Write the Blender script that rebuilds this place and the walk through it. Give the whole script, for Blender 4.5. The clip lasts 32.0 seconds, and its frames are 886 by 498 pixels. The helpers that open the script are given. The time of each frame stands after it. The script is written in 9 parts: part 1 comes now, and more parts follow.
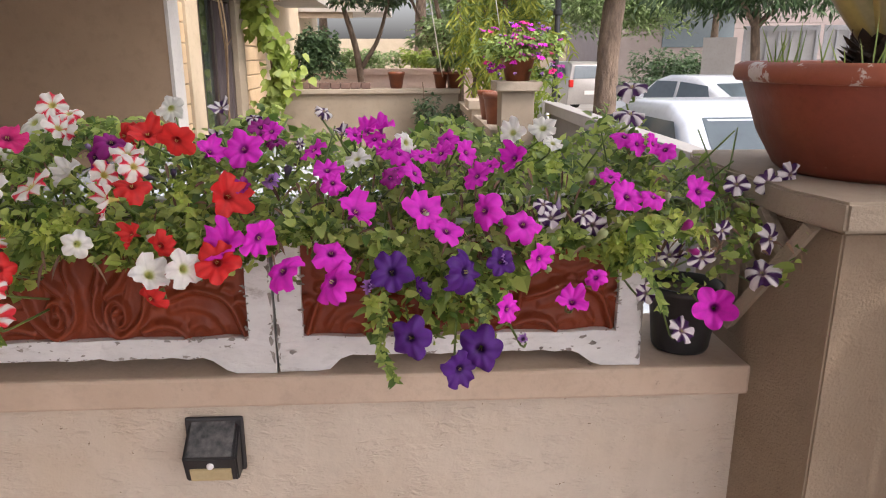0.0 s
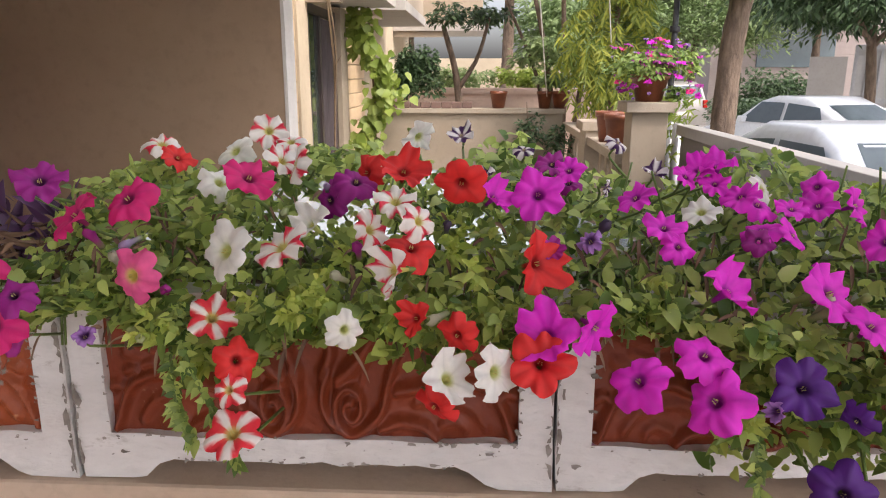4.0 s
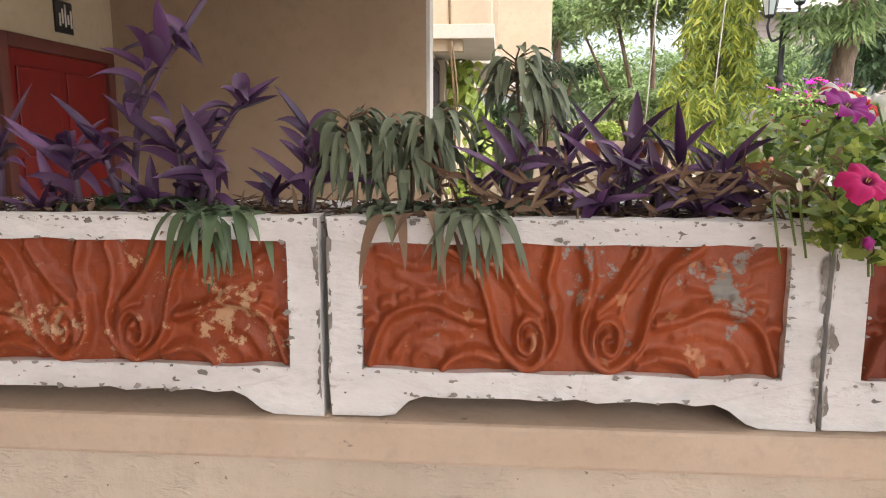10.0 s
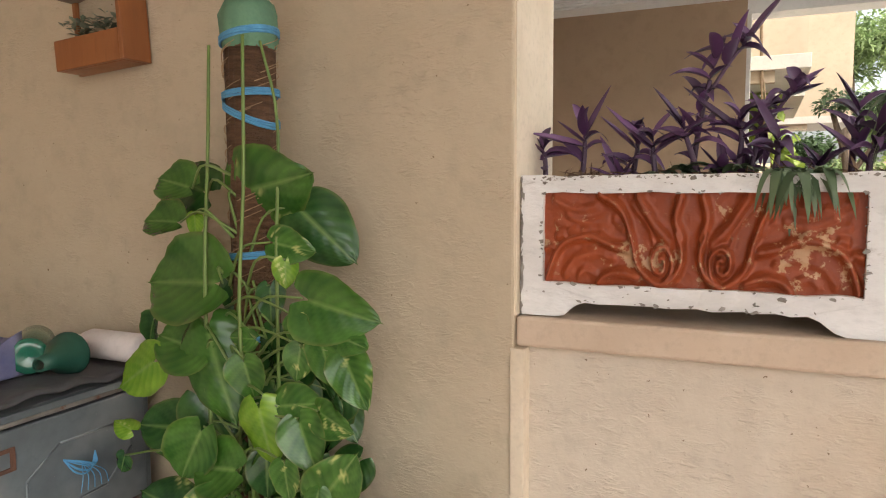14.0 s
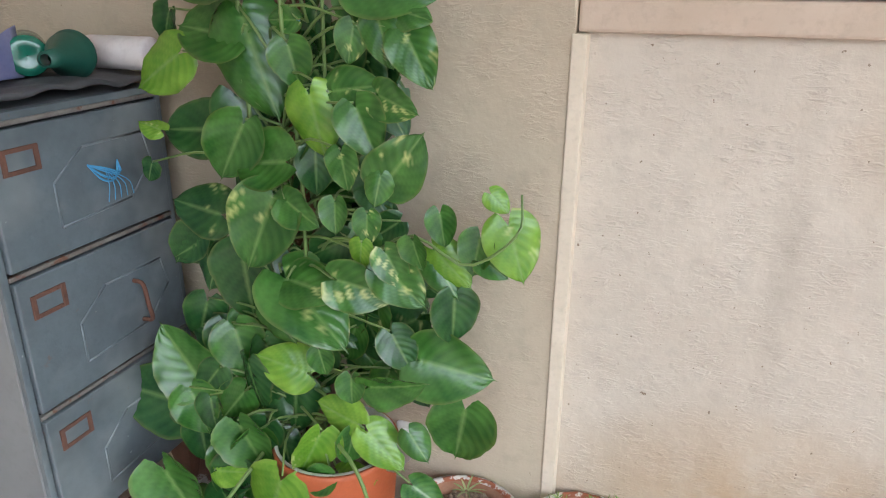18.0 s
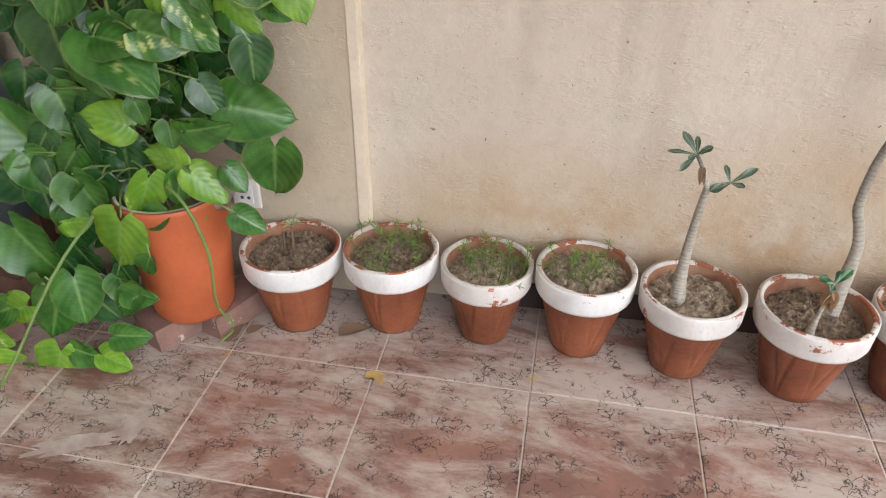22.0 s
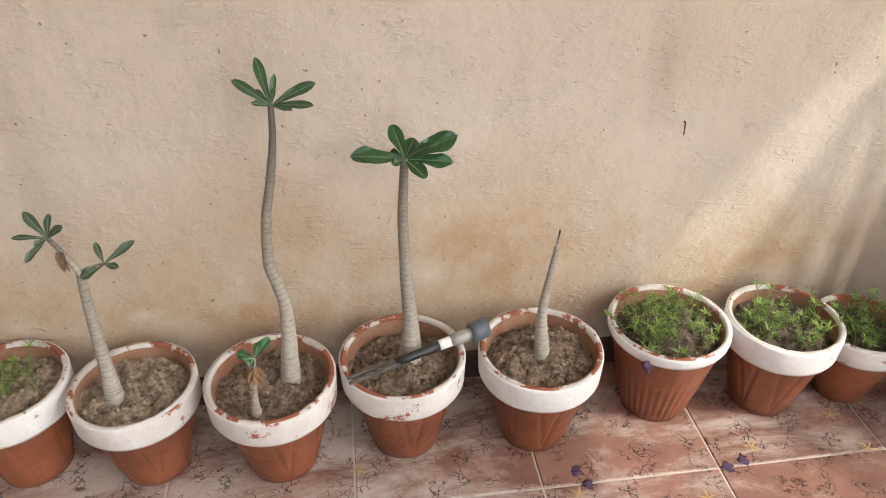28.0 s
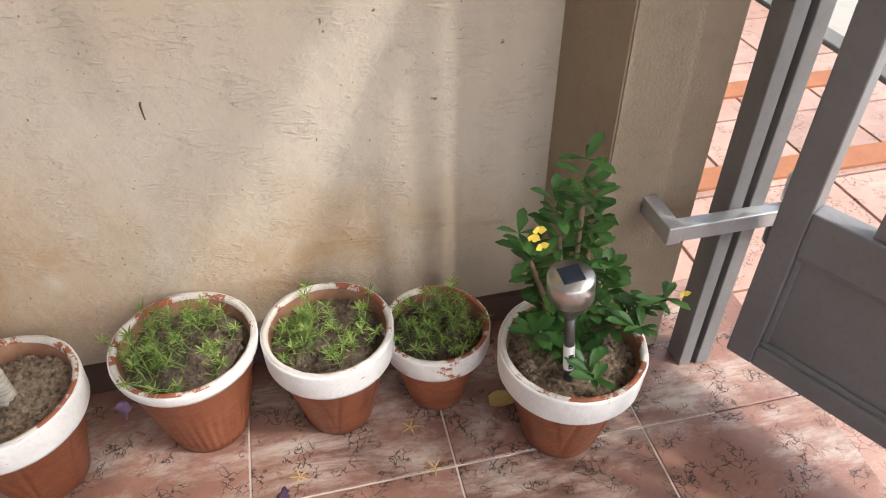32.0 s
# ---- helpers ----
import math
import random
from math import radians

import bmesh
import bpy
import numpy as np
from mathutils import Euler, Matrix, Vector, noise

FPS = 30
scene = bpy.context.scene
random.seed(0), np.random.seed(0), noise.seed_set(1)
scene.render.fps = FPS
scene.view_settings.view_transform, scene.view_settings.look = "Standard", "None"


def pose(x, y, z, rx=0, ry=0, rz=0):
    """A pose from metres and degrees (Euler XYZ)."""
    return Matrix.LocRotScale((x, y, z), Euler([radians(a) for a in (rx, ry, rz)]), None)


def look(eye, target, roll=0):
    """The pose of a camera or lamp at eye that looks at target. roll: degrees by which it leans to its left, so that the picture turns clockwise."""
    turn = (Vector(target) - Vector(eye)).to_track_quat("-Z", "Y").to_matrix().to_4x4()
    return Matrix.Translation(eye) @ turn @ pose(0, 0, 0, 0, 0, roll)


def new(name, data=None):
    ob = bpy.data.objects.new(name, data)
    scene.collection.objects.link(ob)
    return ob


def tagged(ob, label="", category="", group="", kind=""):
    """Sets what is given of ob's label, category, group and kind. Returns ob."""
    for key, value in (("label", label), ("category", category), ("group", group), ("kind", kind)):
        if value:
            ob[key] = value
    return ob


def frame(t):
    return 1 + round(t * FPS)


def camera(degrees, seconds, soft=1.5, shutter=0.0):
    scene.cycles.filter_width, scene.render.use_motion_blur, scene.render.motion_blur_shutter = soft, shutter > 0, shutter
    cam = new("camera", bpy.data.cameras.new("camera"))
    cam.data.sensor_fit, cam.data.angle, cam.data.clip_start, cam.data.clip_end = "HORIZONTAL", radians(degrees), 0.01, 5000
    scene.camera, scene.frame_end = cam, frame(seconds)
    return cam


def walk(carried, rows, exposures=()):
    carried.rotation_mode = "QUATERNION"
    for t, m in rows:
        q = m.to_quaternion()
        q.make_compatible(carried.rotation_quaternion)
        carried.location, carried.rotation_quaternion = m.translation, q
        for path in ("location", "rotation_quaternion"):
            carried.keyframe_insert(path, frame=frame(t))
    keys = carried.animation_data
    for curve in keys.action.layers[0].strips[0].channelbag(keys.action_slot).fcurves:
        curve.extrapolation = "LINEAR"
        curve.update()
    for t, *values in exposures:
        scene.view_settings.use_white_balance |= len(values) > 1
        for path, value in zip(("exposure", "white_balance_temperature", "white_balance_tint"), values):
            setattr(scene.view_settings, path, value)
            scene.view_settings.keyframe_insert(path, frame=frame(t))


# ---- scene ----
cam = camera(64.3, 32.0, soft=1.1)
# seconds, x, y, z, yaw, pitch, roll
ROWS = [
    (0.0, 0.0, 0.0, 1.71, -3.01, -15.5, 0.05),
    (0.5, 0.0158, 0.0142, 1.7444, -3.21, -14.92, 0.13),
    (1.0, 0.0324, 0.0619, 1.7711, -3.4, -13.25, 0.18),
    (1.5, 0.055, 0.1137, 1.7648, -2.59, -12.33, 0.17),
    (2.0, 0.0551, 0.1618, 1.7575, -0.95, -11.97, 0.13),
    (2.5, -0.0241, 0.1892, 1.7512, 0.71, -11.92, -0.01),
    (3.0, -0.1376, 0.2185, 1.742, 1.46, -11.96, -0.06),
    (3.5, -0.2455, 0.2363, 1.7221, 2.01, -12.63, -0.12),
    (4.0, -0.3076, 0.3017, 1.7018, 2.96, -14.01, -0.08),
    (4.5, -0.3745, 0.3785, 1.7173, 4.61, -14.96, -0.14),
    (6.5, -0.6899, 0.4033, 1.6901, 0.84, -15.57, -0.04),
    (7.0, -0.7042, 0.4366, 1.6402, 0.97, -15.03, 0.03),
    (7.5, -0.7678, 0.4089, 1.6164, 3.18, -13.49, -0.05),
    (8.0, -0.8452, 0.3401, 1.6081, 4.08, -11.57, -0.03),
    (8.5, -0.9365, 0.2934, 1.5907, 3.7, -10.66, -0.06),
    (9.0, -1.0047, 0.243, 1.5858, 3.73, -10.4, -0.08),
    (9.5, -1.0696, 0.2192, 1.5708, 3.9, -9.56, -0.02),
    (10.0, -1.1762, 0.252, 1.549, 4.51, -9.01, -0.05),
    (10.5, -1.2866, 0.2855, 1.5475, 5.63, -5.94, -0.09),
    (11.0, -1.3492, 0.2587, 1.5524, 6.07, 0.09, -0.02),
    (11.5, -1.4014, 0.1808, 1.5451, 5.86, 3.17, 0.08),
    (12.0, -1.4793, 0.0746, 1.5165, 4.09, 4.33, 0.1),
    (12.5, -1.5079, -0.0079, 1.4942, 7.83, 4.68, 0.12),
    (13.0, -1.4755, -0.0839, 1.4656, 21.12, 3.09, -0.14),
    (13.5, -1.5145, -0.1159, 1.4529, 25.38, -1.61, -0.24),
    (15.5, -1.685, -0.1346, 1.3812, 18.38, -9.03, -0.2),
    (16.0, -1.688, -0.146, 1.3584, 19.86, -10.71, -0.25),
    (16.5, -1.6979, -0.1585, 1.3312, 20.19, -12.48, -0.32),
    (17.0, -1.7224, -0.1678, 1.2998, 19.96, -14.77, -0.35),
    (17.5, -1.7497, -0.1726, 1.2594, 19.73, -17.48, -0.37),
    (18.0, -1.7627, -0.1822, 1.2316, 19.59, -20.78, -0.39),
    (18.5, -1.7626, -0.2048, 1.2036, 19.44, -24.09, -0.4),
    (19.0, -1.745, -0.2538, 1.2031, 19.25, -27.49, -0.39),
    (19.5, -1.6754, -0.3286, 1.1977, 19.6, -28.73, -0.4),
    (20.0, -1.5658, -0.4115, 1.1958, 20.37, -29.13, -0.41),
    (20.5, -1.5283, -0.4289, 1.1773, 20.12, -29.63, -0.44),
    (21.0, -1.5239, -0.4302, 1.1589, 18.03, -30.95, -0.42),
    (21.5, -1.5202, -0.4179, 1.1474, 14.39, -32.58, -0.4),
    (22.0, -1.5015, -0.4124, 1.1599, 10.16, -33.87, -0.35),
    (22.5, -1.4938, -0.4277, 1.1729, 5.17, -34.22, -0.3),
    (23.0, -1.4469, -0.4282, 1.1873, 1.6, -34.35, -0.25),
    (23.5, -1.3527, -0.3937, 1.1918, -1.55, -34.12, -0.13),
    (24.0, -1.2481, -0.3792, 1.2038, -2.81, -33.87, -0.12),
    (24.5, -1.1831, -0.3576, 1.1843, -4.62, -33.19, -0.06),
    (25.0, -1.1466, -0.2812, 1.1873, -6.41, -33.07, -0.11),
    (25.5, -1.0926, -0.2136, 1.1778, -7.2, -33.02, -0.11),
    (27.5, -0.7556, -0.1454, 1.1534, -5.8, -33.68, -0.06),
    (28.0, -0.7416, -0.0887, 1.1549, -8.44, -34.31, -0.14),
    (28.5, -0.6995, -0.037, 1.1494, -12.21, -35.24, -0.09),
    (29.0, -0.5872, -0.0289, 1.1509, -14.22, -35.78, 0.03),
    (29.5, -0.4626, -0.0329, 1.1469, -14.98, -35.84, 0.07),
    (30.0, -0.3708, -0.0258, 1.1494, -15.73, -35.89, 0.03),
    (30.5, -0.2861, 0.0097, 1.1375, -16.14, -36.11, 0.04),
    (31.0, -0.1628, 0.0662, 1.1399, -15.62, -37.79, 0.11),
    (31.5, -0.0144, 0.0684, 1.138, -14.9, -39.55, 0.07),
    (32.0, 0.1156, 0.0441, 1.115, -13.72, -40.24, 0.22),
]
walk(cam, [(t, pose(x, y, z, 90 + pitch, roll, yaw)) for t, x, y, z, yaw, pitch, roll in ROWS],
     [(0.0, 1.28, 6450, 16), (4.5, 1.28, 6450, 15), (7.0, 1.50, 6550, 14), (9, 1.70, 6550, 11), (12, 1.80, 6450, 10), (13.3, 1.75, 6900, 9), (15.5, 2.0, 6100, 7), (18.0, 2.05, 5600, 4), (20.0, 1.98, 5800, 4), (22.0, 1.90, 6000, 6), (23.0, 1.78, 6300, 7),
      (25.0, 1.62, 6450, 7), (29.0, 1.63, 6350, 6), (32.0, 1.46, 6300, 7)])

# ---- world, sun ----
SUN = Vector((1.0, -0.72, 1.45)).normalized()
world = bpy.data.worlds.new("world")
scene.world = world
world.use_nodes = True
wn, wl = world.node_tree.nodes, world.node_tree.links
sky = wn.new("ShaderNodeTexSky")
sky.sky_type, sky.sun_disc = "NISHITA", False
sky.sun_elevation = math.asin(SUN.z)
sky.sun_rotation = math.atan2(SUN.x, SUN.y)
sky.air_density, sky.dust_density, sky.ozone_density = 0.9, 5.0, 0.8
wn["Background"].inputs["Strength"].default_value = 0.15
haze = wn.new("ShaderNodeHueSaturation")
haze.inputs["Saturation"].default_value = 0.45
wl.new(sky.outputs[0], haze.inputs["Color"])
wl.new(haze.outputs[0], wn["Background"].inputs["Color"])
sun = new("sun", bpy.data.lights.new("sun", "SUN"))
sun.data.energy, sun.data.angle, sun.data.color = 0.9, radians(1.4), (1.0, 0.93, 0.84)
sun.matrix_world = look(SUN * 10, (0, 0, 0))

# ---- materials ----


def mat(name, a, b=None, scale=6.0, rough=0.7, bump=0.0, bscale=80.0, metal=0.0, wear=None, wscale=14.0, wat=0.62,
        wsoft=0.03, rnd=0.0, drip=None, pits=None, pscale=70.0, pat=0.70, fine=0.0, thin=0.0, stain=None, sscale=1.5, spec=0.5, stretch=None, spot=(), coords="pos", bdist=0.004, blots=()):
    """A surface in two tones at two scales, with fine relief and, if asked, worn spots and broad stains."""
    m = bpy.data.materials.new(name)
    m.use_nodes = True
    n, l = m.node_tree.nodes, m.node_tree.links
    p = n["Principled BSDF"]
    p.inputs["Roughness"].default_value, p.inputs["Metallic"].default_value = rough, metal
    p.inputs["Specular IOR Level"].default_value = spec
    if coords == "pos":
        co = n.new("ShaderNodeNewGeometry").outputs["Position"]
    else:
        co = n.new("ShaderNodeTexCoord").outputs["Object"]
    if stretch:
        mp = n.new("ShaderNodeMapping")
        mp.inputs["Scale"].default_value = stretch
        l.new(co, mp.inputs[0])
        co = mp.outputs[0]

    def noise_at(s, detail=6.0, rgh=0.6):
        t = n.new("ShaderNodeTexNoise")
        t.inputs["Scale"].default_value, t.inputs["Detail"].default_value, t.inputs["Roughness"].default_value = s, detail, rgh
        l.new(co, t.inputs["Vector"])
        return t.outputs["Fac"]

    def ramp(x, lo, hi):
        r = n.new("ShaderNodeMapRange")
        r.inputs[1].default_value, r.inputs[2].default_value = lo, hi
        l.new(x, r.inputs[0])
        return r.outputs[0]

    def mix(f, x, y):
        r = n.new("ShaderNodeMix")
        r.data_type = "RGBA"
        l.new(f, r.inputs[0])
        for v, i in ((x, 6), (y, 7)):
            if isinstance(v, tuple):
                r.inputs[i].default_value = (*v, 1)
            else:
                l.new(v, r.inputs[i])
        return r.outputs[2]

    b = b or tuple(v * 0.75 for v in a)
    col = mix(ramp(noise_at(scale), 0.32, 0.68), a, b)
    deep = tuple((x + y) / 2 * 0.8 for x, y in zip(a, b))
    col = mix(ramp(noise_at(scale * 9, 4.0), 0.5, 0.95), col, deep)
    if stain:
        col = mix(ramp(noise_at(sscale, 3.0), 0.5, 0.75), col, stain)
    if drip:
        mp2 = n.new("ShaderNodeMapping")
        mp2.inputs["Scale"].default_value = (7.0, 7.0, 0.55)
        l.new(co, mp2.inputs[0])
        dt = n.new("ShaderNodeTexNoise")
        dt.inputs["Scale"].default_value, dt.inputs["Detail"].default_value = 1.0, 5.0
        l.new(mp2.outputs[0], dt.inputs["Vector"])
        col = mix(ramp(dt.outputs["Fac"], 0.56, 0.78), col, drip)
    for tone, hard, places in blots:
        # stains gathered about places of their own, broken up by noise
        cover = None
        for centre, radii in places:
            mp5 = n.new("ShaderNodeMapping")
            mp5.inputs["Scale"].default_value = tuple(1 / r for r in radii)
            mp5.inputs["Location"].default_value = tuple(-c / r for c, r in zip(centre, radii))
            l.new(co, mp5.inputs[0])
            away = n.new("ShaderNodeVectorMath")
            away.operation = "LENGTH"
            l.new(mp5.outputs[0], away.inputs[0])
            here = n.new("ShaderNodeMapRange")
            here.inputs[1].default_value, here.inputs[2].default_value = 0.0, 1.0
            here.inputs[3].default_value, here.inputs[4].default_value = 1.0, 0.0
            l.new(away.outputs["Value"], here.inputs[0])
            if cover is None:
                cover = here.outputs[0]
            else:
                most = n.new("ShaderNodeMath")
                most.operation = "MAXIMUM"
                l.new(cover, most.inputs[0])
                l.new(here.outputs[0], most.inputs[1])
                cover = most.outputs[0]
        broken = n.new("ShaderNodeMath")
        broken.operation = "MULTIPLY"
        l.new(cover, broken.inputs[0])
        l.new(ramp(noise_at(6.0, 8.0, 0.65), 0.25, 0.62), broken.inputs[1])
        amount = n.new("ShaderNodeMath")
        amount.operation, amount.use_clamp = "MULTIPLY", True
        l.new(broken.outputs[0], amount.inputs[0])
        amount.inputs[1].default_value = hard
        col = mix(amount.outputs[0], col, tone)
    if wear:
        worn = noise_at(wscale, 8.0, 0.7)
        for centre, radii in spot:
            # wear gathers round a place of its own
            mp4 = n.new("ShaderNodeMapping")
            mp4.inputs["Scale"].default_value = tuple(1 / r for r in radii)
            mp4.inputs["Location"].default_value = tuple(-c / r for c, r in zip(centre, radii))
            l.new(co, mp4.inputs[0])
            far = n.new("ShaderNodeVectorMath")
            far.operation = "LENGTH"
            l.new(mp4.outputs[0], far.inputs[0])
            near = n.new("ShaderNodeMapRange")
            near.inputs[1].default_value, near.inputs[2].default_value = 0.0, 1.3
            near.inputs[3].default_value, near.inputs[4].default_value = 0.16, 0.0
            l.new(far.outputs["Value"], near.inputs[0])
            add = n.new("ShaderNodeMath")
            l.new(worn, add.inputs[0])
            l.new(near.outputs[0], add.inputs[1])
            worn = add.outputs[0]
        col = mix(ramp(worn, wat, wat + wsoft), col, wear)
    if pits:
        col = mix(ramp(noise_at(pscale, 3.0), pat, pat + 0.03), col, pits)
    if rnd:
        oi = n.new("ShaderNodeObjectInfo")
        hsv = n.new("ShaderNodeHueSaturation")
        l.new(ramp(oi.outputs["Random"], 0.0, 1.0), hsv.inputs["Value"])
        r = hsv.inputs["Value"].links[0].from_node
        r.inputs[3].default_value, r.inputs[4].default_value = 1 - rnd, 1 + rnd
        l.new(col, hsv.inputs["Color"])
        col = hsv.outputs[0]
    l.new(col, p.inputs["Base Color"])
    if bump:
        bp = n.new("ShaderNodeBump")
        bp.inputs["Strength"].default_value, bp.inputs["Distance"].default_value = bump, bdist
        l.new(noise_at(bscale, 6.0), bp.inputs["Height"])
        if fine:
            b2 = n.new("ShaderNodeBump")
            b2.inputs["Strength"].default_value, b2.inputs["Distance"].default_value = min(1.0, fine * 0.5), 0.0042
            mp3 = n.new("ShaderNodeMapping")
            mp3.inputs["Scale"].default_value, mp3.inputs["Rotation"].default_value = (0.35, 1.0, 1.0), (0, 0.5, 0)
            l.new(co, mp3.inputs[0])
            t3 = n.new("ShaderNodeTexNoise")
            t3.inputs["Scale"].default_value, t3.inputs["Detail"].default_value, t3.inputs["Distortion"].default_value = 115.0, 5.0, 1.2
            l.new(mp3.outputs[0], t3.inputs["Vector"])
            # trowel marks gather in patches, smooth plaster between them
            marks = n.new("ShaderNodeMath")
            marks.operation = "MULTIPLY"
            l.new(ramp(t3.outputs["Fac"], 0.45, 0.75), marks.inputs[0])
            l.new(ramp(noise_at(13.0, 4.0), 0.42, 0.66), marks.inputs[1])
            l.new(marks.outputs[0], b2.inputs["Height"])
            l.new(bp.outputs[0], b2.inputs["Normal"])
            l.new(b2.outputs[0], p.inputs["Normal"])
        else:
            l.new(bp.outputs[0], p.inputs["Normal"])
    if thin:
        tr = n.new("ShaderNodeBsdfTranslucent")
        l.new(col, tr.inputs["Color"])
        ms = n.new("ShaderNodeMixShader")
        ms.inputs[0].default_value = thin
        l.new(p.outputs[0], ms.inputs[1])
        l.new(tr.outputs[0], ms.inputs[2])
        l.new(ms.outputs[0], n["Material Output"].inputs["Surface"])
    return m


def tinted(name, rough=0.55, thin=0.3, attr="tint", spec=0.5):
    """Petals and leaves whose colour pattern is laid down in the mesh, with a fine grain over it."""
    m = mat(name, (1, 1, 1), rough=rough, thin=thin, spec=spec)
    n, l = m.node_tree.nodes, m.node_tree.links
    at = n.new("ShaderNodeAttribute")
    at.attribute_name = attr
    hsv = n.new("ShaderNodeHueSaturation")
    nz = n.new("ShaderNodeTexNoise")
    nz.inputs["Scale"].default_value = 90.0
    mr = n.new("ShaderNodeMapRange")
    mr.inputs[3].default_value, mr.inputs[4].default_value = 0.8, 1.15
    g = n.new("ShaderNodeNewGeometry")
    l.new(g.outputs["Position"], nz.inputs["Vector"])
    l.new(nz.outputs["Fac"], mr.inputs[0])
    l.new(mr.outputs[0], hsv.inputs["Value"])
    l.new(at.outputs["Color"], hsv.inputs["Color"])
    l.new(hsv.outputs[0], n["Principled BSDF"].inputs["Base Color"])
    for k in n:
        if k.type == "BSDF_TRANSLUCENT":
            l.new(hsv.outputs[0], k.inputs["Color"])
    return m


def leafy(name, a, b, rough=0.45, thin=0.3, spec=0.5):
    """Foliage: every leaf of a joined mesh takes its own tone between two greens."""
    m = mat(name, a, b, rough=rough, thin=thin, spec=spec)
    n, l = m.node_tree.nodes, m.node_tree.links
    g = n.new("ShaderNodeNewGeometry")
    mx = n.new("ShaderNodeMix")
    mx.data_type = "RGBA"
    mx.inputs[6].default_value, mx.inputs[7].default_value = (*a, 1), (*b, 1)
    l.new(g.outputs["Random Per Island"], mx.inputs[0])
    l.new(mx.outputs[2], n["Principled BSDF"].inputs["Base Color"])
    for k in n:
        if k.type == "BSDF_TRANSLUCENT":
            l.new(mx.outputs[2], k.inputs["Color"])
    return m


def glass(name, tint=(0.9, 0.95, 0.95), rough=0.02):
    m = bpy.data.materials.new(name)
    m.use_nodes = True
    p = m.node_tree.nodes["Principled BSDF"]
    p.inputs["Base Color"].default_value = (*tint, 1)
    p.inputs["Transmission Weight"].default_value, p.inputs["Roughness"].default_value = 1.0, rough
    return m


WALL = mat("painted_plaster", (0.60, 0.525, 0.43), (0.53, 0.455, 0.365), 3.0, 0.85, 0.9, 22, stain=(0.53, 0.43, 0.32), sscale=2.2, drip=(0.45, 0.38, 0.30),
           wear=(0.32, 0.23, 0.155), wscale=55, wat=0.685, wsoft=0.03, bdist=0.006, pits=(0.22, 0.16, 0.11), fine=1.5,
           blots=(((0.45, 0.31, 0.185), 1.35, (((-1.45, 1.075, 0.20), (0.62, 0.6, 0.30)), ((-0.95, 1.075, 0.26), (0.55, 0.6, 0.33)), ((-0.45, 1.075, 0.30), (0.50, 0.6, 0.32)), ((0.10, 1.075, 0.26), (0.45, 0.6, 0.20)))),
                  ((0.33, 0.28, 0.22), 0.55, (((-1.58, 1.075, 0.80), (0.040, 0.6, 0.36)), ((-1.37, 1.075, 0.72), (0.032, 0.6, 0.28)), ((-0.16, 1.075, 0.72), (0.05, 0.6, 0.20)))),
                  ((0.60, 0.53, 0.44), 1.2, (((-1.40, 1.075, 0.245), (0.05, 0.6, 0.022)), ((-0.60, 1.075, 0.29), (0.055, 0.6, 0.045)), ((-1.17, 1.075, 0.25), (0.04, 0.6, 0.02)), ((-0.33, 1.075, 0.28), (0.03, 0.6, 0.03))))))
HOUSE = mat("ochre_plaster", (0.53, 0.445, 0.33), (0.46, 0.38, 0.275), 2.5, 0.85, 0.8, 20, wear=(0.33, 0.24, 0.14), wscale=24, wat=0.70, bdist=0.006, pits=(0.2, 0.14, 0.08), pat=0.72, fine=1.15)
EDGE = mat("pale_edge_paint", (0.70, 0.60, 0.47), (0.62, 0.52, 0.39), 8, 0.8, 0.4, 40)
CAP = mat("coping_cement", (0.57, 0.455, 0.35), (0.48, 0.37, 0.275), 7, 0.85, 0.4, 50, wear=(0.28, 0.22, 0.17), wscale=18, wat=0.66)
SAND = mat("sand_render", (0.33, 0.26, 0.19), (0.29, 0.22, 0.15), 4, 0.95, 0.9, 190, bdist=0.004)
CAPSTONE = mat("capstone_render", (0.38, 0.32, 0.25), (0.33, 0.27, 0.20), 4, 0.95, 0.9, 190, bdist=0.004)
WHITE = mat("white_planter_paint", (0.76, 0.755, 0.75), (0.60, 0.585, 0.57), 6, 0.75, 0.9, 38, wear=(0.36, 0.33, 0.30), wscale=13, wat=0.60, wsoft=0.09, bdist=0.006, pits=(0.13, 0.115, 0.10), pscale=48, pat=0.715, stretch=(0.6, 1, 1.3))
GRIME = mat("black_chipped_cement", (0.36, 0.33, 0.30), (0.13, 0.115, 0.10), 30, 0.95, 0.8, 90)
RED = mat("red_oxide_paint", (0.235, 0.045, 0.016), (0.165, 0.031, 0.011), 7, 0.45, 0.6, 70, spec=0.35, wear=(0.40, 0.24, 0.15), wscale=16, wat=0.66, wsoft=0.04)
TERRA = mat("terracotta", (0.27, 0.085, 0.036), (0.145, 0.042, 0.020), 9, 0.42, 0.7, 45, wear=(0.15, 0.055, 0.03), wscale=14, wat=0.60, wsoft=0.12, rnd=0.14, pits=(0.40, 0.20, 0.12), pscale=60, pat=0.74)
LIPWORN = mat("worn_pot_lip", (0.66, 0.62, 0.58), (0.50, 0.45, 0.40), 14, 0.85, 0.7, 70, wear=(0.27, 0.088, 0.042), wscale=6.5, wat=0.50, wsoft=0.02, pits=(0.10, 0.06, 0.04), pscale=70, pat=0.72)
DUSTY = mat("dusty_pot_inside", (0.37, 0.215, 0.135), (0.25, 0.10, 0.052), 16, 0.9, 0.5, 60)
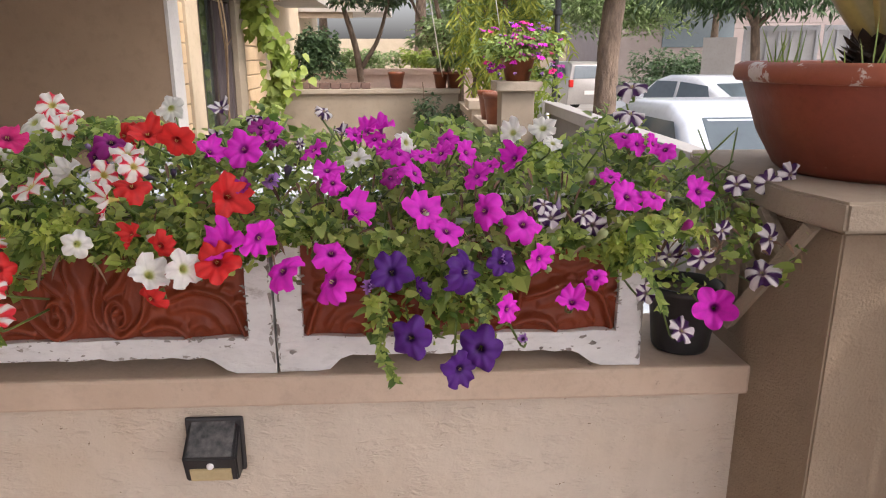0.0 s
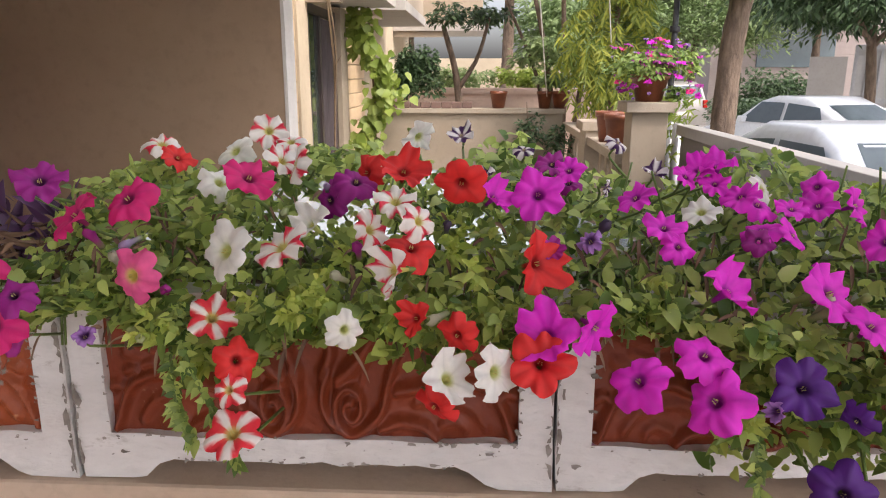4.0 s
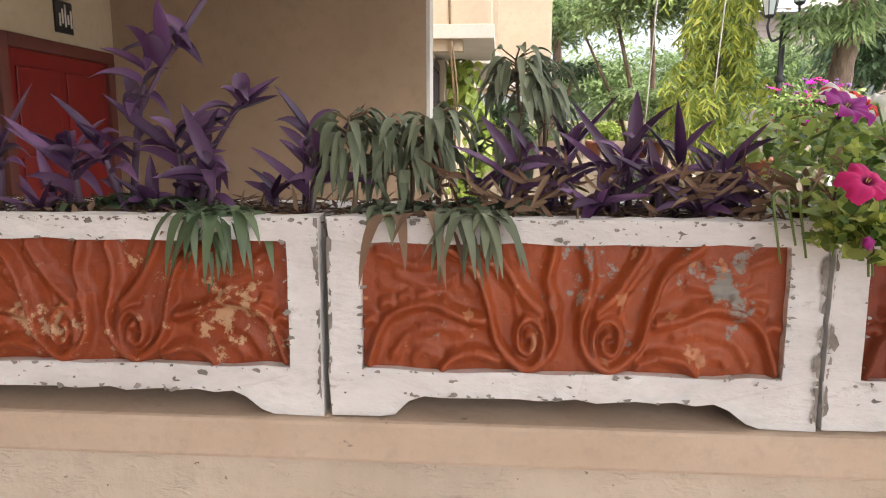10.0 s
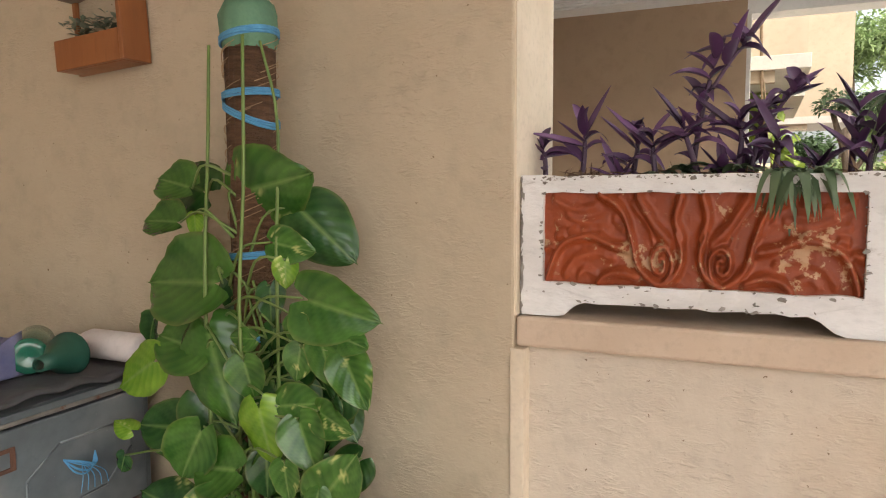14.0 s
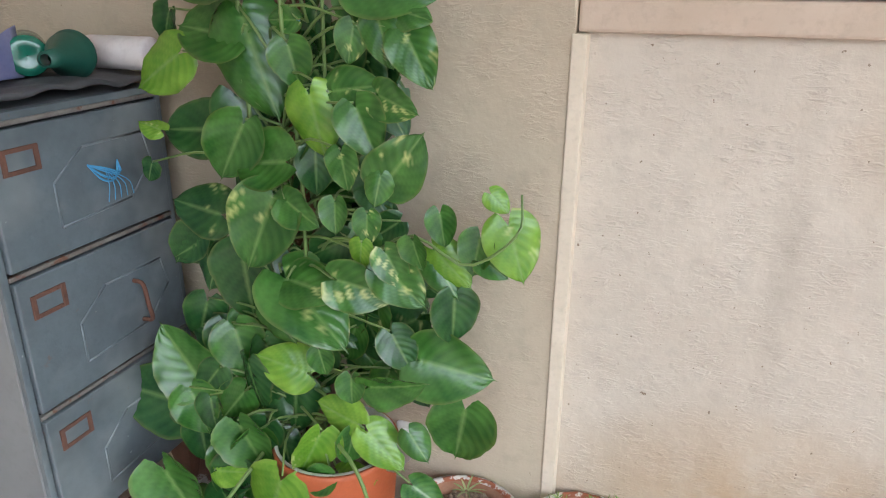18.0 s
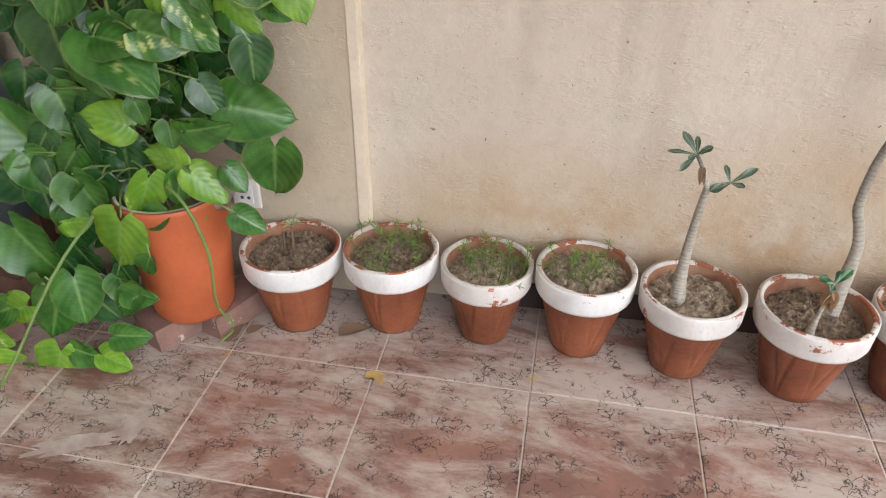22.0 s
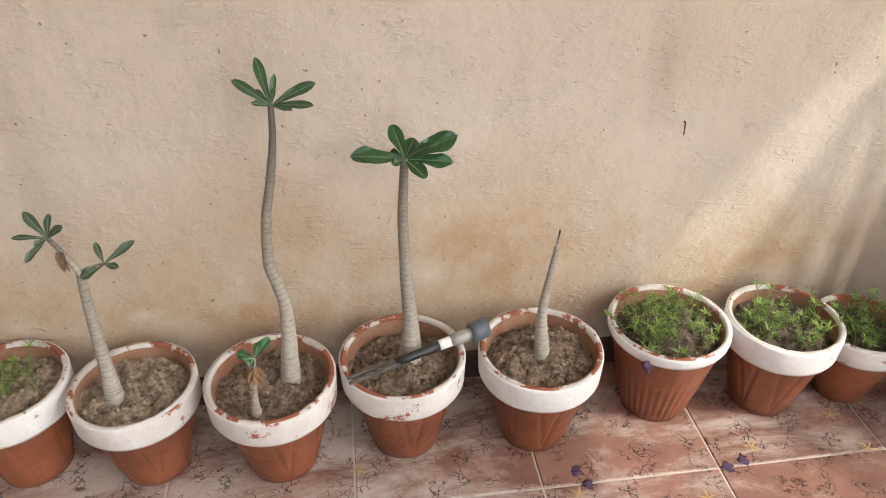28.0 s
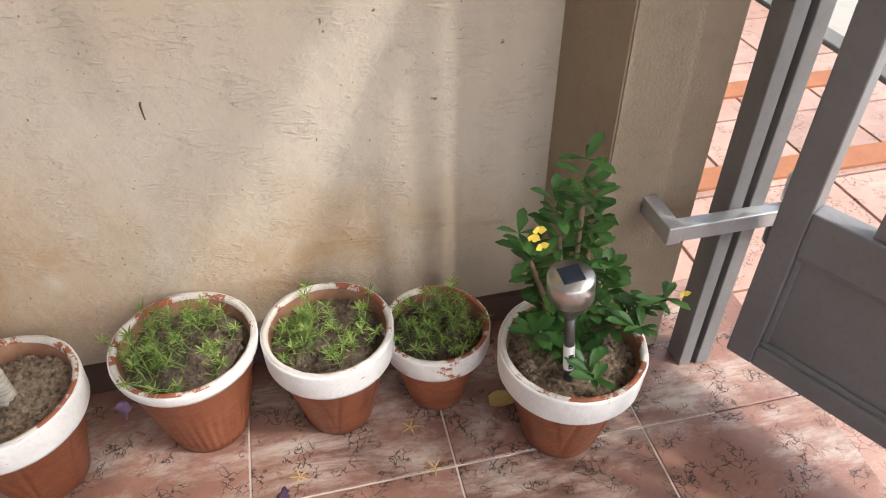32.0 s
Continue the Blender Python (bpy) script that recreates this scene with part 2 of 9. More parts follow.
RIM = mat("white_rim_paint", (0.74, 0.72, 0.70), (0.62, 0.60, 0.58), 12, 0.75, 0.6, 55, wear=(0.30, 0.10, 0.05), wscale=13, wat=0.70, wsoft=0.02, pits=(0.30, 0.27, 0.24), pscale=55, pat=0.70)
RIMWORN = mat("worn_rim_paint", (0.68, 0.65, 0.62), (0.55, 0.5, 0.46), 12, 0.8, 0.6, 55, wear=(0.30, 0.10, 0.05), wscale=17, wat=0.60, wsoft=0.02)
SOIL = mat("dry_soil", (0.42, 0.31, 0.215), (0.075, 0.050, 0.034), 85, 1.0, 1.0, 160, bdist=0.01)
SANDSOIL = mat("sandy_soil", (0.54, 0.43, 0.31), (0.15, 0.108, 0.072), 80, 1.0, 1.0, 120, bdist=0.01)
DARKSOIL = mat("dark_soil", (0.19, 0.145, 0.105), (0.075, 0.052, 0.036), 40, 1.0, 1.0, 120, bdist=0.01)
GREY = mat("gate_grey_paint", (0.19, 0.185, 0.19), (0.16, 0.155, 0.155), 9, 0.42, 0.15, 90)
SILVER = mat("aluminium_paint", (0.46, 0.46, 0.47), (0.38, 0.38, 0.39), 16, 0.38, 0.15, 90, metal=0.6)
STEEL = mat("blue_grey_steel", (0.135, 0.160, 0.175), (0.085, 0.10, 0.108), 7, 0.42, 0.2, 50, wear=(0.15, 0.09, 0.06), wscale=16, wat=0.66, wsoft=0.08, stain=(0.22, 0.235, 0.235), sscale=5, pits=(0.26, 0.27, 0.27), pscale=50, pat=0.72)
RUST = mat("rust", (0.15, 0.065, 0.04), (0.08, 0.04, 0.027), 22, 0.9, 0.5, 90)
BRICK = mat("old_brick", (0.25, 0.135, 0.105), (0.16, 0.095, 0.08), 14, 0.9, 0.7, 60, wear=(0.42, 0.38, 0.34), wscale=9, wat=0.6)
ORANGE = mat("orange_clay_paint", (0.46, 0.112, 0.036), (0.36, 0.085, 0.028), 9, 0.55, 0.35, 40, wear=(0.30, 0.09, 0.04), wscale=12, wat=0.62, wsoft=0.1)
BLACK = mat("black_plastic", (0.02, 0.02, 0.022), (0.03, 0.03, 0.03), 20, 0.4, 0.1, 90)
BLUE = mat("blue_twine", (0.10, 0.33, 0.55), (0.07, 0.25, 0.45), 60, 0.6)
COIR = mat("coir_fibre", (0.20, 0.105, 0.055), (0.10, 0.05, 0.028), 30, 1.0, 1.0, 90, stretch=(1, 1, 5), bdist=0.01)
CEIL = mat("white_ceiling_paint", (0.80, 0.79, 0.78), (0.76, 0.75, 0.74), 2, 0.8, 0.1, 40)
BROWN = mat("brown_render", (0.41, 0.295, 0.20), (0.37, 0.262, 0.175), 1.5, 0.85, 0.25, 60)
CREAM = mat("cream_render", (0.54, 0.445, 0.315), (0.48, 0.39, 0.27), 2, 0.85, 0.2, 60)
PALE = mat("pale_trim_paint", (0.72, 0.69, 0.65), (0.64, 0.61, 0.57), 4, 0.75, 0.15, 60)
TAUPE = mat("taupe_render", (0.31, 0.255, 0.19), (0.27, 0.215, 0.155), 2, 0.9, 0.3, 60)
DARK = mat("dark_frame", (0.045, 0.03, 0.028), (0.03, 0.02, 0.02), 8, 0.4)
REDDOOR = mat("red_door_paint", (0.22, 0.012, 0.012), (0.17, 0.01, 0.01), 5, 0.4, 0.1, 60)
ROAD = mat("pale_concrete_road", (0.36, 0.34, 0.31), (0.30, 0.28, 0.255), 1.2, 0.9, 0.3, 30)
BARK = mat("bark", (0.24, 0.17, 0.12), (0.10, 0.07, 0.05), 16, 0.95, 1.0, 30, stretch=(1, 1, 0.35), bdist=0.03)
STEM = mat("green_stem", (0.16, 0.24, 0.06), (0.11, 0.17, 0.04), 20, 0.5)
DRYSTEM = mat("dry_stem", (0.20, 0.14, 0.08), (0.12, 0.08, 0.05), 20, 0.9)
CARWHITE = mat("white_car_paint", (0.74, 0.77, 0.80), (0.72, 0.75, 0.78), 2, 0.15)
CARSILVER = mat("silver_car_paint", (0.42, 0.39, 0.36), (0.40, 0.37, 0.34), 2, 0.3, metal=0.4)
CARGLASS = mat("car_glass", (0.16, 0.20, 0.22), (0.14, 0.18, 0.2), 1, 0.04, spec=1.0)
RUBBER = mat("rubber", (0.02, 0.02, 0.02), (0.03, 0.03, 0.03), 20, 0.8)
TAIL = mat("tail_lamp_red", (0.5, 0.03, 0.02), (0.45, 0.02, 0.02), 20, 0.15)
PETAL = tinted("petal", 0.6, 0.3)
POTHOS = tinted("glossy_leaf", 0.26, 0.14, spec=0.55)
PETUNIALEAF = leafy("petunia_leaf", (0.080, 0.165, 0.032), (0.56, 0.68, 0.18), 0.40, 0.44, 0.5)
LIMELEAF = leafy("lime_shoot_leaf", (0.40, 0.52, 0.095), (0.66, 0.74, 0.20), 0.42, 0.45, 0.5)
HEARTLEAF = leafy("purple_heart_leaf", (0.040, 0.014, 0.046), (0.150, 0.066, 0.165), 0.40, 0.14)
WILT = leafy("wilted_leaf", (0.105, 0.13, 0.08), (0.25, 0.29, 0.19), 0.6, 0.2)
DRY = leafy("dry_leaf", (0.11, 0.06, 0.04), (0.30, 0.20, 0.13), 0.9, 0.2)
SPIDER = leafy("dark_strap_leaf", (0.06, 0.105, 0.05), (0.16, 0.22, 0.12), 0.4, 0.2)
MOSSROSE = leafy("moss_rose_leaf", (0.085, 0.16, 0.028), (0.30, 0.40, 0.09), 0.5, 0.25)
THORN = leafy("dark_green_leaf", (0.03, 0.085, 0.02), (0.07, 0.16, 0.04), 0.4, 0.25)
TREE_A = leafy("broad_leaf", (0.14, 0.21, 0.075), (0.34, 0.44, 0.19), 0.5, 0.45)
TREE_B = leafy("yellow_green_leaf", (0.13, 0.20, 0.03), (0.44, 0.46, 0.06), 0.5, 0.45)
TREE_C = leafy("dark_leaf", (0.035, 0.07, 0.028), (0.105, 0.165, 0.07), 0.4, 0.3)
VINELEAF = leafy("vine_leaf", (0.18, 0.26, 0.04), (0.36, 0.44, 0.09), 0.5, 0.45)

# ---- geometry helpers ----


def link(name, me, material, parent=None, label="", category="", group="", kind="", smooth=True):
    if material is not None:
        me.materials.append(material)
    me.polygons.foreach_set("use_smooth", [smooth] * len(me.polygons))
    ob = new(name, me)
    if parent is not None:
        ob.parent = parent
    return tagged(ob, label, category, group, kind)


def part(name, bm, material, parent=None, label="", category="", group="", kind="", smooth=False):
    """One mesh object out of a bmesh."""
    me = bpy.data.meshes.new(name)
    bm.to_mesh(me)
    bm.free()
    return link(name, me, material, parent, label, category, group, kind, smooth)


def pymesh(name, verts, faces, material, parent=None, label="", category="", group="", kind="", smooth=True, tint=None):
    me = bpy.data.meshes.new(name)
    me.from_pydata([tuple(v) for v in verts], [], [tuple(f) for f in faces])
    if tint is not None:
        at = me.attributes.new("tint", "FLOAT_COLOR", "POINT")
        at.data.foreach_set("color", np.asarray(tint, float).ravel())
    me.update()
    return link(name, me, material, parent, label, category, group, kind, smooth)


def thing(name, label, category, at=(0, 0, 0), group="", kind=""):
    ob = new(name)
    ob.empty_display_size = 0.05
    ob.location = at
    return tagged(ob, label, category, group, kind)


def box(bm, lo, hi, bevel=0.0, m=None):
    """A box between two corners, its edges rounded."""
    r = bmesh.ops.create_cube(bm, size=1.0)
    vs = r["verts"]
    c = [(a + b) / 2 for a, b in zip(lo, hi)]
    s = [b - a for a, b in zip(lo, hi)]
    for v in vs:
        v.co = Vector([v.co[i] * s[i] + c[i] for i in range(3)])
    if bevel:
        es = list({e for v in vs for e in v.link_edges})
        out = bmesh.ops.bevel(bm, geom=es, offset=bevel, segments=2, profile=0.5, affect="EDGES")
        vs = list({v for f in out["faces"] for v in f.verts} | {v for v in vs if v.is_valid})
    if m is not None:
        bmesh.ops.transform(bm, matrix=m, verts=[v for v in vs if v.is_valid])
    return bm


def boxes(*specs, bevel=0.0, m=None):
    bm = bmesh.new()
    for lo, hi in specs:
        box(bm, lo, hi, bevel, m)
    return bm


def lathe(bm, profile, n=40, at=(0, 0, 0), flute=None, close=False):
    """Turns a profile of (radius, height) about the upright axis."""
    rings = []
    for r, z in profile:
        ring = []
        for i in range(n):
            a = 2 * math.pi * i / n
            k = r * (flute(a, z) if flute else 1.0)
            ring.append(bm.verts.new((at[0] + k * math.cos(a), at[1] + k * math.sin(a), at[2] + z)))
        rings.append(ring)
    for p, q in zip(rings, rings[1:]):
        for i in range(n):
            bm.faces.new((p[i], p[(i + 1) % n], q[(i + 1) % n], q[i]))
    if close:
        bm.faces.new(list(reversed(rings[0])))
        bm.faces.new(rings[-1])
    return bm


def spline(pts, n):
    """A smooth line through the points."""
    p = np.asarray(pts, float)
    if len(p) == 2:
        return p[0] + (p[1] - p[0]) * np.linspace(0, 1, n)[:, None]
    q = np.vstack([2 * p[0] - p[1], p, 2 * p[-1] - p[-2]])
    out = []
    for u in np.linspace(0, len(p) - 1 - 1e-6, n):
        i, t = int(u), u - int(u)
        a, b, c, d = q[i], q[i + 1], q[i + 2], q[i + 3]
        out.append(0.5 * (2 * b + (c - a) * t + (2 * a - 5 * b + 4 * c - d) * t ** 2 + (3 * b - a - 3 * c + d) * t ** 3))
    return np.array(out)


def tube(bm, pts, r0, r1=None, n=8, steps=None, wobble=0.0):
    """A tapered, capped tube along a line."""
    r1 = r0 if r1 is None else r1
    line = spline(pts, steps or max(2, 4 * (len(pts) - 1)))
    rings, up = [], Vector((0.31, 0.2, 0.93)).normalized()
    for i, p in enumerate(line):
        d = Vector(line[min(i + 1, len(line) - 1)] - line[max(i - 1, 0)])
        if d.length < 1e-9:
            d = Vector((0, 0, 1))
        d.normalize()
        x = d.cross(up)
        if x.length < 0.05:
            x = d.cross(Vector((1, 0, 0)))
        x.normalize()
        y = d.cross(x)
        r = r0 + (r1 - r0) * i / (len(line) - 1)
        r *= 1 + wobble * (random.random() - 0.5)
        rings.append([bm.verts.new(Vector(p) + r * (math.cos(2 * math.pi * k / n) * x + math.sin(2 * math.pi * k / n) * y)) for k in range(n)])
    for p, q in zip(rings, rings[1:]):
        for k in range(n):
            bm.faces.new((p[k], p[(k + 1) % n], q[(k + 1) % n], q[k]))
    bm.faces.new(list(reversed(rings[0])))
    bm.faces.new(rings[-1])
    return bm


def tubes(*lines, n=8):
    bm = bmesh.new()
    for pts, r0, r1 in lines:
        tube(bm, pts, r0, r1, n)
    return bm


def prism(outline, y0, y1):
    """An outline in x and z, pushed through from y0 to y1."""
    bm = bmesh.new()
    a = [bm.verts.new((x, y0, z)) for x, z in outline]
    b = [bm.verts.new((x, y1, z)) for x, z in outline]
    bm.faces.new(a)
    bm.faces.new(list(reversed(b)))
    for i in range(len(a)):
        j = (i + 1) % len(a)
        bm.faces.new((a[j], a[i], b[i], b[j]))
    bmesh.ops.recalc_face_normals(bm, faces=bm.faces)
    return bm


class Leaves:
    """Many leaves in one mesh. A leaf: base, the way to its tip, the way its face looks, length, width, droop."""

    def __init__(self):
        self.v, self.f = [], []

    def add(self, base, way, face, length, width, droop=0.3, fold=0.25, rows=4, shape="lance"):
        w = Vector(way).normalized()
        s = w.cross(Vector(face))
        if s.length < 1e-4:
            s = w.orthogonal()
        s.normalize()
        n = s.cross(w)
        k0 = len(self.v)
        for i in range(rows + 1):
            t = i / rows
            if shape == "lance":
                h = 1.95 * (t + 0.02) ** 0.5 * (1 - t) ** 0.85 * 0.86 if t < 1 else 0.02
            elif shape == "spoon":
                h = (t ** 0.8) * (1 - t ** 5) * 1.15 + 0.06
            else:
                h = math.sin(math.pi * (0.12 + 0.88 * t) ** 0.75) if t < 1 else 0.02
            c = Vector(base) + w * (length * t * (1 - 0.25 * droop * t)) - Vector((0, 0, 1)) * (droop * length * t * t)
            half = 0.5 * width * max(h, 0.02)
            for e in (-1, 0, 1):
                self.v.append(c + s * (e * half) + n * (abs(e) * fold * half))
        for i in range(rows):
            a = k0 + 3 * i
            self.f += [(a, a + 1, a + 4, a + 3), (a + 1, a + 2, a + 5, a + 4)]

    def done(self, name, material, parent=None, label="", kind="stuff"):
        return pymesh(name, self.v, self.f, material, parent, label, kind=kind)


def rand_dir(up=0.3):
    a = random.uniform(0, 2 * math.pi)
    return Vector((math.cos(a), math.sin(a), random.uniform(up - 0.6, up + 0.6))).normalized()


# ---- the setting ----
WY = 1.075          # face of the low wall
HX, HY = -1.965, 1.045   # end and face of the house wall
PX = 0.566          # the pillar's inner side
CAPT, CAPB = 1.208, 1.154

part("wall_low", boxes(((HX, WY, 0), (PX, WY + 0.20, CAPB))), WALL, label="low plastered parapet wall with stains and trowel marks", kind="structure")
part("wall_coping", boxes(((HX + 0.002, WY - 0.022, CAPB), (PX + 0.006, WY + 0.235, CAPT)), bevel=0.006), CAP,
     label="worn cement coping on the parapet", kind="structure")
part("wall_house", boxes(((-5.2, HY, 0), (HX, 1.28, 3.0)), bevel=0.004), HOUSE, label="ochre plastered house wall with a rough trowelled face", kind="structure")
part("wall_jamb", boxes(((HX, HY + 0.004, CAPT + 0.002), (HX + 0.004, 1.279, 3.0))), EDGE, label="pale painted end of the house wall", kind="structure")
part("trim_corner", boxes(((HX - 0.005, HY - 0.004, 0), (HX + 0.021, HY + 0.02, CAPB - 0.002)), ((HX + 0.001, HY + 0.02, 0), (HX + 0.021, WY + 0.004, CAPB - 0.002)), bevel=0.002), EDGE, label="whitish plaster edge in the wall corner", kind="structure")
part("wall_west", boxes(((-3.92, -2.42, 0), (-3.721, HY - 0.002, 3.0))), HOUSE, label="plain unseen wall added to close the porch", kind="structure")
# unseen wall, added to cut the light and darken the west end
part("wall_south", boxes(((-3.72, -2.42, 0), (-2.05, -2.25, 2.619))), HOUSE, label="plain unseen wall added to close the porch", kind="structure")
# unseen slab, added to keep direct sun off the wall and planters
part("porch_ceiling", boxes(((-3.72, -2.42, 2.62), (-2.05, 1.02, 2.74)), ((-2.05, -1.45, 2.62), (1.52, 1.02, 2.74))), CEIL, label="unseen porch slab added to block the sun", kind="structure")


# gate pillar, its lower part square, a chamfered capstone on cut corner brackets
pillar = thing("gate_pillar", "sand-rendered gate pillar with a thick capstone", "pillar", (0.70, 1.0, 0), kind="structure")
PF, PB, PR = 0.915, 1.30, 0.785
outline = [(0.605, PF), (PR, PF), (PR, PB), (PX, PB), (PX, WY)]


def column(outline, z0, z1, bevel=0.0):
    bm = bmesh.new()
    a = [bm.verts.new((x, y, z0)) for x, y in outline]
    b = [bm.verts.new((x, y, z1)) for x, y in outline]
    bm.faces.new(list(reversed(a)))
    bm.faces.new(b)
    for i in range(len(a)):
        j = (i + 1) % len(a)
        bm.faces.new((a[i], a[j], b[j], b[i]))
    bmesh.ops.recalc_face_normals(bm, faces=bm.faces)
    if bevel:
        bmesh.ops.bevel(bm, geom=list(bm.edges), offset=bevel, segments=2, affect="EDGES")
    return bm


def under(child, parent):
    child.parent = parent
    child.matrix_parent_inverse = Matrix.Translation(-Vector(parent.location))
    return child


under(part("shaft", column([(0.604, PF), (PR, PF), (PR, PB), (PX, PB), (PX, WY - 0.004)], 0, 1.47, 0.003), SAND), pillar)
under(part("capstone", column([(0.575, 0.87), (0.90, 0.87), (0.98, 0.95), (0.98, 1.32), (0.90, 1.40), (0.575, 1.40), (0.545, 1.32), (0.545, 0.97)], 1.48, 1.522, 0.004), CAPSTONE), pillar)
bm = bmesh.new()
for a, b in (((0.572, 0.94, 1.475), (0.548, 1.11, 1.262)), ((0.566, 0.985, 1.418), (0.553, 1.045, 1.477)), ((0.558, 1.040, 1.350), (0.55, 1.125, 1.43)), ((0.552, 1.11, 1.268), (0.552, 1.125, 1.476))):
    tube(bm, [a, b], 0.013, 0.013, 4, 2)
under(part("bracket", bm, CAPSTONE), pillar)

# porch floor of square tiles, laid with pale joints
part("floor", boxes(((-3.72, -2.42, -0.12), (PX + 0.25, WY, -0.0025))), mat("tile_grout", (0.56, 0.49, 0.43), (0.48, 0.41, 0.35), 20, 0.9, 0.3, 90),
     label="porch floor of reddish stone tiles in pale joints", kind="structure")

# ---- planters ----
def ridge_field(u, v):
    """Height of the moulded ornament over a panel, u along it from -1 to 1, v up it from 0 to 1."""
    curves = []
    for sgn in (-1, 1):
        t = np.linspace(0, 1, 60)
        a = math.pi * (-0.5 + 3.1 * t)
        r = 0.085 * (1 - 0.80 * t)
        curves.append((sgn * (0.19 - r * np.cos(a)), 0.27 + 2.5 * r * np.sin(a), 0.020, 1.0))
        arm = spline([(0.60, 0.97), (0.45, 0.80), (0.38, 0.52), (0.33, 0.22), (0.20, 0.05), (0.09, 0.16), (0.055, 0.36), (0.09, 0.56)], 90)
        curves.append((sgn * arm[:, 0], arm[:, 1], 0.026, 1.0))
        leaf = spline([(0.13, 0.48), (0.22, 0.62), (0.34, 0.93)], 40)
        curves.append((sgn * leaf[:, 0], leaf[:, 1], 0.034, 0.85))
        inner = spline([(0.06, 0.52), (0.10, 0.72), (0.07, 0.93)], 30)
        curves.append((sgn * inner[:, 0], inner[:, 1], 0.034, 0.8))
        side = spline([(0.40, 0.40), (0.52, 0.44), (0.64, 0.52), (0.76, 0.50), (0.88, 0.38), (0.96, 0.06)], 70)
        curves.append((sgn * side[:, 0], side[:, 1], 0.024, 0.9))
        for q in range(5):
            # lobes of the side leaf, standing off its rib
            bx, by = side[18 + 10 * q]
            lobe = spline([(bx, by), (bx + 0.03, by + 0.07), (bx + 0.075, by + 0.05)], 14)
            curves.append((sgn * lobe[:, 0], lobe[:, 1], 0.022, 0.55))
        low = spline([(0.33, 0.10), (0.44, 0.15), (0.54, 0.12), (0.60, 0.03)], 40)
        curves.append((sgn * low[:, 0], low[:, 1], 0.024, 0.8))
        for pts, w, k in (([(0.50, 0.30), (0.62, 0.34), (0.76, 0.28), (0.84, 0.12)], 0.030, 0.55), ([(0.62, 0.12), (0.70, 0.16), (0.74, 0.10)], 0.026, 0.5), ([(0.55, 0.70), (0.68, 0.66), (0.82, 0.74)], 0.030, 0.5),
                          ([(0.62, 0.84), (0.76, 0.80), (0.92, 0.90)], 0.028, 0.55), ([(0.80, 0.62), (0.90, 0.66)], 0.030, 0.45), ([(0.44, 0.62), (0.50, 0.70)], 0.03, 0.4), ([(0.24, 0.46), (0.27, 0.62), (0.38, 0.86)], 0.018, 0.6)):
            f = spline(pts, 26)
            curves.append((sgn * f[:, 0], f[:, 1], 0.8 * w, 0.62 * k))
    h = np.zeros_like(u)
    for cx, cy, w, k in curves:
        d = np.full_like(u, 9.0)
        for x, y in zip(cx, cy):
            d = np.minimum(d, (u - x) ** 2 + ((v - y) * 0.318) ** 2)
        h = np.maximum(h, k * np.exp(-(d / (w * w * 0.50)) ** 1.1))
    # hand-pressed unevenness of the cast
    lumps = np.zeros_like(u)
    for i in range(u.shape[0]):
        for j in range(u.shape[1]):
            q = Vector((u[i, j] * 9, v[i, j] * 3, 0))
            lumps[i, j] = 0.05 * noise.noise(q) + 0.05 * noise.noise(q * 3.7)
    return h + lumps


PW, PH, PD, FB, FT, FS = 0.574, 0.245, 0.265, 0.060, 0.029, 0.040
NU, NV = 190, 64
gu, gv = np.meshgrid(np.linspace(-1, 1, NU), np.linspace(0, 1, NV))
gh = ridge_field(gu, gv)
pw, ph = PW - 2 * FS, PH - FB - FT


def panel_mesh(seed):
    k = 0.0014 * np.sin(gu * 9 + seed) * np.cos(gv * 7 + seed)
    pts = np.stack([gu * (pw / 2 + 0.003), 0.014 - 0.0175 * gh + k, FB - 0.003 + gv * (ph + 0.006)], -1).reshape(-1, 3)
    fs = [(j * NU + i, j * NU + i + 1, (j + 1) * NU + i + 1, (j + 1) * NU + i) for j in range(NV - 1) for i in range(NU - 1)]
    return pts, fs


def rough_edge(bm, amount):
    for v in bm.verts:
        v.co += Vector((noise.noise(v.co * 40), noise.noise(v.co * 37 + Vector((5, 0, 0))), noise.noise(v.co * 43 + Vector((0, 7, 0))))) * amount


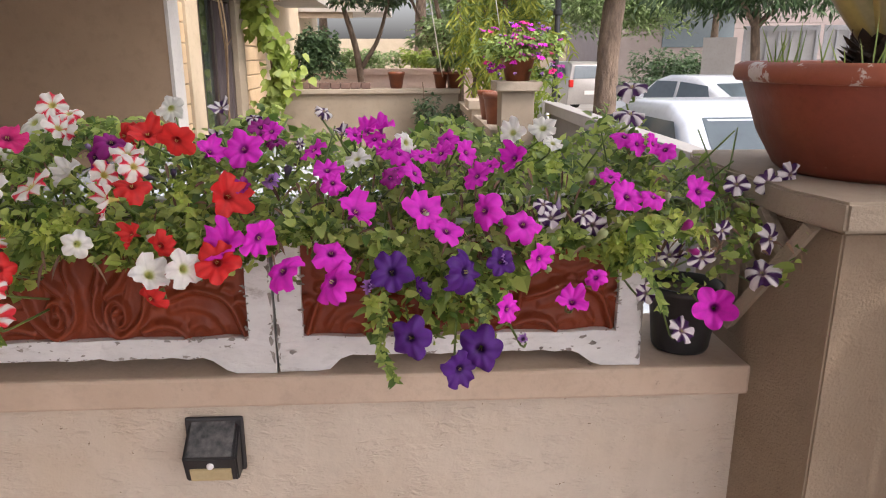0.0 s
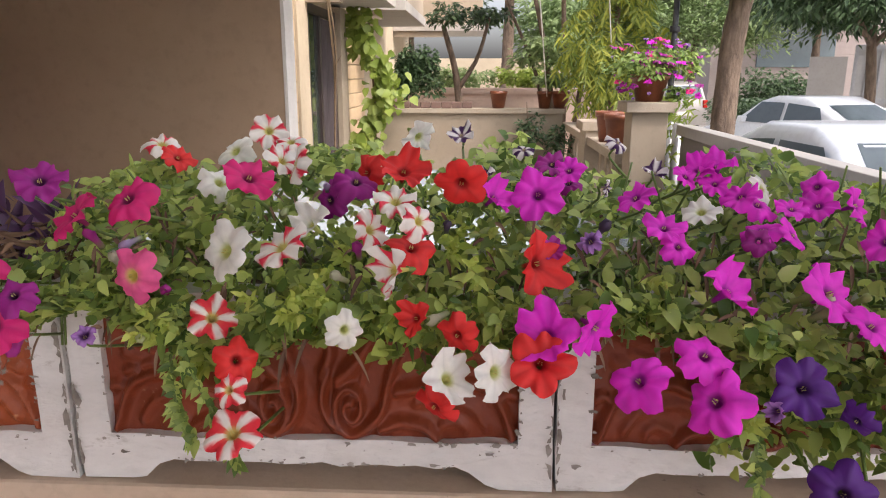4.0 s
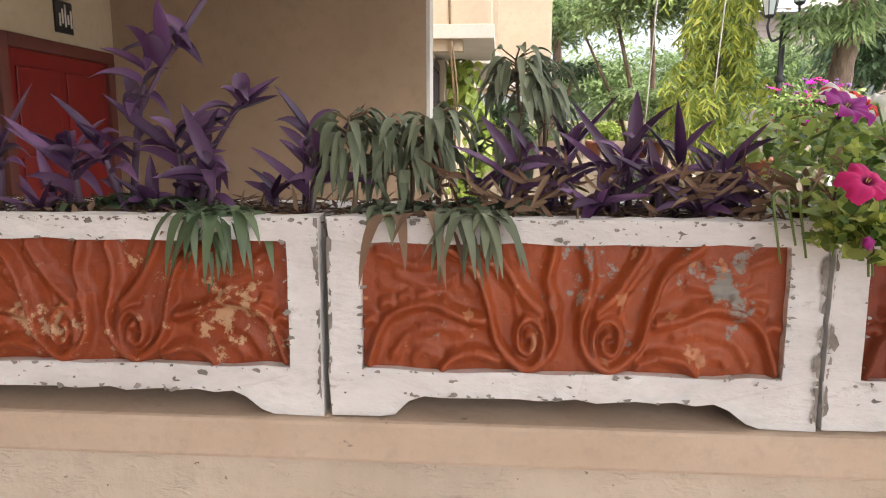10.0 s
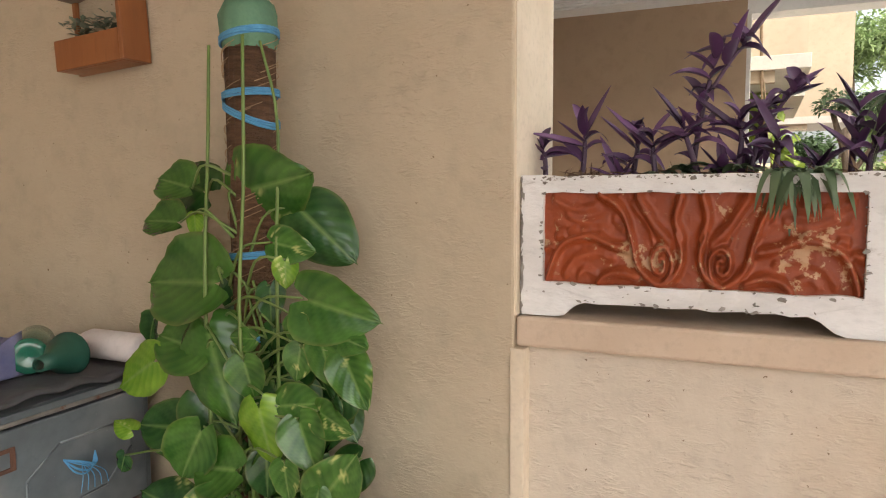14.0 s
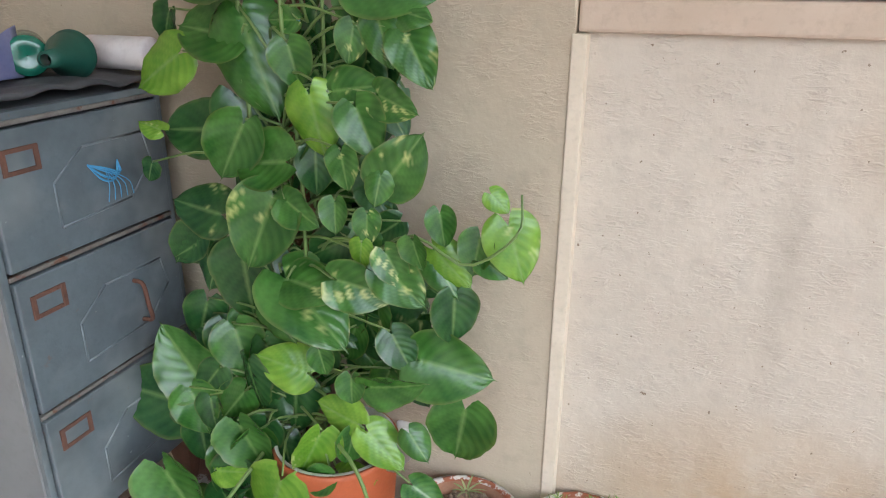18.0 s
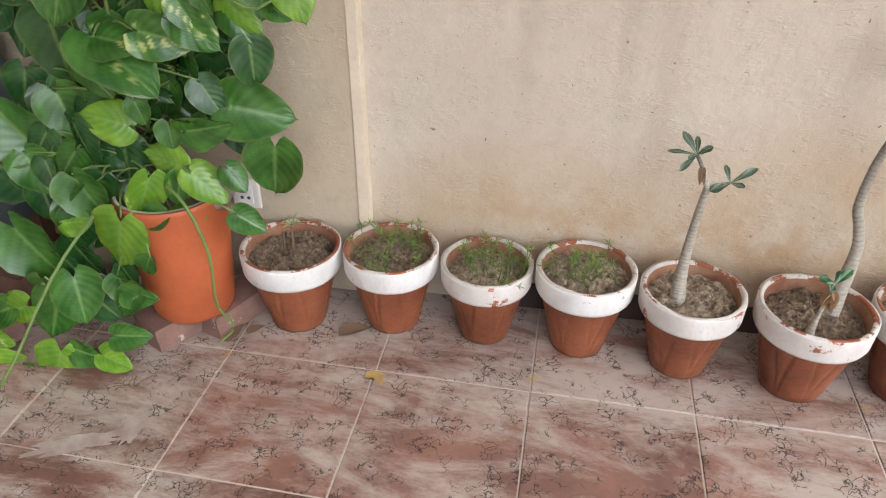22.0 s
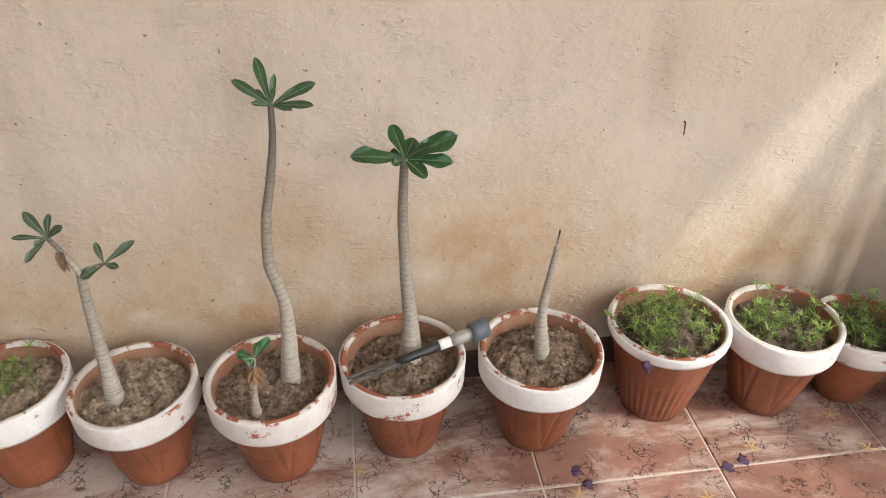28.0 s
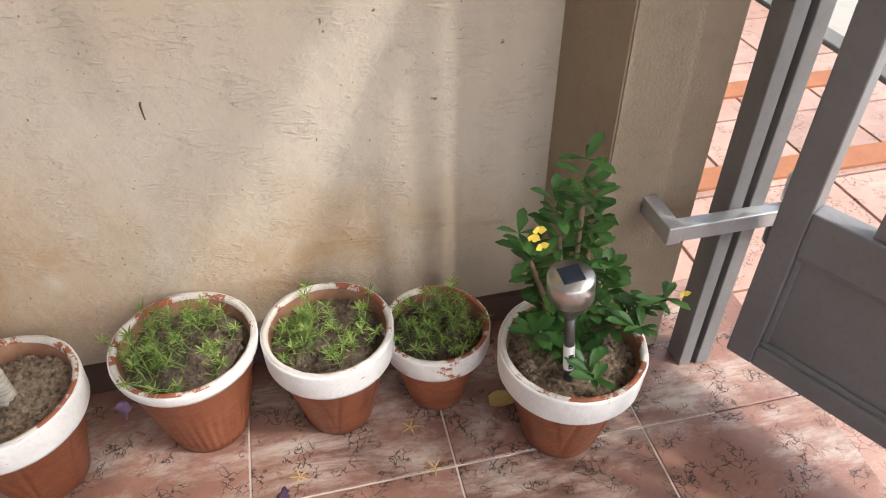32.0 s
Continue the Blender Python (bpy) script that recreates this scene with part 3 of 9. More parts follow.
def planter(x, width, seed, red, label, z=CAPT + 0.002, turn=0.0):
    p = thing("planter_box", label, "planter", (x + width / 2, WY - 0.008, z), "concrete planter boxes along the parapet")
    p.rotation_euler.z = radians(turn)
    w = PW / 2
    legs = [(-w, 0), (-w + 0.062, 0), (-w + 0.078, 0.004), (-w + 0.098, 0.020), (-w + 0.115, 0.027)]
    foot = legs + [(-x0, z0) for x0, z0 in reversed(legs)]
    # front: bottom rail with feet, top rail, two stiles
    bm = prism(foot + [(w, FB), (-w, FB)], 0.0, 0.05)
    bmesh.ops.subdivide_edges(bm, edges=[e for e in bm.edges if e.calc_length() > 0.1], cuts=14, use_grid_fill=False)
    rough_edge(bm, 0.0034)
    part("bottom_rail", bm, WHITE, p)
    bm = boxes(((-w, 0.0, PH - FT), (w, 0.04, PH)))
    bmesh.ops.subdivide_edges(bm, edges=[e for e in bm.edges if e.calc_length() > 0.1], cuts=14, use_grid_fill=True)
    rough_edge(bm, 0.0036)
    part("top_rail", bm, WHITE, p)
    for s in (-1, 1):
        bm = boxes(((min(s * w, s * (w - FS)), 0.0005, FB - 0.002), (max(s * w, s * (w - FS)), 0.04, PH - FT + 0.002)))
        bmesh.ops.subdivide_edges(bm, edges=[e for e in bm.edges if e.calc_length() > 0.1], cuts=6, use_grid_fill=True)
        rough_edge(bm, 0.0018)
        part("stile", bm, WHITE, p)
        part("side_wall", boxes(((min(s * w, s * (w - 0.03)), 0.04, 0.03), (max(s * w, s * (w - 0.03)), PD, PH - 0.002)), bevel=0.003), WHITE, p)
        part("foot", boxes(((min(s * w, s * (w - 0.07)), PD - 0.05, 0), (max(s * w, s * (w - 0.07)), PD - 0.001, 0.031)), bevel=0.003), WHITE, p)
    part("back_wall", boxes(((-w + 0.03, PD - 0.03, 0.03), (w - 0.03, PD, PH - 0.003)), bevel=0.003), WHITE, p)
    part("floor_slab", boxes(((-w + 0.03, 0.045, 0.034), (w - 0.03, PD - 0.03, 0.055))), WHITE, p)
    v, f = panel_mesh(seed)
    pymesh("relief_panel", v, f, red, p, "red oxide panel moulded with scrolls and leaves")
    g = 24
    sx, sy = np.meshgrid(np.linspace(-w + 0.028, w - 0.028, g * 2), np.linspace(0.038, PD - 0.028, g))
    sz = PH - 0.022 + 0.012 * np.sin(sx * 17 + seed) * np.cos(sy * 21) + np.random.uniform(-0.004, 0.004, sx.shape)
    pts = np.stack([sx, sy, sz], -1).reshape(-1, 3)
    pymesh("soil", pts, [(j * 2 * g + i, j * 2 * g + i + 1, (j + 1) * 2 * g + i + 1, (j + 1) * 2 * g + i) for j in range(g - 1) for i in range(2 * g - 1)], DARKSOIL, p, "dark litter-strewn soil")
    # chips along the edges where the paint has gone
    rc = random.Random(int(seed) + 3)
    cv, cf = [], []
    for _ in range(300):
        k = rc.random()
        if k < 0.30:
            c = (rc.choice((-w, w)) + rc.gauss(0, 0.002), rc.uniform(0.01, PH))
        elif k < 0.52:
            c = (rc.uniform(-w, w), PH - abs(rc.gauss(0, 0.003)))
        elif k < 0.62:
            c = (rc.choice((-1, 1)) * (w - FS) + rc.gauss(0, 0.002), rc.uniform(FB, PH - FT))
        elif k < 0.75:
            c = (rc.uniform(-w + FS, w - FS), rc.choice((FB, PH - FT)) + rc.gauss(0, 0.0012))
        elif k < 0.85:
            c = (rc.uniform(-w + 0.1, w - 0.1), 0.028 + abs(rc.gauss(0, 0.0025)))
        else:
            c = (rc.uniform(-w, w), rc.choice((rc.uniform(0.03, FB), rc.uniform(PH - FT, PH))))
        q = rc.choice((0.001, 0.0013, 0.0018, 0.0025, 0.0035, 0.0055))
        b = len(cv)
        tall = 2.2 if k < 0.30 else 0.6
        for i in range(7):
            a = 2 * math.pi * i / 7
            r = q * rc.uniform(0.2, 1.5)
            cv.append((max(-w, min(w, c[0] + r * math.cos(a))), -0.0032, max(0.003, min(PH, c[1] + tall * r * math.sin(a)))))
        cv.append((max(-w, min(w, c[0])), -0.0035, max(0.003, min(PH, c[1]))))
        cf += [(b + i, b + (i + 1) % 7, b + 7) for i in range(7)]
    pymesh("paint_chip", cv, cf, GRIME, p, "dark chips in the paint", kind="stuff", smooth=False)
    p.scale.x = width / PW
    return p


WORNRED = mat("red_oxide_worn_to_cement", (0.34, 0.075, 0.022), (0.26, 0.054, 0.017), 7, 0.42, 0.9, 60, spec=0.4, wear=(0.25, 0.235, 0.21), wscale=34, wat=0.635, wsoft=0.05, pits=(0.46, 0.20, 0.10), pscale=26, pat=0.64,
              spot=(((-0.915, 1.07, 1.385), (0.065, 0.3, 0.07)), ((-1.075, 1.07, 1.385), (0.055, 0.3, 0.045)), ((-1.335, 1.07, 1.42), (0.05, 0.3, 0.03))))
FLAKED = mat("red_oxide_flaked", (0.31, 0.062, 0.018), (0.20, 0.038, 0.012), 7, 0.42, 0.9, 60, spec=0.4, wear=(0.46, 0.28, 0.16), wscale=42, wat=0.60, wsoft=0.05,
             spot=(((-1.50, 1.07, 1.33), (0.06, 0.3, 0.05)), ((-1.76, 1.07, 1.32), (0.08, 0.3, 0.03))))
planter(-1.958, 0.569, 0.0, FLAKED, "white-painted concrete planter with flaked red scroll panel, purple plants in it", turn=0.0)
planter(-1.379, 0.575, 2.0, WORNRED, "white-painted concrete planter, red scroll panel worn to grey cement")
planter(-0.797, 0.581, 4.0, RED, "white-painted concrete planter with red panel under trailing petunias")
planter(-0.211, 0.594, 6.0, RED, "white-painted concrete planter with red panel, magenta petunias in it")


# ---- clay pots on the porch floor ----
def pot(x, y, d, h, soil, rim, label, style=0, seed=0, turn=0.0):
    p = thing("clay_pot", label, "flower pot", (x, y, 0), "clay pots in a row by the wall")
    R = d / 2
    rb = R * 0.55
    hl = h * (0.90 if style == 1 else 0.75)     # the fluted pot is painted on its lip alone

    def flute(a, z):
        if style == 1:
            return 1 + (0.022 * math.cos(a * 36) if h * 0.08 < z < h * 0.5 else 0)
        if style == 0:
            return 1 - 0.06 * max(0, 1 - abs(math.sin(a * 7 + (z / h) * 2.2 * (1 if int(a * 7 / math.pi) % 2 else -1))) * 3.5) * (1 if 0.02 < z < hl else 0)
        return 1.0
    wall = [(rb * 0.9, 0), (rb, 0.003)] + [(rb + (R * (0.93 if style == 1 else 0.88) - rb) * k / 8, 0.003 + (hl - 0.003) * k / 8) for k in range(1, 9)]
    bm = lathe(bmesh.new(), [(0.001, 0.0)] + wall, 144, flute=flute)
    part("body", bm, TERRA, p, smooth=True)
    n = 56
    bm = lathe(bmesh.new(), [(R * (0.92 if style == 1 else 0.87), hl - 0.002), (R * 0.955, hl - 0.004), (R * 0.985, hl + 0.004), (R * 1.0, h - 0.006), (R * 0.996, h - 0.001), (R * 0.975, h - 0.0005)], n)
    for v in bm.verts:
        v.co += v.co.normalized() * noise.noise(v.co * 26 + Vector((seed, 0, 0))) * 0.0022
    part("rim", bm, rim, p, "white-painted rim band" if rim is RIM else "rim with flaking white paint", smooth=True)
    bm = lathe(bmesh.new(), [(R * 0.976, h - 0.0012), (R * 0.965, h + 0.0012), (R * 0.93, h + 0.0016), (R * 0.90, h), (R * 0.885, h - 0.007)], 72)
    for v in bm.verts:
        v.co.z += 0.0022 * noise.noise(v.co * 60 + Vector((seed * 3, 0, 0))) - 0.0045 * max(0, noise.noise(v.co * 17 + Vector((0, seed * 2, 0))) - 0.25)
    part("lip", bm, LIPWORN, p, "worn terracotta lip with paint traces", smooth=True)
    bm = lathe(bmesh.new(), [(R * 0.886, h - 0.006), (R * 0.868, h - 0.022), (R * 0.85, h - 0.06)], 40)
    bmesh.ops.reverse_faces(bm, faces=bm.faces)
    part("inside", bm, DUSTY, p, smooth=True)
    # soil, heaped and lumpy
    v, f = [(0, 0, 0)], []
    N, K = 64, 22
    for k in range(1, K + 1):
        for i in range(N):
            a = 2 * math.pi * i / N
            v.append((R * 0.885 * k / K * math.cos(a), R * 0.885 * k / K * math.sin(a), 0))
    out = []
    for q in v:
        c = Vector((q[0] * 1.0, q[1], seed * 3.1))
        z = h - 0.042 + 0.012 * noise.noise(c * 14) + 0.013 * noise.noise(c * 42) + 0.010 * abs(noise.noise(c * 95)) + random.uniform(-0.0015, 0.0015) + 0.020 * (1 - (q[0] ** 2 + q[1] ** 2) / (R * R))
        out.append((q[0], q[1], z))
    for i in range(N):
        f.append((0, 1 + i, 1 + (i + 1) % N))
    for k in range(1, K):
        for i in range(N):
            a, b = 1 + (k - 1) * N, 1 + k * N
            f.append((a + i, b + i, b + (i + 1) % N, a + (i + 1) % N))
    pymesh("soil", out, f, soil, p, "dry lumpy soil")
    rr = random.Random(seed + 50)
    cv, cf = [], []
    for _ in range(360):
        a, r, q = rr.uniform(0, 6.28), R * 0.84 * math.sqrt(rr.random()), rr.choice((0.0016, 0.0022, 0.003, 0.004, 0.0065))
        c = Vector((r * math.cos(a), r * math.sin(a), 0))
        near = min(out, key=lambda o: (o[0] - c.x) ** 2 + (o[1] - c.y) ** 2)
        c.z = near[2] + q * 0.25
        k = len(cv)
        for d in ((1, 0, 0), (0, 1, 0), (-1, 0, 0), (0, -1, 0), (0, 0, 0.8), (0, 0, -0.8)):
            cv.append(tuple(c + Vector(d) * q * rr.uniform(0.7, 1.4)))
        cf += [(k, k + 1, k + 4), (k + 1, k + 2, k + 4), (k + 2, k + 3, k + 4), (k + 3, k, k + 4), (k + 1, k, k + 5), (k + 2, k + 1, k + 5), (k + 3, k + 2, k + 5), (k, k + 3, k + 5)]
    pymesh("soil_crumb", cv, cf, soil, p, kind="stuff", smooth=False)
    p.rotation_euler.z = turn
    return p


POTS = [  # x, y, rim diameter, height, soil, rim, style
    (-2.106, 0.915, 0.242, 0.222, SOIL, RIM, 0, "clay pot with white rim, bare soil and a small cutting"),
    (-1.867, 0.950, 0.232, 0.222, SOIL, RIM, 0, "clay pot with white rim and thin moss rose shoots"),
    (-1.634, 0.950, 0.220, 0.211, SANDSOIL, RIMWORN, 0, "clay pot with chipped white rim and moss rose"),
    (-1.404, 0.948, 0.232, 0.226, SANDSOIL, RIM, 0, "clay pot with white rim, sandy soil and moss rose"),
    (-1.168, 0.918, 0.230, 0.219, SANDSOIL, RIMWORN, 0, "clay pot with flaking rim holding a forked desert rose"),
    (-0.917, 0.892, 0.242, 0.226, SOIL, RIMWORN, 0, "clay pot holding a tall desert rose and a seedling"),
    (-0.669, 0.916, 0.244, 0.226, SOIL, RIMWORN, 0, "worn clay pot holding a stout desert rose"),
    (-0.402, 0.894, 0.243, 0.230, SOIL, RIM, 0, "clay pot with white rim and a leafless desert rose stub"),
    (-0.122, 0.934, 0.246, 0.229, DARKSOIL, RIM, 1, "fluted clay pot with white rim full of moss rose"),
    (0.118, 0.911, 0.230, 0.227, DARKSOIL, RIM, 0, "clay pot with white rim and spreading moss rose"),
    (0.310, 0.912, 0.200, 0.187, DARKSOIL, RIMWORN, 2, "small clay pot with chipped rim and moss rose"),
    (0.512, 0.768, 0.250, 0.233, SOIL, RIM, 0, "clay pot with white rim holding a thorny bush"),
]
for i, (x, y, d, h, s, r, st, lab) in enumerate(POTS):
    pot(x, y, d, h, s, r, lab, st, i, i * 1.7)

# ---- the neighbour's side: car port, house front, garden wall, street ----
part("ground", boxes(((-300, -300, -0.5), (300, 300, -0.16))), ROAD, label="pale concrete street and ground", kind="structure")
part("driveway", boxes(((-5.0, WY + 0.2, -0.2), (1.0, 8.3, -0.02))), mat("drive_concrete", (0.62, 0.58, 0.52), (0.54, 0.50, 0.44), 3, 0.9, 0.3, 40), label="paved driveway behind the parapet", kind="structure")

part("wall_carport_back", boxes(((-4.0, 5.37, -0.1), (-1.70, 5.6, 2.789))), BROWN, label="brown rendered car port wall", kind="structure")
part("trim_wall_end", boxes(((-1.699, 5.366, -0.1), (-1.672, 5.604, 2.62)), bevel=0.002), PALE, label="pale painted end of the car port wall", kind="structure")
part("wall_carport_side", boxes(((-4.22, 1.282, -0.1), (-4.002, 5.6, 2.90))), CREAM, label="cream side wall of the car port", kind="structure")
part("wall_carport_near", boxes(((-5.2, 1.281, -0.1), (-4.0, 1.45, 2.789))), CREAM, label="plain wall closing the car port", kind="structure")

# coffered ceiling: an outer border lower than the field, stepped mouldings between, a deep edge beam
bm = boxes(((-4.0, 1.29, 2.79), (-0.52, 5.55, 2.9)), ((-1.09, 1.29, 2.725), (-0.73, 5.37, 2.79)), ((-4.0, 5.16, 2.725), (-1.09, 5.37, 2.79)), ((-4.0, 1.46, 2.725), (-3.87, 5.159, 2.79)),
           ((-0.73, 1.29, 2.60), (-0.51, 5.60, 2.8)), ((-1.70, 5.37, 2.62), (-0.73, 5.60, 2.8)))
for k in range(4):
    d, z = 0.022 * k, 2.725 + 0.014 * k
    box(bm, (-1.09 - 0.022 - d, 1.29, z), (-1.09 - d, 5.16 - d, z + 0.05 - 0.006 * k))
    box(bm, (-3.87, 5.16 - 0.022 - d, z), (-1.112 - d, 5.16 - d, z + 0.05 - 0.006 * k))
    box(bm, (-3.87 + d, 1.46, z), (-3.848 + d, 5.136 - d, z + 0.05 - 0.006 * k))
part("ceiling_carport", bm, CEIL, label="white coffered car port ceiling with stepped mouldings", kind="structure")
lamp = thing("ceiling_light", "round recessed ceiling light with a yellowed glass", "ceiling light", (-2.27, 3.62, 2.79))
part("ring", lathe(bmesh.new(), [(0.062, 0.0), (0.075, -0.004), (0.083, -0.012), (0.078, -0.016), (0.066, -0.012)], 32), SILVER, lamp, smooth=True)
part("glass_bowl", lathe(bmesh.new(), [(0.066, -0.008), (0.05, -0.022), (0.02, -0.028), (0.001, -0.029)], 32), mat("amber_glass", (0.55, 0.30, 0.04), (0.45, 0.22, 0.02), 30, 0.15), lamp, "amber glass", smooth=True)
for x, y in ((-1.25, 4.35), (-3.72, 4.55)):
    s = thing("spot_light", "small recessed chrome spotlight in the ceiling", "spotlight", (x, y, 2.79), "ceiling spotlights")
    part("ring", lathe(bmesh.new(), [(0.02, -0.002), (0.034, -0.004), (0.038, -0.001)], 24), SILVER, s, smooth=True)
    part("lens", lathe(bmesh.new(), [(0.02, -0.003), (0.001, -0.006)], 16), PALE, s, smooth=True)

# red door in the side wall, with a dark frame and a plaque above it
door = thing("door_1", "closed dark red panelled door in a brown frame", "door", (-4.0, 4.7, -0.02), kind="structure")
part("frame", boxes(((0, -0.62, 0), (0.05, -0.54, 2.16)), ((0, 0.50, 0), (0.05, 0.58, 2.16)), ((0, -0.54, 2.08), (0.05, 0.50, 2.16)), bevel=0.006), mat("door_frame", (0.16, 0.045, 0.035), (0.12, 0.035, 0.03), 6, 0.5), door)
part("leaf", boxes(((-0.01, -0.54, 0.005), (0.02, 0.50, 2.08))), REDDOOR, door)
for y0, y1 in ((-0.46, -0.06), (0.02, 0.42)):
    for z0, z1 in ((0.15, 0.85), (0.95, 1.45), (1.55, 1.98)):
        part("panel", boxes(((0.02, y0, z0), (0.032, y1, z1)), bevel=0.008), REDDOOR, door)
plaque = thing("wall_plaque", "small black plaque with pale lettering on the wall", "plaque", (-4.0, 4.77, 2.31))
part("board", boxes(((0.001, -0.09, -0.10), (0.018, 0.09, 0.10)), bevel=0.003), BLACK, plaque)
bm = boxes(*[((0.018, -0.06 + 0.03 * k, -0.06 + 0.02 * (k % 2)), (0.021, -0.045 + 0.03 * k, 0.02 + 0.03 * ((k * 7) % 3))) for k in range(5)])
part("lettering", bm, PALE, plaque)

# house front beyond, seen along its length: cladding courses, windows, box balconies
part("wall_house_front", boxes(((-4.0, 5.60, -0.1), (-1.86, 16.0, 6.2))), CREAM, label="cream house front with balconies", kind="structure")
clad = thing("cladding_wall", "cream cladding courses on the house front", "wall", (-1.86, 5.62, 0), kind="structure")
plank_mesh = None
CLADMAT = mat("cladding", (0.66, 0.49, 0.30), (0.58, 0.42, 0.25), 3, 0.8, 0.2, 50, rnd=0.06)
for y0, y1 in ((0.02, 0.58), (2.60, 4.05)):
    me = None
    for k in range(13):
        z = 0.15 + 0.165 * k
        if me is None:
            ob = part("plank", boxes(((0.0, y0, 0), (0.045, y1, 0.155)), bevel=0.008), CLADMAT, clad)
            me = ob.data
        else:
            ob = new("plank", me)
            ob.parent = clad
        ob.location.z = z
win = thing("window_1", "tall window with dark frame and drawn dark curtains", "window", (-1.86, 7.14, 0), kind="structure")
part("post", boxes(((0.0, -0.90, 0), (0.06, -0.54, 2.36)), bevel=0.006), CREAM, win)
part("window_frame", boxes(((0.0, -0.53, 0.1), (0.05, -0.46, 2.3)), ((0.0, 0.62, 0.1), (0.05, 0.70, 2.3)), ((0.0, -0.46, 2.22), (0.05, 0.62, 2.3)), ((0.0, -0.02, 0.1), (0.04, 0.05, 2.22)), bevel=0.004), DARK, win)
part("pane", boxes(((0.006, -0.46, 0.1), (0.012, -0.02, 2.22))), mat("dark_window_glass", (0.03, 0.04, 0.035), (0.05, 0.06, 0.05), 2, 0.05, spec=1.0), win)
bm = bmesh.new()
v0 = [(0.03 + 0.018 * math.sin(k * 1.9), 0.05 + 0.57 * k / 24) for k in range(25)]
vs = [[bm.verts.new((x, y, z)) for x, y in v0] for z in (0.12, 2.2)]
for k in range(24):
    bm.faces.new((vs[0][k], vs[0][k + 1], vs[1][k + 1], vs[1][k]))
part("curtain", bm, mat("dark_curtain", (0.06, 0.045, 0.045), (0.04, 0.03, 0.032), 4, 0.9), win, "dark folded curtain", smooth=True)
part("post_far", boxes(((0.0, 0.72, 0), (0.10, 1.07, 2.36)), bevel=0.006), TAUPE, win)

SLAB = mat("slab_edge_paint", (0.46, 0.43, 0.39), (0.40, 0.37, 0.33), 4, 0.8, 0.15, 60)
BALC = mat("balcony_render", (0.42, 0.345, 0.255), (0.375, 0.30, 0.22), 2, 0.85, 0.2, 60)


def balcony(x1, y0, y1, z0, z1, label):
    b = thing("balcony", label, "balcony", (-1.86, y0, z0), "box balconies of the house front", "structure")
    d = x1 + 1.86
    part("parapet", boxes(((0, 0, 0.12), (d, y1 - y0, z1 - z0))), BALC, b)
    part("slab", boxes(((0, -0.02, 0), (d + 0.03, y1 - y0 + 0.02, 0.118)), bevel=0.004), SLAB, b)
    part("beam", boxes(((0, 0.02, -0.10), (d * 0.6, 0.14, -0.002))), TAUPE, b)


balcony(-1.26, 6.50, 8.25, 2.385, 3.6, "cream box balcony with a pale slab edge")
balcony(-1.20, 8.75, 11.7, 2.40, 3.9, "cream box balcony further along the house")
balcony(-0.28, 13.2, 15.2, 2.42, 4.6, "broad cream balcony at the far end of the house")

# garden wall across, with bricks and pots on it, and a paler terrace wall behind
part("wall_garden", boxes(((-1.42, 8.4, -0.1), (0.62, 8.6, 1.26))), TAUPE, label="taupe garden wall", kind="structure")
part("wall_garden_coping", boxes(((-1.44, 8.36, 1.261), (0.64, 8.64, 1.315)), bevel=0.006), CAPSTONE, label="coping of the garden wall", kind="structure")
part("wall_terrace", boxes(((-1.6, 10.4, -0.1), (1.75, 10.6, 1.42)), ((-1.6, 10.36, 1.42), (1.77, 10.64, 1.50))), mat("pink_render", (0.60, 0.45, 0.37), (0.55, 0.4, 0.32), 2, 0.85, 0.2, 50), label="pinkish terrace wall", kind="structure")
edge_me = None
OLDBRICK = mat("weathered_brick", (0.20, 0.12, 0.095), (0.13, 0.085, 0.07), 14, 0.9, 0.7, 60)
for k in range(8):
    if edge_me is None:
        ob = part("loose_brick", boxes(((-0.055, -0.05, 0), (0.055, 0.05, 0.07)), bevel=0.008), OLDBRICK, label="old brick lying on the garden wall", category="brick", group="bricks on the garden wall")
        edge_me = ob.data
    else:
        ob = tagged(new("loose_brick", edge_me), "old brick lying on the garden wall", "brick", "bricks on the garden wall")
    ob.location = (-1.28 + 0.118 * k, 8.47, 1.316)


def plain_pot(name, at, r, h, label, material=TERRA, group=""):
    p = thing(name, label, "flower pot", at, group)
    part("body", lathe(bmesh.new(), [(0.001, 0), (r * 0.66, 0), (r * 0.92, h * 0.82), (r, h * 0.82), (r * 1.02, h), (r * 0.9, h), (r * 0.86, h * 0.86)], 28), material, p, smooth=True)
    part("soil", lathe(bmesh.new(), [(r * 0.88, h * 0.87), (0.001, h * 0.9)], 20), DARKSOIL, p, smooth=True)
    return p


for x, r in ((-0.10, 0.10), (0.42, 0.09), (0.60, 0.11)):
    plain_pot("garden_pot", (x, 8.5, 1.316), r, 0.19, "clay pot standing on the garden wall", group="pots on the garden wall")

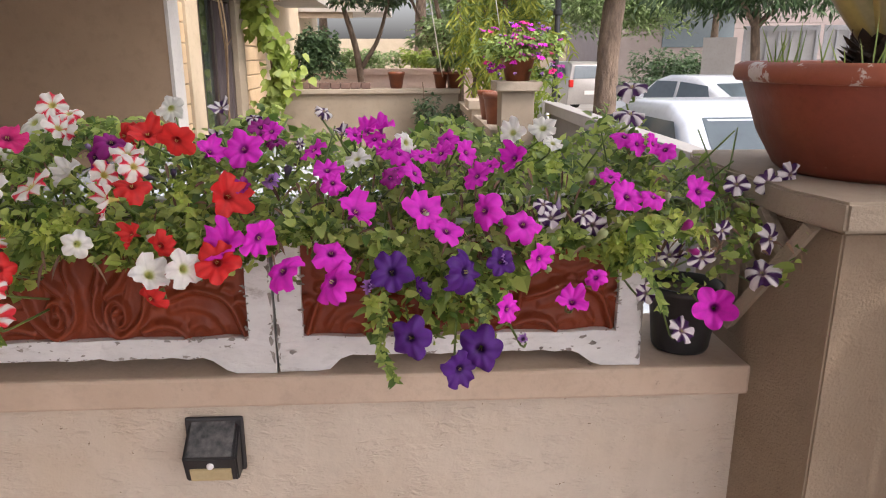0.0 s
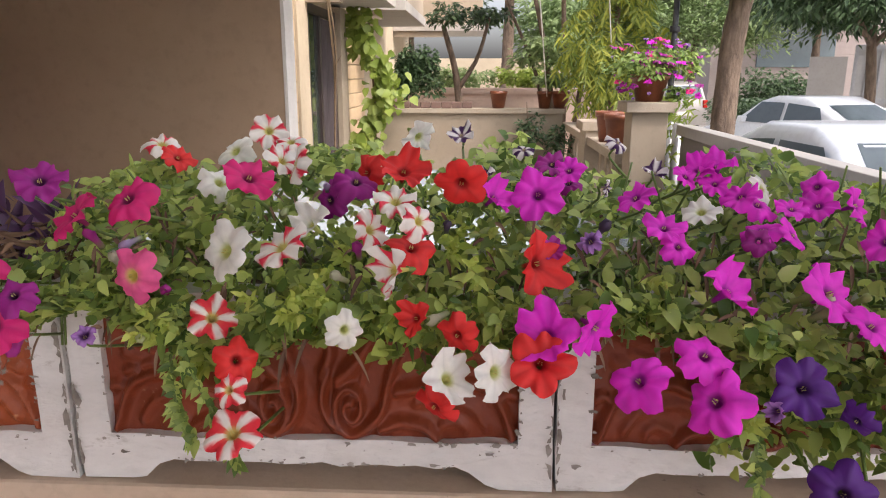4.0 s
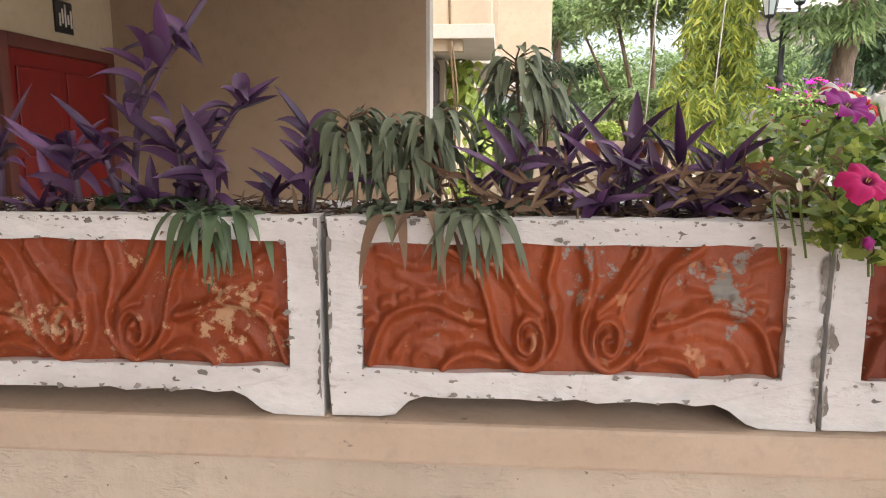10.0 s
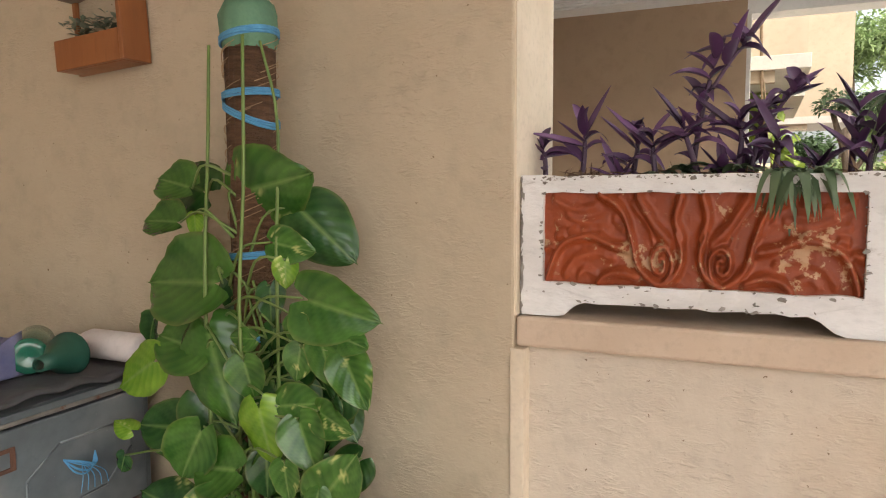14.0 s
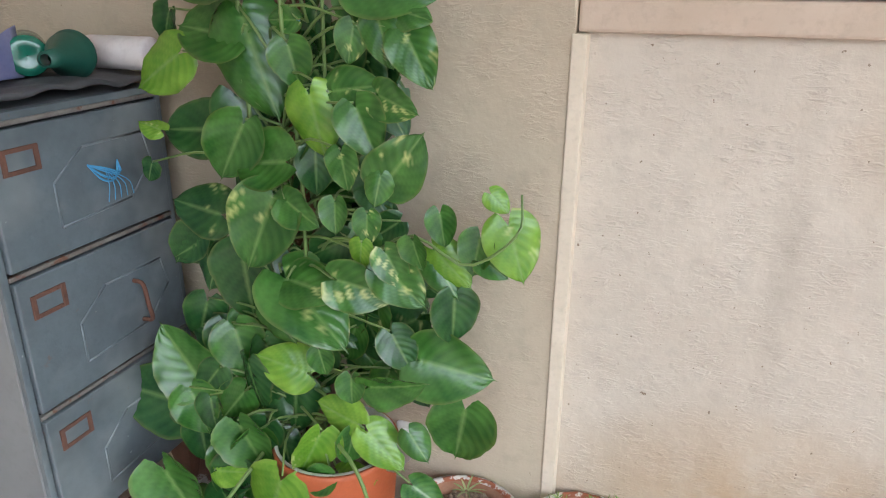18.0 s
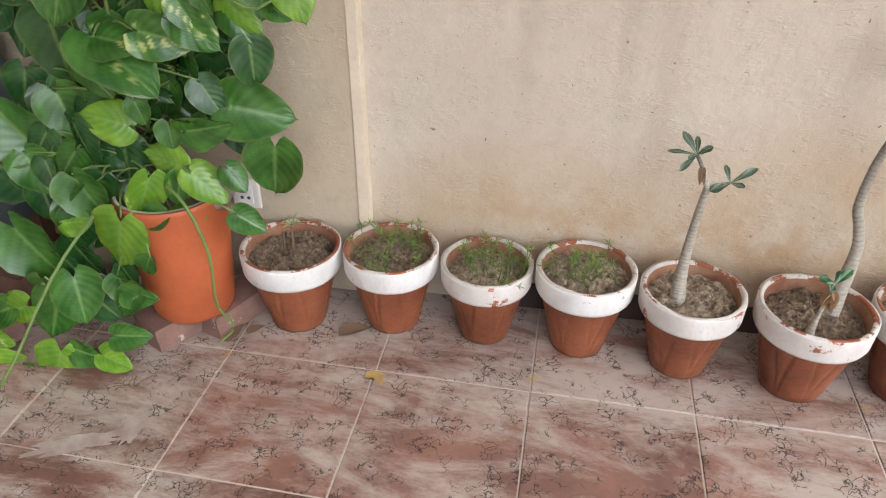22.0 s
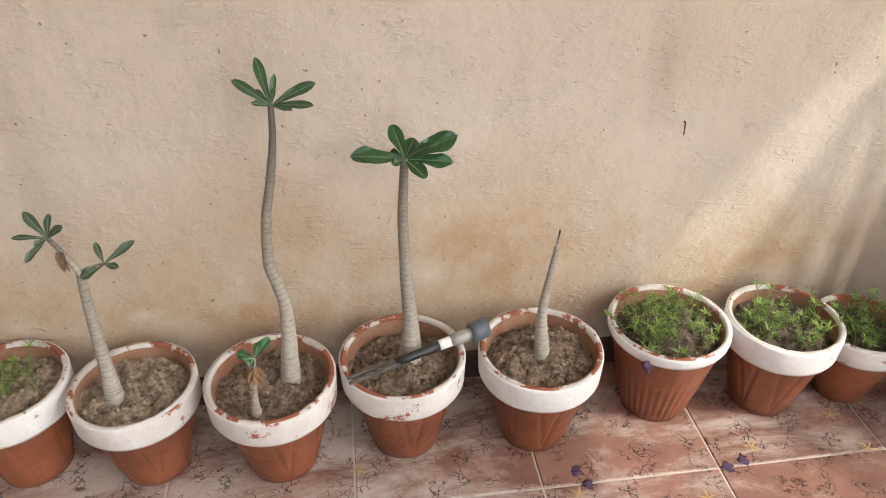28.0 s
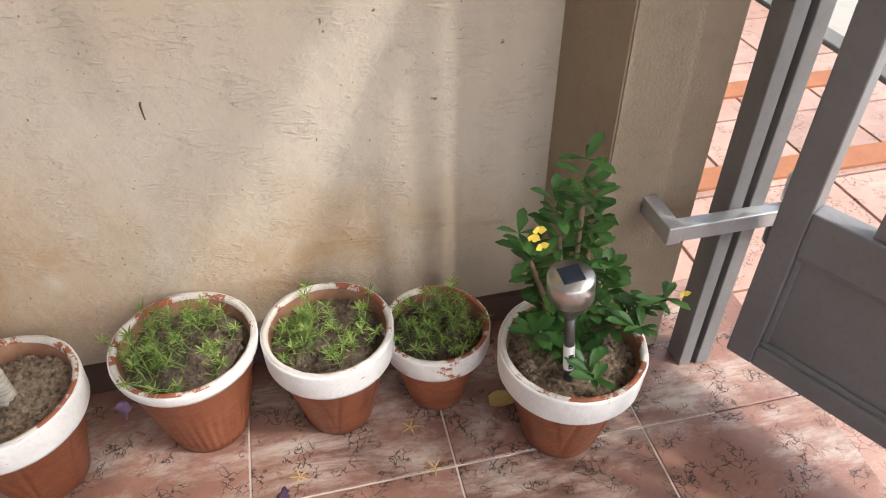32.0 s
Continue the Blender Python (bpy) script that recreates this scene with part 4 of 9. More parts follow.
# balustrade running back from the gate pier, with two pots on its coping
bal = thing("balustrade", "rendered balustrade wall with pierced panels and a coping", "balustrade", (0.66, 5.2, 0), kind="structure")
part("plinth", boxes(((0, 0, -0.1), (0.2, 3.18, 0.72))), TAUPE, bal)
part("coping", boxes(((-0.04, 0, 1.10), (0.24, 3.2, 1.17)), bevel=0.006), CAPSTONE, bal)
part("end_post", boxes(((-0.06, 1.3, -0.1), (0.24, 1.62, 1.22)), ((-0.09, 1.27, 1.22), (0.27, 1.65, 1.30)), bevel=0.006), CAPSTONE, bal)
for k in range(12):
    y = 0.06 + 0.26 * k
    if 1.25 < y < 1.6:
        continue
    part("baluster", boxes(((0.05, y, 0.72), (0.15, y + 0.10, 1.10)), bevel=0.012), CAPSTONE, bal)
for k, y in enumerate((5.65, 6.05)):
    plain_pot("balustrade_pot", (0.72, y, 1.171), 0.11, 0.24, "tall clay pot on the balustrade", group="pots on the balustrade")

pier = thing("gate_pier", "taupe rendered gate pier with a flat cap", "pillar", (0.78, 5.06, 0), kind="structure")
part("shaft", boxes(((-0.115, -0.115, -0.1), (0.115, 0.115, 1.46)), bevel=0.005), TAUPE, pier)
part("cap", boxes(((-0.16, -0.16, 1.46), (0.16, 0.16, 1.525)), bevel=0.006), CAPSTONE, pier)
plain_pot("pier_pot", (0.79, 5.06, 1.526), 0.125, 0.17, "dark clay bowl of petunias on the gate pier", TERRA)

# sliding gate: solid grey sheet in a frame, with two posts
gate2 = thing("sliding_gate", "grey sheet-metal sliding gate with a flat top rail", "gate", (1.06, 3.9, -0.1), kind="structure")
part("sheet", boxes(((-0.02, -1.5, 0.1), (0.0, 1.24, 1.40))), mat("grey_sheet", (0.235, 0.22, 0.205), (0.21, 0.195, 0.18), 3, 0.6, 0.1, 40), gate2)
part("top_rail", boxes(((-0.05, -1.52, 1.401), (0.05, 1.26, 1.47)), bevel=0.004), mat("grey_rail", (0.36, 0.34, 0.32), (0.32, 0.3, 0.28), 5, 0.5), gate2)
part("end_rail", boxes(((0.002, -1.5, 0.05), (0.05, -1.42, 1.40)), bevel=0.004), GREY, gate2)
for y in (1.34, 1.52):
    part("gate_post", tubes(([(-0.02, y, 0), (-0.02, y, 1.47)], 0.035, 0.035), n=12), SILVER, gate2, smooth=True)
part("wall_front_low", boxes(((1.12, 2.2, -0.16), (1.32, 3.2, 1.20)), ((1.09, 2.2, 1.20), (1.35, 3.24, 1.26))), CAPSTONE, label="low rendered front wall", kind="structure")

# ---- street: cars, lamp post, houses opposite ----


def car(at, turn, paint, label, van=False, front=True):
    c = thing("car", label, "car", at)
    c.rotation_euler.z = radians(turn)
    L, W, H = (3.6, 1.6, 1.62) if van else (4.2, 1.7, 1.46)
    if van:
        prof = [(0.02, 0.35), (0, 0.55), (0.02, 0.95), (0.35, 1.02), (0.9, 1.12), (1.35, 1.55), (1.6, 1.62), (3.1, 1.62), (3.42, 1.52), (3.56, 1.05), (3.6, 0.6), (3.56, 0.32)]
    else:
        prof = [(0.05, 0.30), (0.0, 0.5), (0.06, 0.72), (0.5, 0.86), (1.05, 0.94), (1.65, 1.36), (2.0, 1.46), (2.7, 1.45), (3.3, 1.22), (3.7, 1.02), (4.12, 0.98), (4.2, 0.7), (4.15, 0.32)]
    secs = [(-1.0, 0.82), (-0.93, 0.97), (-0.72, 1.0), (0, 1.0), (0.72, 1.0), (0.93, 0.97), (1.0, 0.82)]
    bm = bmesh.new()
    rows = []
    for sy, k in secs:
        row = []
        for x, z in prof:
            tuck = 1.0 - 0.20 * max(0, (z - 0.92) / 0.6)
            zz = z if abs(sy) < 0.95 else 0.35 + (z - 0.35) * 0.93
            row.append(bm.verts.new((L / 2 - (L / 2 + (x - L / 2) * (1.0 if abs(sy) < 0.9 else 0.985)), sy * W / 2 * tuck, zz)))
        rows.append(row)
    for p, q in zip(rows, rows[1:]):
        for i in range(len(prof) - 1):
            bm.faces.new((p[i], p[i + 1], q[i + 1], q[i]))
    bm.faces.new(list(reversed(rows[0])))
    bm.faces.new(rows[-1])
    bmesh.ops.recalc_face_normals(bm, faces=bm.faces)
    body = part("body", bm, paint, c, smooth=True)
    mod = body.modifiers.new("round", "BEVEL")
    mod.width, mod.segments, mod.limit_method = 0.05, 3, "ANGLE"

    def screen(x0, z0, x1, z1, out, name, w0=0.62, w1=0.52):
        a, b = Vector((L / 2 - x0 + out * 0.012, 0, z0 + 0.012)), Vector((L / 2 - x1 + out * 0.012, 0, z1 + 0.012))
        bm = bmesh.new()
        vs = [bm.verts.new((a.x, -w0, a.z)), bm.verts.new((a.x, w0, a.z)), bm.verts.new((b.x, w1, b.z)), bm.verts.new((b.x, -w1, b.z))]
        f = bm.faces.new(vs)
        bmesh.ops.solidify(bm, geom=[f], thickness=0.01)
        part(name, bm, CARGLASS, c)
    if van:
        screen(0.95, 1.14, 1.36, 1.53, 1, "windscreen")
        screen(3.55, 1.1, 3.43, 1.49, -1, "rear_window")
    else:
        screen(1.10, 0.965, 1.68, 1.36, 1, "windscreen", 0.66, 0.56)
        screen(3.62, 1.06, 3.08, 1.31, -1, "rear_window", 0.62, 0.54)
    for s in (-1, 1):
        for x0, x1 in ((1.72, 2.3), (2.38, 3.1 if not van else 2.9)):
            z0 = 0.95 if not van else 1.08
            z1 = 1.34 if not van else 1.50
            y0, y1 = s * W / 2 * (1 - 0.20 * (z0 - 0.92) / 0.6), s * W / 2 * (1 - 0.20 * (z1 - 0.92) / 0.6)
            xa = x0 - (0.42 if x0 < 2 else 0)
            bm = bmesh.new()
            f = bm.faces.new([bm.verts.new((L / 2 - xa, y0 + s * 0.008, z0)), bm.verts.new((L / 2 - x1 - (0.0 if x0 < 2 else 0.2), y0 + s * 0.008, z0)), bm.verts.new((L / 2 - x1, y1 + s * 0.008, z1 - (0 if x0 < 2 else 0.06))), bm.verts.new((L / 2 - x0, y1 + s * 0.008, z1))])
            bmesh.ops.solidify(bm, geom=[f], thickness=0.008)
            part("side_window", bm, CARGLASS, c)
        part("mirror", boxes(((L / 2 - 1.45, s * (W / 2 + 0.02) - 0.09, 0.93), (L / 2 - 1.32, s * (W / 2 + 0.02) + 0.09, 1.06)), bevel=0.03), paint, c)
        part("tail_lamp", boxes(((-L / 2 - 0.012, min(s * 0.55, s * 0.74) if not van else min(s * 0.62, s * 0.76), 0.80 if not van else 0.85), (-L / 2 + 0.1, max(s * 0.55, s * 0.74) if not van else max(s * 0.62, s * 0.76), 0.92 if not van else 1.08)), bevel=0.02), TAIL, c)
        part("head_lamp", boxes(((L / 2 - 0.16, min(s * 0.42, s * 0.76), 0.62), (L / 2 - 0.02, max(s * 0.42, s * 0.76), 0.74)), bevel=0.03), PALE, c)
        for x in (0.72, L - 0.8):
            w = new("wheel")
            w.parent = c
            w.location = (L / 2 - x, s * (W / 2 - 0.1), 0.30)
            bm = lathe(bmesh.new(), [(0.19, -0.09), (0.29, -0.09), (0.30, -0.06), (0.30, 0.06), (0.29, 0.09), (0.19, 0.09)], 28)
            bmesh.ops.rotate(bm, verts=bm.verts, matrix=Matrix.Rotation(radians(90), 3, "X"))
            part("tyre", bm, RUBBER, w, smooth=True)
            bm = lathe(bmesh.new(), [(0.001, -0.07), (0.08, -0.085), (0.19, -0.07), (0.19, 0.07), (0.08, 0.085), (0.001, 0.07)], 20)
            bmesh.ops.rotate(bm, verts=bm.verts, matrix=Matrix.Rotation(radians(90), 3, "X"))
            part("rim", bm, SILVER, w, smooth=True)
    part("number_plate", boxes(((-L / 2 - 0.02, -0.25, 0.62), (-L / 2 - 0.005, 0.25, 0.74)), bevel=0.004), PALE, c)
    part("wiper", tubes(([(L / 2 - 1.08, -0.1, 0.985), (L / 2 - 1.16, 0.52, 1.03)], 0.012, 0.008), n=6), BLACK, c)
    return c


CARPALE = mat("pale_silver_car_paint", (0.56, 0.60, 0.65), (0.54, 0.58, 0.63), 2, 0.15)
car((2.62, 5.42, -0.10), -86, CARPALE, "white hatchback parked nose towards the gate")
own = car((-1.08, 3.02, -0.02), 180, mat("pale_blue_car_paint", (0.38, 0.42, 0.45), (0.36, 0.40, 0.43), 2, 0.2), "pale blue-white car parked under the car port behind the planters")
own.scale = (1, 1, 0.88)
car((5.95, 14.4, -0.16), 112, CARWHITE, "white saloon car parked tail towards the gate")
car((5.55, 24.2, -0.16), 100, CARSILVER, "silver-beige minivan parked by the street", van=True)

post = thing("street_lamp", "dark cast street lamp with two glass lanterns", "street lamp", (1.62, 7.75, -0.1))
part("pole", tubes(([(0, 0, 0), (0, 0, 2.85)], 0.035, 0.028), ([(0, 0, 0), (0, 0, 0.5)], 0.06, 0.05), ([(0, 0, 2.2), (0, 0, 2.26)], 0.05, 0.05), n=14), BLACK, post, smooth=True)
for s, dz in ((-1, 0.0), (1, 0.12)):
    part("arm", tubes(([(0, 0, 2.65), (s * 0.10, 0, 2.60), (s * 0.15, 0, 2.72), (s * 0.14, 0, 2.82 + dz)], 0.014, 0.012), n=8), BLACK, post, smooth=True)
    lan = part("lantern", lathe(bmesh.new(), [(0.03, 0.0), (0.055, 0.02), (0.05, 0.03)], 6, (s * 0.14, 0, 2.82 + dz)), BLACK, post)
    part("lantern_glass", lathe(bmesh.new(), [(0.05, 0.03), (0.085, 0.22)], 6, (s * 0.14, 0, 2.82 + dz)), mat("lantern_glass", (0.55, 0.6, 0.6), (0.5, 0.55, 0.55), 9, 0.1), lan)
    part("lantern_roof", lathe(bmesh.new(), [(0.085, 0.22), (0.12, 0.225), (0.07, 0.30), (0.02, 0.33), (0.015, 0.37), (0.001, 0.40)], 6, (s * 0.14, 0, 2.82 + dz)), BLACK, lan)
    for k in range(6):
        a = math.pi * k / 3
        part("rib", tubes(([(s * 0.14 + 0.05 * math.cos(a), 0.05 * math.sin(a), 2.85 + dz), (s * 0.14 + 0.086 * math.cos(a), 0.086 * math.sin(a), 3.04 + dz)], 0.006, 0.006), n=4), BLACK, lan)

SIDING = mat("mauve_siding", (0.36, 0.30, 0.275), (0.32, 0.26, 0.24), 3, 0.7, 0.1, 40)
ROOF = mat("pale_roof_tile", (0.50, 0.40, 0.33), (0.42, 0.33, 0.27), 6, 0.85, 0.3, 20)
house = thing("far_house", "siding-clad house with a pale tiled roof across the street", "house", (17.5, 32.0, -0.16), kind="structure")
house.scale = (1.33, 1.33, 1.33)
part("wall", boxes(((-6, 0, 0), (8, 8, 5.2))), SIDING, house)
for k in range(26):
    part("siding_board", boxes(((-6.03, -0.03, 0.2 * k), (8.03, 0.0, 0.2 * k + 0.185))), SIDING, house)
part("fascia", boxes(((-6.6, -0.7, 5.2), (8.6, -0.55, 5.5))), PALE, house)
bm = bmesh.new()
a = [bm.verts.new(p) for p in ((-6.6, -0.7, 5.5), (8.6, -0.7, 5.5), (8.6, 4, 7.6), (-6.6, 4, 7.6))]
f = bm.faces.new(a)
bmesh.ops.solidify(bm, geom=[f], thickness=0.2)
roof = part("roof", bm, ROOF, house)
for k in range(38):
    part("tile_row", boxes(((-6.5 + 0.4 * k, -0.7, 0), (-6.38 + 0.4 * k, 4.5, 0.08)), m=Matrix.Translation((0, 0, 5.42)) @ Matrix.Rotation(math.atan2(2.1, 4.7), 4, "X")), ROOF, roof)
part("window", boxes(((-4.6, -0.08, 1.6), (-2.2, -0.035, 3.0))), CARGLASS, house)
part("awning", boxes(((-5.0, -1.4, 3.1), (-1.8, -0.035, 3.2))), PALE, house)
gatewall = thing("street_gate", "pale grey panelled metal gate across the street", "gate", (8.1, 17.2, -0.16), kind="structure")
gatewall.scale = (1.28, 1.28, 1.28)
gatewall.rotation_euler.z = radians(-24)
part("boundary_wall", boxes(((-0.7, 0.0, 0), (-0.1, 0.2, 1.75))), mat("grey_render", (0.37, 0.35, 0.33), (0.33, 0.31, 0.29), 2, 0.9, 0.2, 40), gatewall)
for k in range(3):
    x = 0.0 + 1.35 * k
    part("leaf_frame", boxes(((x, 0.04, 0.1), (x + 0.06, 0.12, 1.95)), ((x + 1.22, 0.04, 0.1), (x + 1.28, 0.12, 1.95)), ((x + 0.06, 0.04, 1.86), (x + 1.22, 0.12, 1.95)), ((x + 0.06, 0.04, 0.95), (x + 1.22, 0.12, 1.03))), SILVER, gatewall)
    part("sheet", boxes(((x + 0.06, 0.07, 0.1), (x + 1.22, 0.09, 1.86))), mat("pale_gate_sheet", (0.42, 0.41, 0.40), (0.38, 0.37, 0.36), 3, 0.6), gatewall)
    for j in range(5):
        part("bar", boxes(((x + 0.2 + 0.2 * j, 0.045, 1.03), (x + 0.23 + 0.2 * j, 0.068, 1.86))), SILVER, gatewall)
part("far_wall", boxes(((-40, 46, -0.16), (40, 46.3, 2.6))), CREAM, label="plain walls closing the street", kind="structure")

# two slack wires
for a, b in (((-0.2, 4.5, 4.2), (0.45, 8.5, 1.4)), ((0.2, 4.5, 4.3), (1.25, 8.8, 1.35))):
    w = tubes(([a, tuple((x + y) / 2 - (0.03 if i == 2 else 0) for i, (x, y) in enumerate(zip(a, b))), b], 0.006, 0.006), n=5)
    part("wire", w, PALE, label="thin pale stay wire slanting down to the garden", category="wire", group="stay wires", smooth=True)

# ---- porch things ----
# filing cabinet of blue-grey steel on bricks, its drawers looking along the wall
CX, CY0, CY1, CZ0, CZ1 = -2.785, 0.565, 0.985, 0.225, 1.035
cab = thing("filing_cabinet", "old blue-grey steel filing cabinet with rusty edges, standing on bricks", "filing cabinet", (CX, CY0, 0))
part("carcass", boxes(((-0.60, 0, CZ0), (-0.012, CY1 - CY0, CZ1)), bevel=0.004), mat("dull_grey_steel", (0.20, 0.205, 0.21), (0.17, 0.175, 0.18), 5, 0.5, 0.1, 60), cab)
part("front_edge", boxes(((-0.012, 0, CZ0), (0.0, 0.014, CZ1)), ((-0.012, CY1 - CY0 - 0.014, CZ0), (0.0, CY1 - CY0, CZ1)), ((-0.012, 0.014, CZ1 - 0.02), (0, CY1 - CY0 - 0.014, CZ1)), bevel=0.002), STEEL, cab)
DW = CY1 - CY0
RAIL = mat("rust_stained_rail", (0.20, 0.185, 0.165), (0.12, 0.10, 0.085), 18, 0.7, 0.4, 80, wear=(0.13, 0.06, 0.035), wscale=24, wat=0.56, wsoft=0.06)
# a black sheet gives the gaps round the drawers their shade
part("drawer_gap", boxes(((-0.0125, 0.016, CZ0 + 0.004), (-0.0105, DW - 0.016, CZ1 - 0.022))), BLACK, cab)
for k, (z0, z1) in enumerate(((0.232, 0.495), (0.507, 0.762), (0.774, 1.012))):
    d = part("drawer", boxes(((-0.01, 0.017, z0 + 0.003), (0.006, DW - 0.017, z1 - 0.003)), bevel=0.003), STEEL, cab)
    part("rail", boxes(((-0.008, 0.014, z1 + 0.002), (0.003, DW - 0.014, z1 + 0.010)), bevel=0.001), RAIL, cab)
    bm = bmesh.new()
    y, z, h = 0.075, z1 - 0.055, 0.022
    for a, b, c, e in ((-0.036, -0.026, -h, h), (0.026, 0.036, -h, h), (-0.026, 0.026, h - 0.008, h), (-0.026, 0.026, -h, -h + 0.008)):
        box(bm, (0.006, y + a, z + c), (0.0095, y + b, z + e), 0.0012)
    part("label_holder", bm, RUST, d, "rusty label frame")
    part("label_card", boxes(((0.006, y - 0.026, z - h + 0.008), (0.0072, y + 0.026, z + h - 0.008))), STEEL, d)
    hexa = [(0.13, z0 + 0.05), (0.13, z0 + 0.13), (0.20, z0 + 0.18), (0.35, z0 + 0.18), (0.365, z0 + 0.12), (0.30, z0 + 0.06)]
    bm = bmesh.new()
    for (ya, za), (yb, zb) in zip(hexa, hexa[1:] + hexa[:1]):
        tube(bm, [(0.0055, ya, za), (0.0055, yb, zb)], 0.0028, 0.0028, 6, 2)
    part("pressed_ridge", bm, STEEL, d, smooth=True)
    if k < 2:
        part("handle", tubes(([(0.004, 0.27, z0 + 0.16), (0.028, 0.27, z0 + 0.155), (0.03, 0.275, z0 + 0.11), (0.03, 0.28, z0 + 0.075), (0.006, 0.28, z0 + 0.07)], 0.0045, 0.0045), n=8), RUST if k else STEEL, d, "bent wire handle", smooth=True)
    else:
        bm = bmesh.new()
        for j in range(9):
            a = random.uniform(-0.02, 0.02)
            tube(bm, [(0.006, 0.205, z0 + 0.145), (0.02, 0.23 + a, z0 + 0.125 + a), (0.02, 0.26 + a, z0 + 0.115 + a * 0.6), (0.008, 0.275, z0 + 0.14)], 0.0012, 0.0012, 4)
        for j in range(5):
            tube(bm, [(0.012, 0.24, z0 + 0.13), (0.02, 0.235 + 0.012 * j, z0 + 0.10), (0.018, 0.23 + 0.016 * j, z0 + 0.07)], 0.001, 0.0008, 4)
        part("twine", bm, BLUE, d, "blue twine loop", kind="stuff")
for y in (0.03, DW - 0.03):
    bm = bmesh.new()
    v = [bm.verts.new(p) for p in ((-0.07, y - 0.03, CZ0), (0, y - 0.03, CZ0), (0, y + 0.03, CZ0), (-0.07, y + 0.03, CZ0), (-0.05, y - 0.012, 0.09), (-0.02, y - 0.012, 0.09), (-0.02, y + 0.012, 0.09), (-0.05, y + 0.012, 0.09))]
    for f in ((3, 2, 1, 0), (4, 5, 6, 7), (0, 1, 5, 4), (1, 2, 6, 5), (2, 3, 7, 6), (3, 0, 4, 7)):
        bm.faces.new([v[i] for i in f])
    part("leg", bm, RUST, cab, "rusted tapered leg")
    bm = boxes(((-0.58, y - 0.025, 0.0901), (-0.52, y + 0.025, CZ0)))
    part("leg", bm, RUST, cab)


def brick(x, y, z, turn, label, group="loose bricks on the floor", size=(0.20, 0.095, 0.07)):
    bm = boxes(((-size[0] / 2, -size[1] / 2, 0), (size[0] / 2, size[1] / 2, size[2])))
    bmesh.ops.subdivide_edges(bm, edges=bm.edges, cuts=4, use_grid_fill=True)
    for v in bm.verts:
        c = Vector((0, 0, size[2] / 2))
        v.co += (v.co - c) * 0.05 * noise.noise(v.co * 22 + Vector((x * 9, y * 9, 0)))
        v.co.z = max(v.co.z, 0)
    ob = part("brick", bm, BRICK, label=label, category="brick", group=group, smooth=False)
    ob.matrix_world = pose(x, y, z, 0, 0, turn)
    return ob


brick(-2.835, 0.65, 0.0, 62, "worn brick under the cabinet leg", size=(0.21, 0.1, 0.088))
brick(-2.84, 0.93, 0.0, 80, "worn brick under the cabinet leg", size=(0.21, 0.1, 0.088))
brick(-3.33, 0.62, 0.0, 85, "worn brick under the cabinet leg", size=(0.21, 0.1, 0.088))
brick(-3.33, 0.92, 0.0, 85, "worn brick under the cabinet leg", size=(0.21, 0.1, 0.088))
brick(-2.375, 0.84, 0.0, 58, "old brick under the orange pot", size=(0.22, 0.11, 0.068))
brick(-2.27, 0.90, 0.0, 66, "old brick under the orange pot", size=(0.2, 0.1, 0.066))

# clutter on the cabinet
cover = thing("cabinet_cover", "dark crumpled sheet lying on the cabinet top", "sheet", (CX, CY0, CZ1 + 0.001))
g = 26
sx, sy = np.meshgrid(np.linspace(-0.6, 0.012, g), np.linspace(-0.01, DW + 0.01, g))
sz = 0.012 + 0.012 * np.abs(np.sin(sx * 13 + sy * 9)) + 0.008 * np.abs(np.sin(sy * 31 - sx * 7))
pts = np.stack([sx, sy, sz], -1).reshape(-1, 3)
part_sheet = pymesh("sheet", pts, [(j * g + i, j * g + i + 1, (j + 1) * g + i + 1, (j + 1) * g + i) for j in range(g - 1) for i in range(g - 1)], mat("dark_rubber_sheet", (0.075, 0.075, 0.08), (0.05, 0.05, 0.055), 12, 0.6, 0.3, 60), cover)
sol = part_sheet.modifiers.new("thick", "SOLIDIFY")
sol.thickness = 0.008


def lying(name, label, cat, prof, material, at, turn, tilt=0.0, cap=None):
    t = thing(name, label, cat, at)
    bm = lathe(bmesh.new(), prof, 28)
    part("body", bm, material, t, smooth=True)
    if cap:
        part("cap", lathe(bmesh.new(), cap[0], 20), cap[1], t, smooth=True)
    t.rotation_euler = (radians(90 + tilt), 0, radians(turn))
    return t


CANW = mat("white_plastic", (0.66, 0.62, 0.60), (0.60, 0.52, 0.50), 6, 0.35)
GREENB = mat("green_plastic", (0.02, 0.16, 0.10), (0.015, 0.11, 0.07), 12, 0.12, spec=0.8)
lying("plastic_bottle", "white plastic bottle with a pinkish label lying down", "bottle", [(0.001, 0), (0.028, 0.0), (0.032, 0.006), (0.032, 0.15), (0.024, 0.172), (0.014, 0.18), (0.014, 0.19)], CANW, (-2.76, 0.955, CZ1 + 0.062), 270, cap=([(0.016, 0.186), (0.016, 0.21), (0.001, 0.211)], PALE))
lying("green_bottle", "green glass bottle lying with its base outward", "bottle", [(0.001, 0.006), (0.02, 0.0), (0.034, 0.0), (0.037, 0.008), (0.037, 0.16), (0.015, 0.21), (0.013, 0.25), (0.001, 0.25)], GREENB, (-2.905, 0.80, CZ1 + 0.066), 229)
